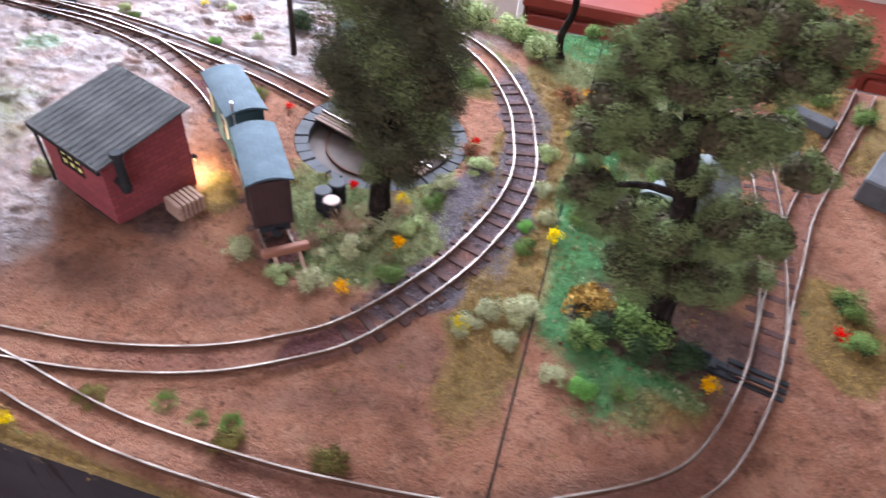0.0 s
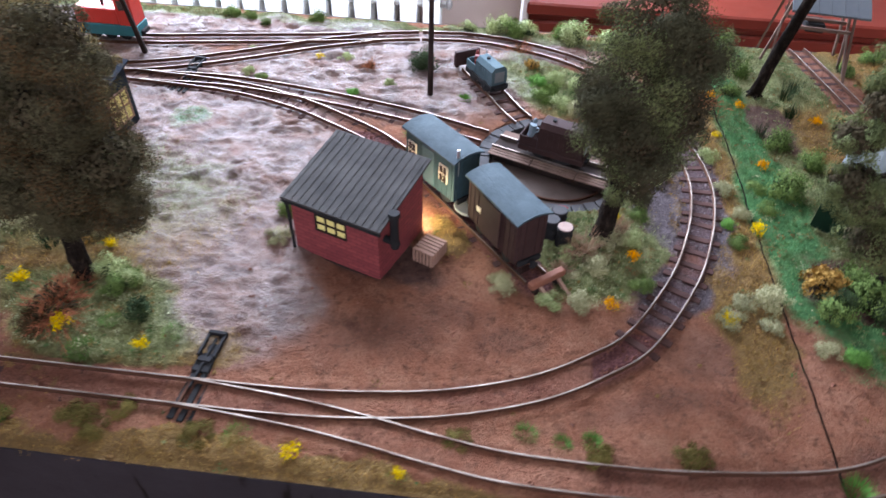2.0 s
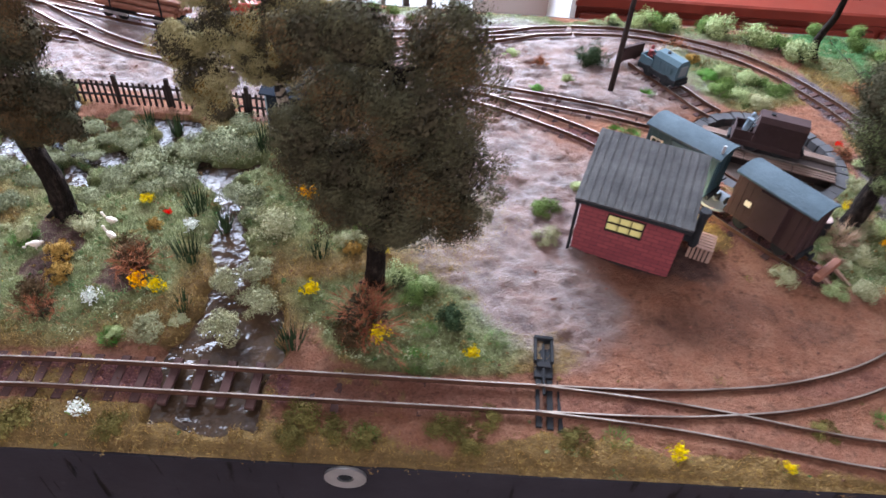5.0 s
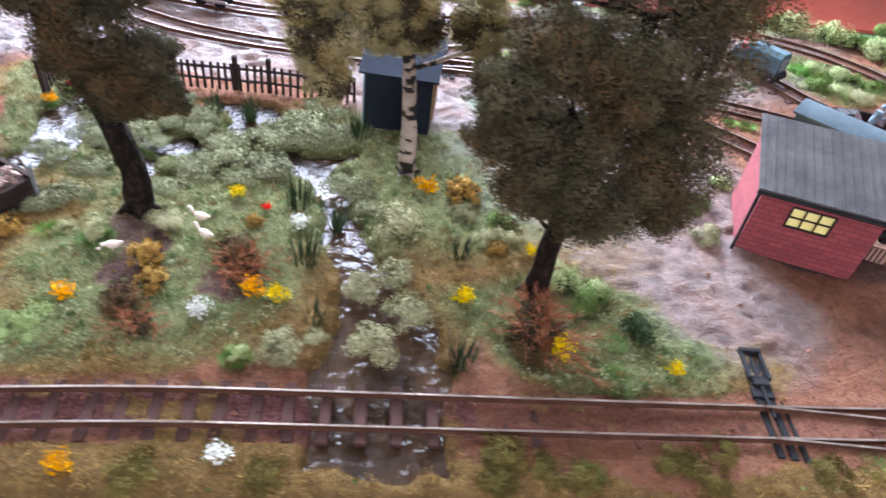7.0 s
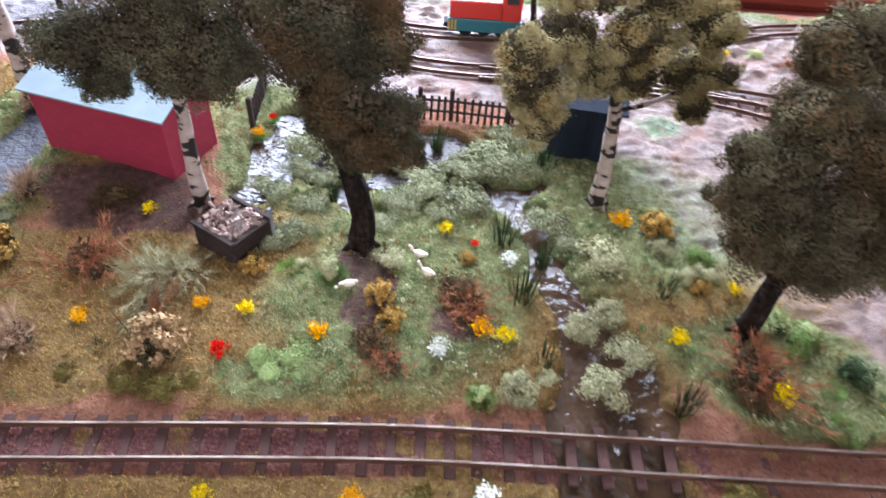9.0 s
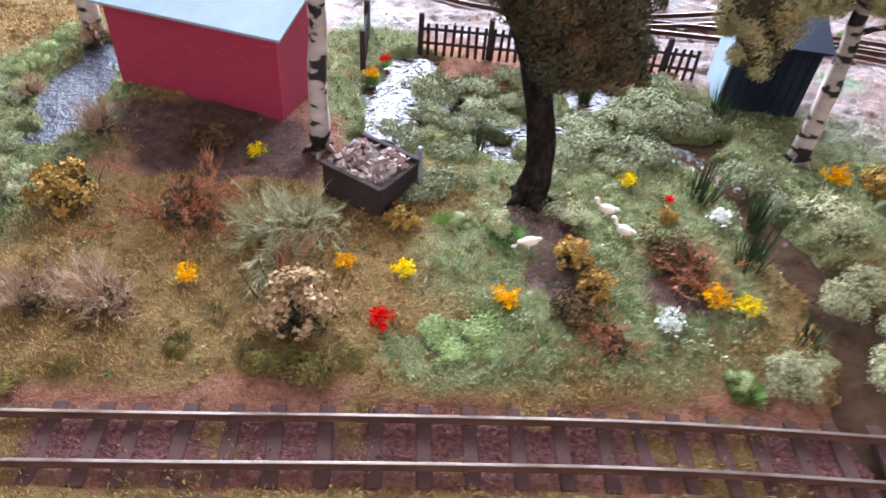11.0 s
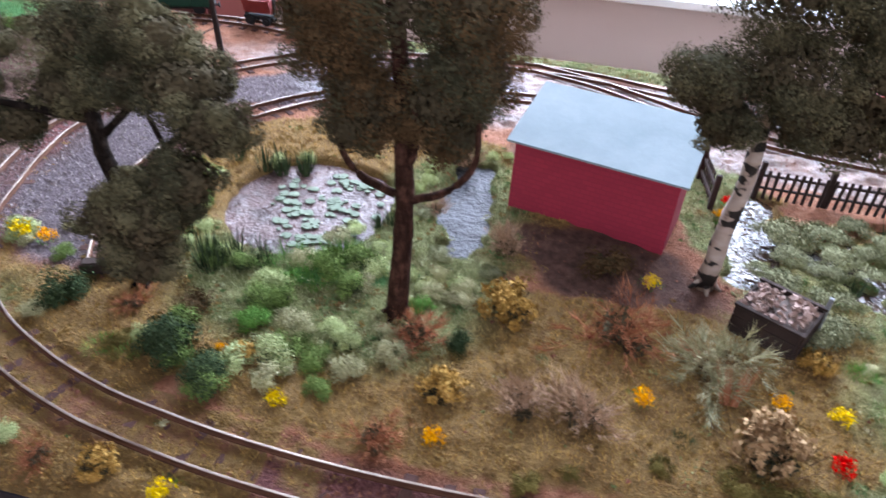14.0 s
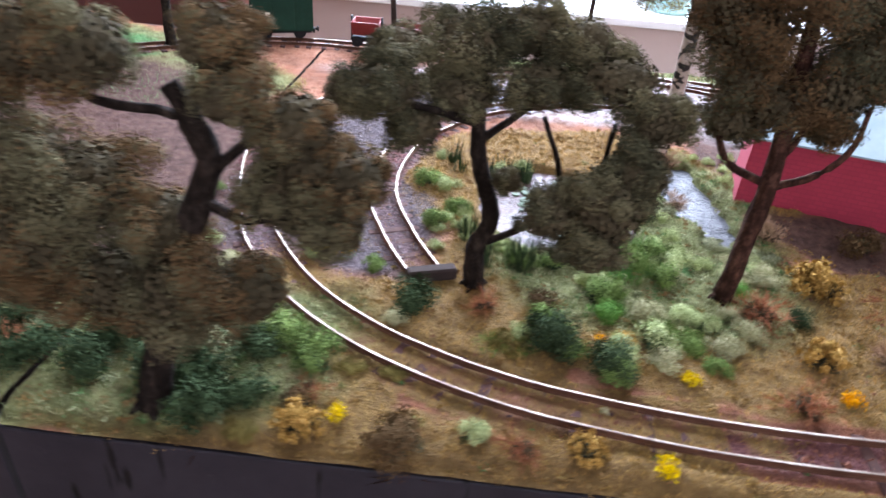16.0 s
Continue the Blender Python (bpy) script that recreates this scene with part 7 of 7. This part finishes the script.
tree(224, 215, [(0, 0, 0), (3, 0, 22), (9, 0, 55), (15, 0, 85)], [(17, 0, 98, 20, 12), (37, -2, 92, 13, 9), (1, 2, 104, 14, 9)], [], M_BARK, F_BROWN,
     "leaning dark-trunked tree behind the board joint", 3.2, 2.4, 9000, 0.56, F_PINE, 11)
tree(180, 241, [(0, 0, 0), (-2, 0, 12), (2, 0, 26), (2, 0, 40)], [(2, 0, 50, 16, 11), (10, 0, 60, 13, 9), (-8, 0, 60, 13, 9)], [], M_BARK, F_DARK,
     "small dark round tree near the back edge", 2.4, 1.6, 8000, 0.56, None, 12)
tree(-318, 140, [(0, 0, 0), (1, 0, 25), (1, 0, 60), (0, 0, 85)], [(0, 0, 82, 20, 15), (-14, 0, 70, 13, 10), (14, 0, 72, 13, 10)], [], M_BIRCH, F_BIRCHLEAF,
     "straight white birch behind the shed", 3.2, 2.2, 9000, 0.56, F_BROWN, 13)
tree(-563, 235, [(0, 0, 0), (0, 0, 20), (0, 0, 60)], [(0, 0, 56, 20, 14), (10, 0, 70, 16, 12), (-12, 0, 70, 16, 12)], [], M_BARK, F_DARK,
     "dark tree on the neighbouring board", 3.0, 1.8, 8000, 0.56, None, 14)


def blade_tris(n, rng, height, spread, width=0.22, lean=0.6):
    """Blades fanning out of one foot."""
    a = rng.uniform(0, TAU, n)
    r = spread * np.sqrt(rng.random(n)) * 0.6
    base = np.stack([r * np.cos(a), r * np.sin(a), np.zeros(n) - 0.3], -1)
    h = height * rng.uniform(0.55, 1.1, n)
    out = spread * lean * rng.uniform(0.1, 1.0, n)
    tip = base + np.stack([np.cos(a) * out, np.sin(a) * out, h], -1)
    side = np.stack([-np.sin(a), np.cos(a), np.zeros(n)], -1) * width * rng.uniform(0.6, 1.4, (n, 1))
    return np.stack([base - side, base + side, tip], 1)


def mound_points(n, rng, rx, rz, k=13, lump=(0.22, 0.46)):
    """Points over a low ragged bush of uneven lumps standing on the ground."""
    way = rng.uniform(0, TAU, k)
    far = rx * rng.uniform(0.1, 0.78, k)
    reach = rng.uniform(*lump, k)
    lumps = np.stack([np.cos(way) * far, np.sin(way) * far, rz * rng.uniform(0.2, 0.72, k) * (1.1 - 0.7 * far / rx)], -1)
    pick = rng.choice(k, n, p=reach ** 2 / (reach ** 2).sum())
    stray = 1 + np.maximum(rng.normal(size=(n, 1)) * 0.16 - 0.12, 0)
    p = lumps[pick] + unit(rng, n) * (rng.random((n, 1)) ** 0.4) * reach[pick][:, None] * (rx, rx, rz) * stray
    p[:, 2] = np.maximum(p[:, 2], 0.02 + 0.1 * rng.random(n))
    return p


def one_mesh_plants(name, places, metas, label, category, group, ratio=1.0):
    rng = random.Random(len(places))
    for k, (x, y, s) in enumerate(places):
        ob = new(name, metas[k % len(metas)])
        s *= rng.uniform(0.9, 1.12)
        ob.matrix_basis = pose(x * K, y * K, -2.0 * K, 0, 0, rng.uniform(0, 360)) @ Matrix.Diagonal((s, s, s * ratio * rng.uniform(0.85, 1.15), 1))
        tagged(ob, label, category, group)


def unit_tufts(leaf, n, height, seed, lean=0.9, width=0.018, dome=0.0):
    """A tuft one unit wide; with dome, its blades stand on a small mound."""
    rng = np.random.default_rng(seed)
    tris = blade_tris(n, rng, height, 0.5, width, lean)
    if dome:
        foot = tris[:, :2].mean(1)
        lift = dome * np.clip(1 - (foot[:, 0] ** 2 + foot[:, 1] ** 2) / 0.1, 0, 1)
        tris[:, :, 2] += lift[:, None]
    return tri_mesh("tuft", tris, leaf)


def unit_bush(leaf, n, size, seed, high=0.8, stretch=1.0, k=13, lump=(0.22, 0.46)):
    rng = np.random.default_rng(seed)
    pts = mound_points(n, rng, 0.5, high, k, lump)
    out = (pts - (0, 0, high * 0.25)) / (0.5, 0.5, high * 0.6) + unit(rng, n) * 0.5
    out /= np.linalg.norm(out, axis=1)[:, None]
    return tri_mesh("bush", leaves(pts, size, rng, stretch, out), leaf)


rng = random.Random(31)
POND_TUFT = []
while len(POND_TUFT) < 40:
    x, y = rng.uniform(-402, -284), rng.uniform(56, 150)
    pond, ditch = ((x + 361) / 33) ** 2 + ((y - 91) / 37) ** 2, abs(x + 309) < 15 and 62 < y < 142
    shed_side = (x > -301 and y < 118) or (x < -328 and y > 84)
    if pond > 1 and not ditch and not shed_side and all(math.hypot(x - u, y - v) > 6 for u, v, w in POND_TUFT):
        POND_TUFT.append((round(x), round(y), round(rng.uniform(5, 9), 1)))
one_mesh_plants("grass_tuft", POND_TUFT, [unit_bush(F_WHITEGREEN, 2400, 0.034, s + 15, 0.45, 1.8) for s in range(3)], "pale green fuzzy tuft beside the pond", "grass tuft", "pond tufts")
one_mesh_plants("grass_tuft", GREEN_TUFT, [unit_tufts(F_VIVID, 700, 0.6, s, 0.9, 0.014) for s in range(3)], "small bright green grass tuft", "grass tuft", "green tufts")
one_mesh_plants("grass_tuft", PALE_TUFT, [unit_bush(F_PALE, 3000, 0.032, s, 0.42, 1.8) for s in range(3)], "pale dry fuzzy grass tuft", "grass tuft", "pale tufts")
one_mesh_plants("grass_tuft", PALE_TUFT_MORE, [unit_bush(leaf, 3000, 0.032, s, 0.42, 1.8) for s, leaf in enumerate((F_WHITEGREEN, F_VIVID, F_PALE, F_WHITEGREEN, F_GREEN))], "soft fuzzy tuft of fresh or pale grass", "grass tuft", "pale tufts")
one_mesh_plants("grass_tuft", PALE_TUFT_REST, [unit_bush(leaf, 3000, 0.032, s + 5, 0.42, 1.8) for s, leaf in enumerate((F_PALE, F_WHITEGREEN, F_GREEN))], "soft fuzzy tuft of fresh or pale grass", "grass tuft", "pale tufts")
one_mesh_plants("grass_tuft", PALE_TUFT_LAST, [unit_bush(F_PALE, 3000, 0.032, s + 8, 0.42, 1.8) for s in range(3)], "pale dry fuzzy grass tuft", "grass tuft", "pale tufts")
one_mesh_plants("grass_tuft", OLIVE_TUFT, [unit_bush(F_OLIVEGRASS, 2600, 0.034, s + 9, 0.26, 1.8) for s in range(3)], "low olive-yellow grass tuft", "grass tuft", "olive tufts")
one_mesh_plants("grass_tuft", DARK_TUFT, [unit_tufts(F_DEEP, 260, 0.5, s) for s in range(3)], "low dark green grass tuft", "grass tuft", "dark tufts")
one_mesh_plants("reed_clump", REED, [unit_tufts(F_DEEP, 46, 1.3, s, 0.9, 0.04) for s in range(3)], "upright deep green reed clump", "reeds", "reeds")
one_mesh_plants("marsh_tussock", MARSH_TUFT + MARSH_TUFT_MORE, [unit_bush(F_MARSH, 3600, 0.032, s, 0.24, 1.5) for s in range(3)], "grey-green mossy tussock standing in water", "tussock", "marsh tussocks")
one_mesh_plants("moss_cushion", MOSS, [unit_bush(F_MOSS, 3000, 0.036, s, 0.16) for s in range(2)], "flat cushion of light green moss", "moss", "moss cushions")


def spray(n, rng, reach, rise, barbs, width=0.006, low=0.05):
    """Wiry stems arching out of one foot, and the fine side fibres along their outer ends."""
    turn, steep = rng.uniform(0, TAU, n), rng.uniform(low, 1.35, n)
    d = np.stack([np.cos(turn) * np.cos(steep), np.sin(turn) * np.cos(steep), np.sin(steep) * rise], -1)
    run = reach * rng.uniform(0.5, 1.0, (n, 1))
    foot = unit(rng, 9) * rng.uniform(0.05, 0.30, (9, 1)) * (1, 1, 0.35)
    foot[:, 2] = np.abs(foot[:, 2])
    pick = rng.integers(0, 9, n)
    p0 = foot[pick] + unit(rng, n) * (0.03, 0.03, 0.0)
    d = d + foot[pick] * (1.2, 1.2, 0.0) + rng.normal(size=(9, 3))[pick] * 0.25
    d[:, 2] = np.abs(d[:, 2])
    run = run * 0.72
    p1 = p0 + d * run * 0.55
    p2 = p1 + (d + unit(rng, n) * 0.3) * run * 0.45 - (0, 0, 0.06)
    p2[:, 2] = np.maximum(p2[:, 2], 0.02)
    side = np.cross(d, unit(rng, n))
    side *= width / (np.linalg.norm(side, axis=1)[:, None] + 1e-9)
    stems = np.concatenate([np.stack([p0 - side, p0 + side, p1], 1), np.stack([p1 - side * 0.8, p1 + side * 0.8, p2], 1)])
    fibres = []
    for _ in range(barbs):
        t = rng.uniform(0.0, 1.0, (n, 1))
        at = p1 * (1 - t) + p2 * t
        tip = at + (d * 0.8 + unit(rng, n) * 0.9) * run * rng.uniform(0.14, 0.38, (n, 1))
        tip[:, 2] = np.maximum(tip[:, 2], 0.015)
        fibres.append(np.stack([at - side * 0.9, at + side * 0.9, tip], 1))
    return stems, np.concatenate(fibres)


def wiry_shrub(places, stem, fibre, label, group, n=150, barbs=15, rise=0.8, low=0.05, width=0.0048):
    """Wiry autumn shrubs: stems and their fuzz of side fibres, copied from three patterns."""
    patterns = []
    rng = random.Random(group)
    for k, (x, y, w) in enumerate(places):
        at = pose(x * K, y * K, -2.0 * K, 0, 0, rng.uniform(0, 360))
        if k < 3:
            top = thing("shrub", x, y, -2.0, rng.uniform(0, 360), label, "bush", group)
            stems, fibres = spray(n, np.random.default_rng(k + 60), 0.62, rise, barbs, width, low)
            part_mesh("branchwork", tri_mesh("branchwork", stems, stem), top)
            part_mesh("foliage", tri_mesh("foliage", fibres, fibre), top)
            # dark mound in the middle stands for the shade at the shrub's foot
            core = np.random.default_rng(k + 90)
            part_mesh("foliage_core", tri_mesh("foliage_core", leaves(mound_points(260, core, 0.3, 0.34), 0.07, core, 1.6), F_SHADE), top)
            patterns.append(top)
        else:
            top = copy_thing(patterns[k % len(patterns)], at)
        top.scale = (w * 1.12, w * 1.12, w * rng.uniform(0.95, 1.2))


def feathery_shrub(x, y, w, label):
    """A sprawling juniper-like shrub: needled stems over a fan of bare red ones."""
    top = thing("shrub", x, y, -2.0, 0, label, "bush")
    top.scale = (w, w, w)
    rng = np.random.default_rng(77)
    stems, fibres = spray(190, rng, 0.56, 0.72, 26, 0.0045, 0.05)
    part_mesh("branchwork", tri_mesh("branchwork", stems, F_BROWN), top)
    part_mesh("foliage", tri_mesh("foliage", fibres, F_SILVER), top)
    m = 44
    spread = rng.uniform(-1, 1, (m, 1))
    foot = np.concatenate([spread * 0.07 - 0.02, np.full((m, 1), -0.46), np.full((m, 1), 0.02)], 1)
    tip = np.concatenate([spread * 0.22 + 0.06, np.full((m, 1), -0.12), rng.uniform(0.1, 0.34, (m, 1))], 1)
    part_mesh("stem_fan", tri_mesh("stem_fan", np.stack([foot, foot + (0.011, 0, 0.004), tip], 1), F_REDTWIG), top, "fan of bare red stems")


def bush(name, places, leaf, label, group, n=700, size=0.075, high=0.8, twigs=None, stretch=1.0, ratio=1.0, k=13, lump=(0.22, 0.46)):
    """Bushes: bare twigs and a leafy mound on one foot, copied from three patterns."""
    patterns = []
    rng = random.Random(name + group)
    for s in range(min(3, len(places))):
        x, y, w = places[s]
        top = thing(name, x, y, -2.0, rng.uniform(0, 360), label, "bush", group)
        top.scale = (w, w, w * ratio)
        part_mesh("foliage", unit_bush(leaf, n, size, s + 11, high, stretch, k, lump), top)
        # core leaves in a darker colour, painting the shade inside and under the bush
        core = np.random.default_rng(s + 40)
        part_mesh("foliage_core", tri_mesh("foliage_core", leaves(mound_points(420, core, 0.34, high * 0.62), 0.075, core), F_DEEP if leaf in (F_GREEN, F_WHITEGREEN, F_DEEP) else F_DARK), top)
        me = tri_mesh("twigs", blade_tris(26 if twigs is None else 150, np.random.default_rng(s), high * (0.8 if twigs is None else 1.05), 0.5, 0.016 if twigs is None else 0.010, 1.0), twigs or M_BARKRED)
        part_mesh("branchwork", me, top)
        patterns.append(top)
    for i, (x, y, w) in enumerate(places[3:]):
        src = patterns[i % len(patterns)]
        ob = copy_thing(src, pose(x * K, y * K, -2.0 * K, 0, 0, rng.uniform(0, 360)))
        ob.scale = (w, w, w * ratio)


bush("shrub", BUSH_GOLD, F_GOLD, "golden-leaved autumn shrub standing on turf", "golden shrubs", 2000, 0.062, 0.66, k=46, lump=(0.09, 0.2))
bush("shrub", BUSH_BROWN, F_BROWN, "low brown shrub on bare soil", "brown shrubs", 2000, 0.045, 0.45)
bush("shrub", BUSH_CREAM, F_CREAM, "cream-leaved rounded shrub with shade-dark core", "cream shrubs", 1500, 0.075, 0.85, k=46, lump=(0.09, 0.19))
wiry_shrub(BUSH_REDTWIG, F_REDSTEM, F_REDTWIG, "russet twiggy shrub with bare red stems", "russet shrubs")
wiry_shrub(BUSH_GREY, F_BROWN, F_GREY, "grey-brown fibrous shrub on turf", "grey shrubs", 190, 16, 1.25, 0.4)
feathery_shrub(-231, 46, 27, "sprawling silver-green shrub with a fan of bare red stems")
bush("shrub", BUSH_DARK, F_DEEP, "dense dark green leafy shrub, some darkened for tree shade", "dark shrubs", 2300, 0.045, 0.6)
bush("shrub", BUSH_WHITE, F_WHITEGREEN, "pale white-green leafy garden shrub", "pale shrubs", 2300, 0.048, 0.65)
bush("shrub", BUSH_GREEN, F_GREEN, "rounded mid-green leafy shrub", "green shrubs", 2400, 0.045, 0.58)
bush("shrub", BUSH_GREEN_MORE, F_GREEN, "rounded mid-green shrub on the next board", "green shrubs", 2400, 0.045, 0.58)


def flowers(places, blossom, label, group):
    first = None
    rng = random.Random(group)
    for k, (x, y, w) in enumerate(places):
        if k < 2:
            top = thing("flower_clump", x, y, -2.0, rng.uniform(0, 360), label, "flowers", group)
            top.scale = (w * 0.9,) * 3
            r = np.random.default_rng(k)
            part_mesh("foliage", unit_tufts(F_VIVID, 120, 0.45, k, 0.9, 0.03), top)
            pts = mound_points(230, r, 0.5, 0.6)
            pts[:, 2] += 0.08
            part_mesh("blossom", tri_mesh("blossoms", leaves(pts, 0.13, r), blossom), top)
            first = [top] if k == 0 else [*first, top]
        else:
            ob = copy_thing(first[k % 2], pose(x * K, y * K, -2.0 * K, 0, 0, rng.uniform(0, 360)))
            ob.scale = (w * 0.9,) * 3


flowers(YELLOW_FLOWER, B_YELLOW, "clump of yellow flowers", "yellow flowers")
flowers(ORANGE_FLOWER, B_ORANGE, "clump of orange flowers", "orange flowers")
flowers(WHITE_FLOWER, B_WHITE, "clump of white flowers over green leaves", "white flowers")
flowers(RED_FLOWER, B_RED, "clump of bright red flowers", "red flowers")
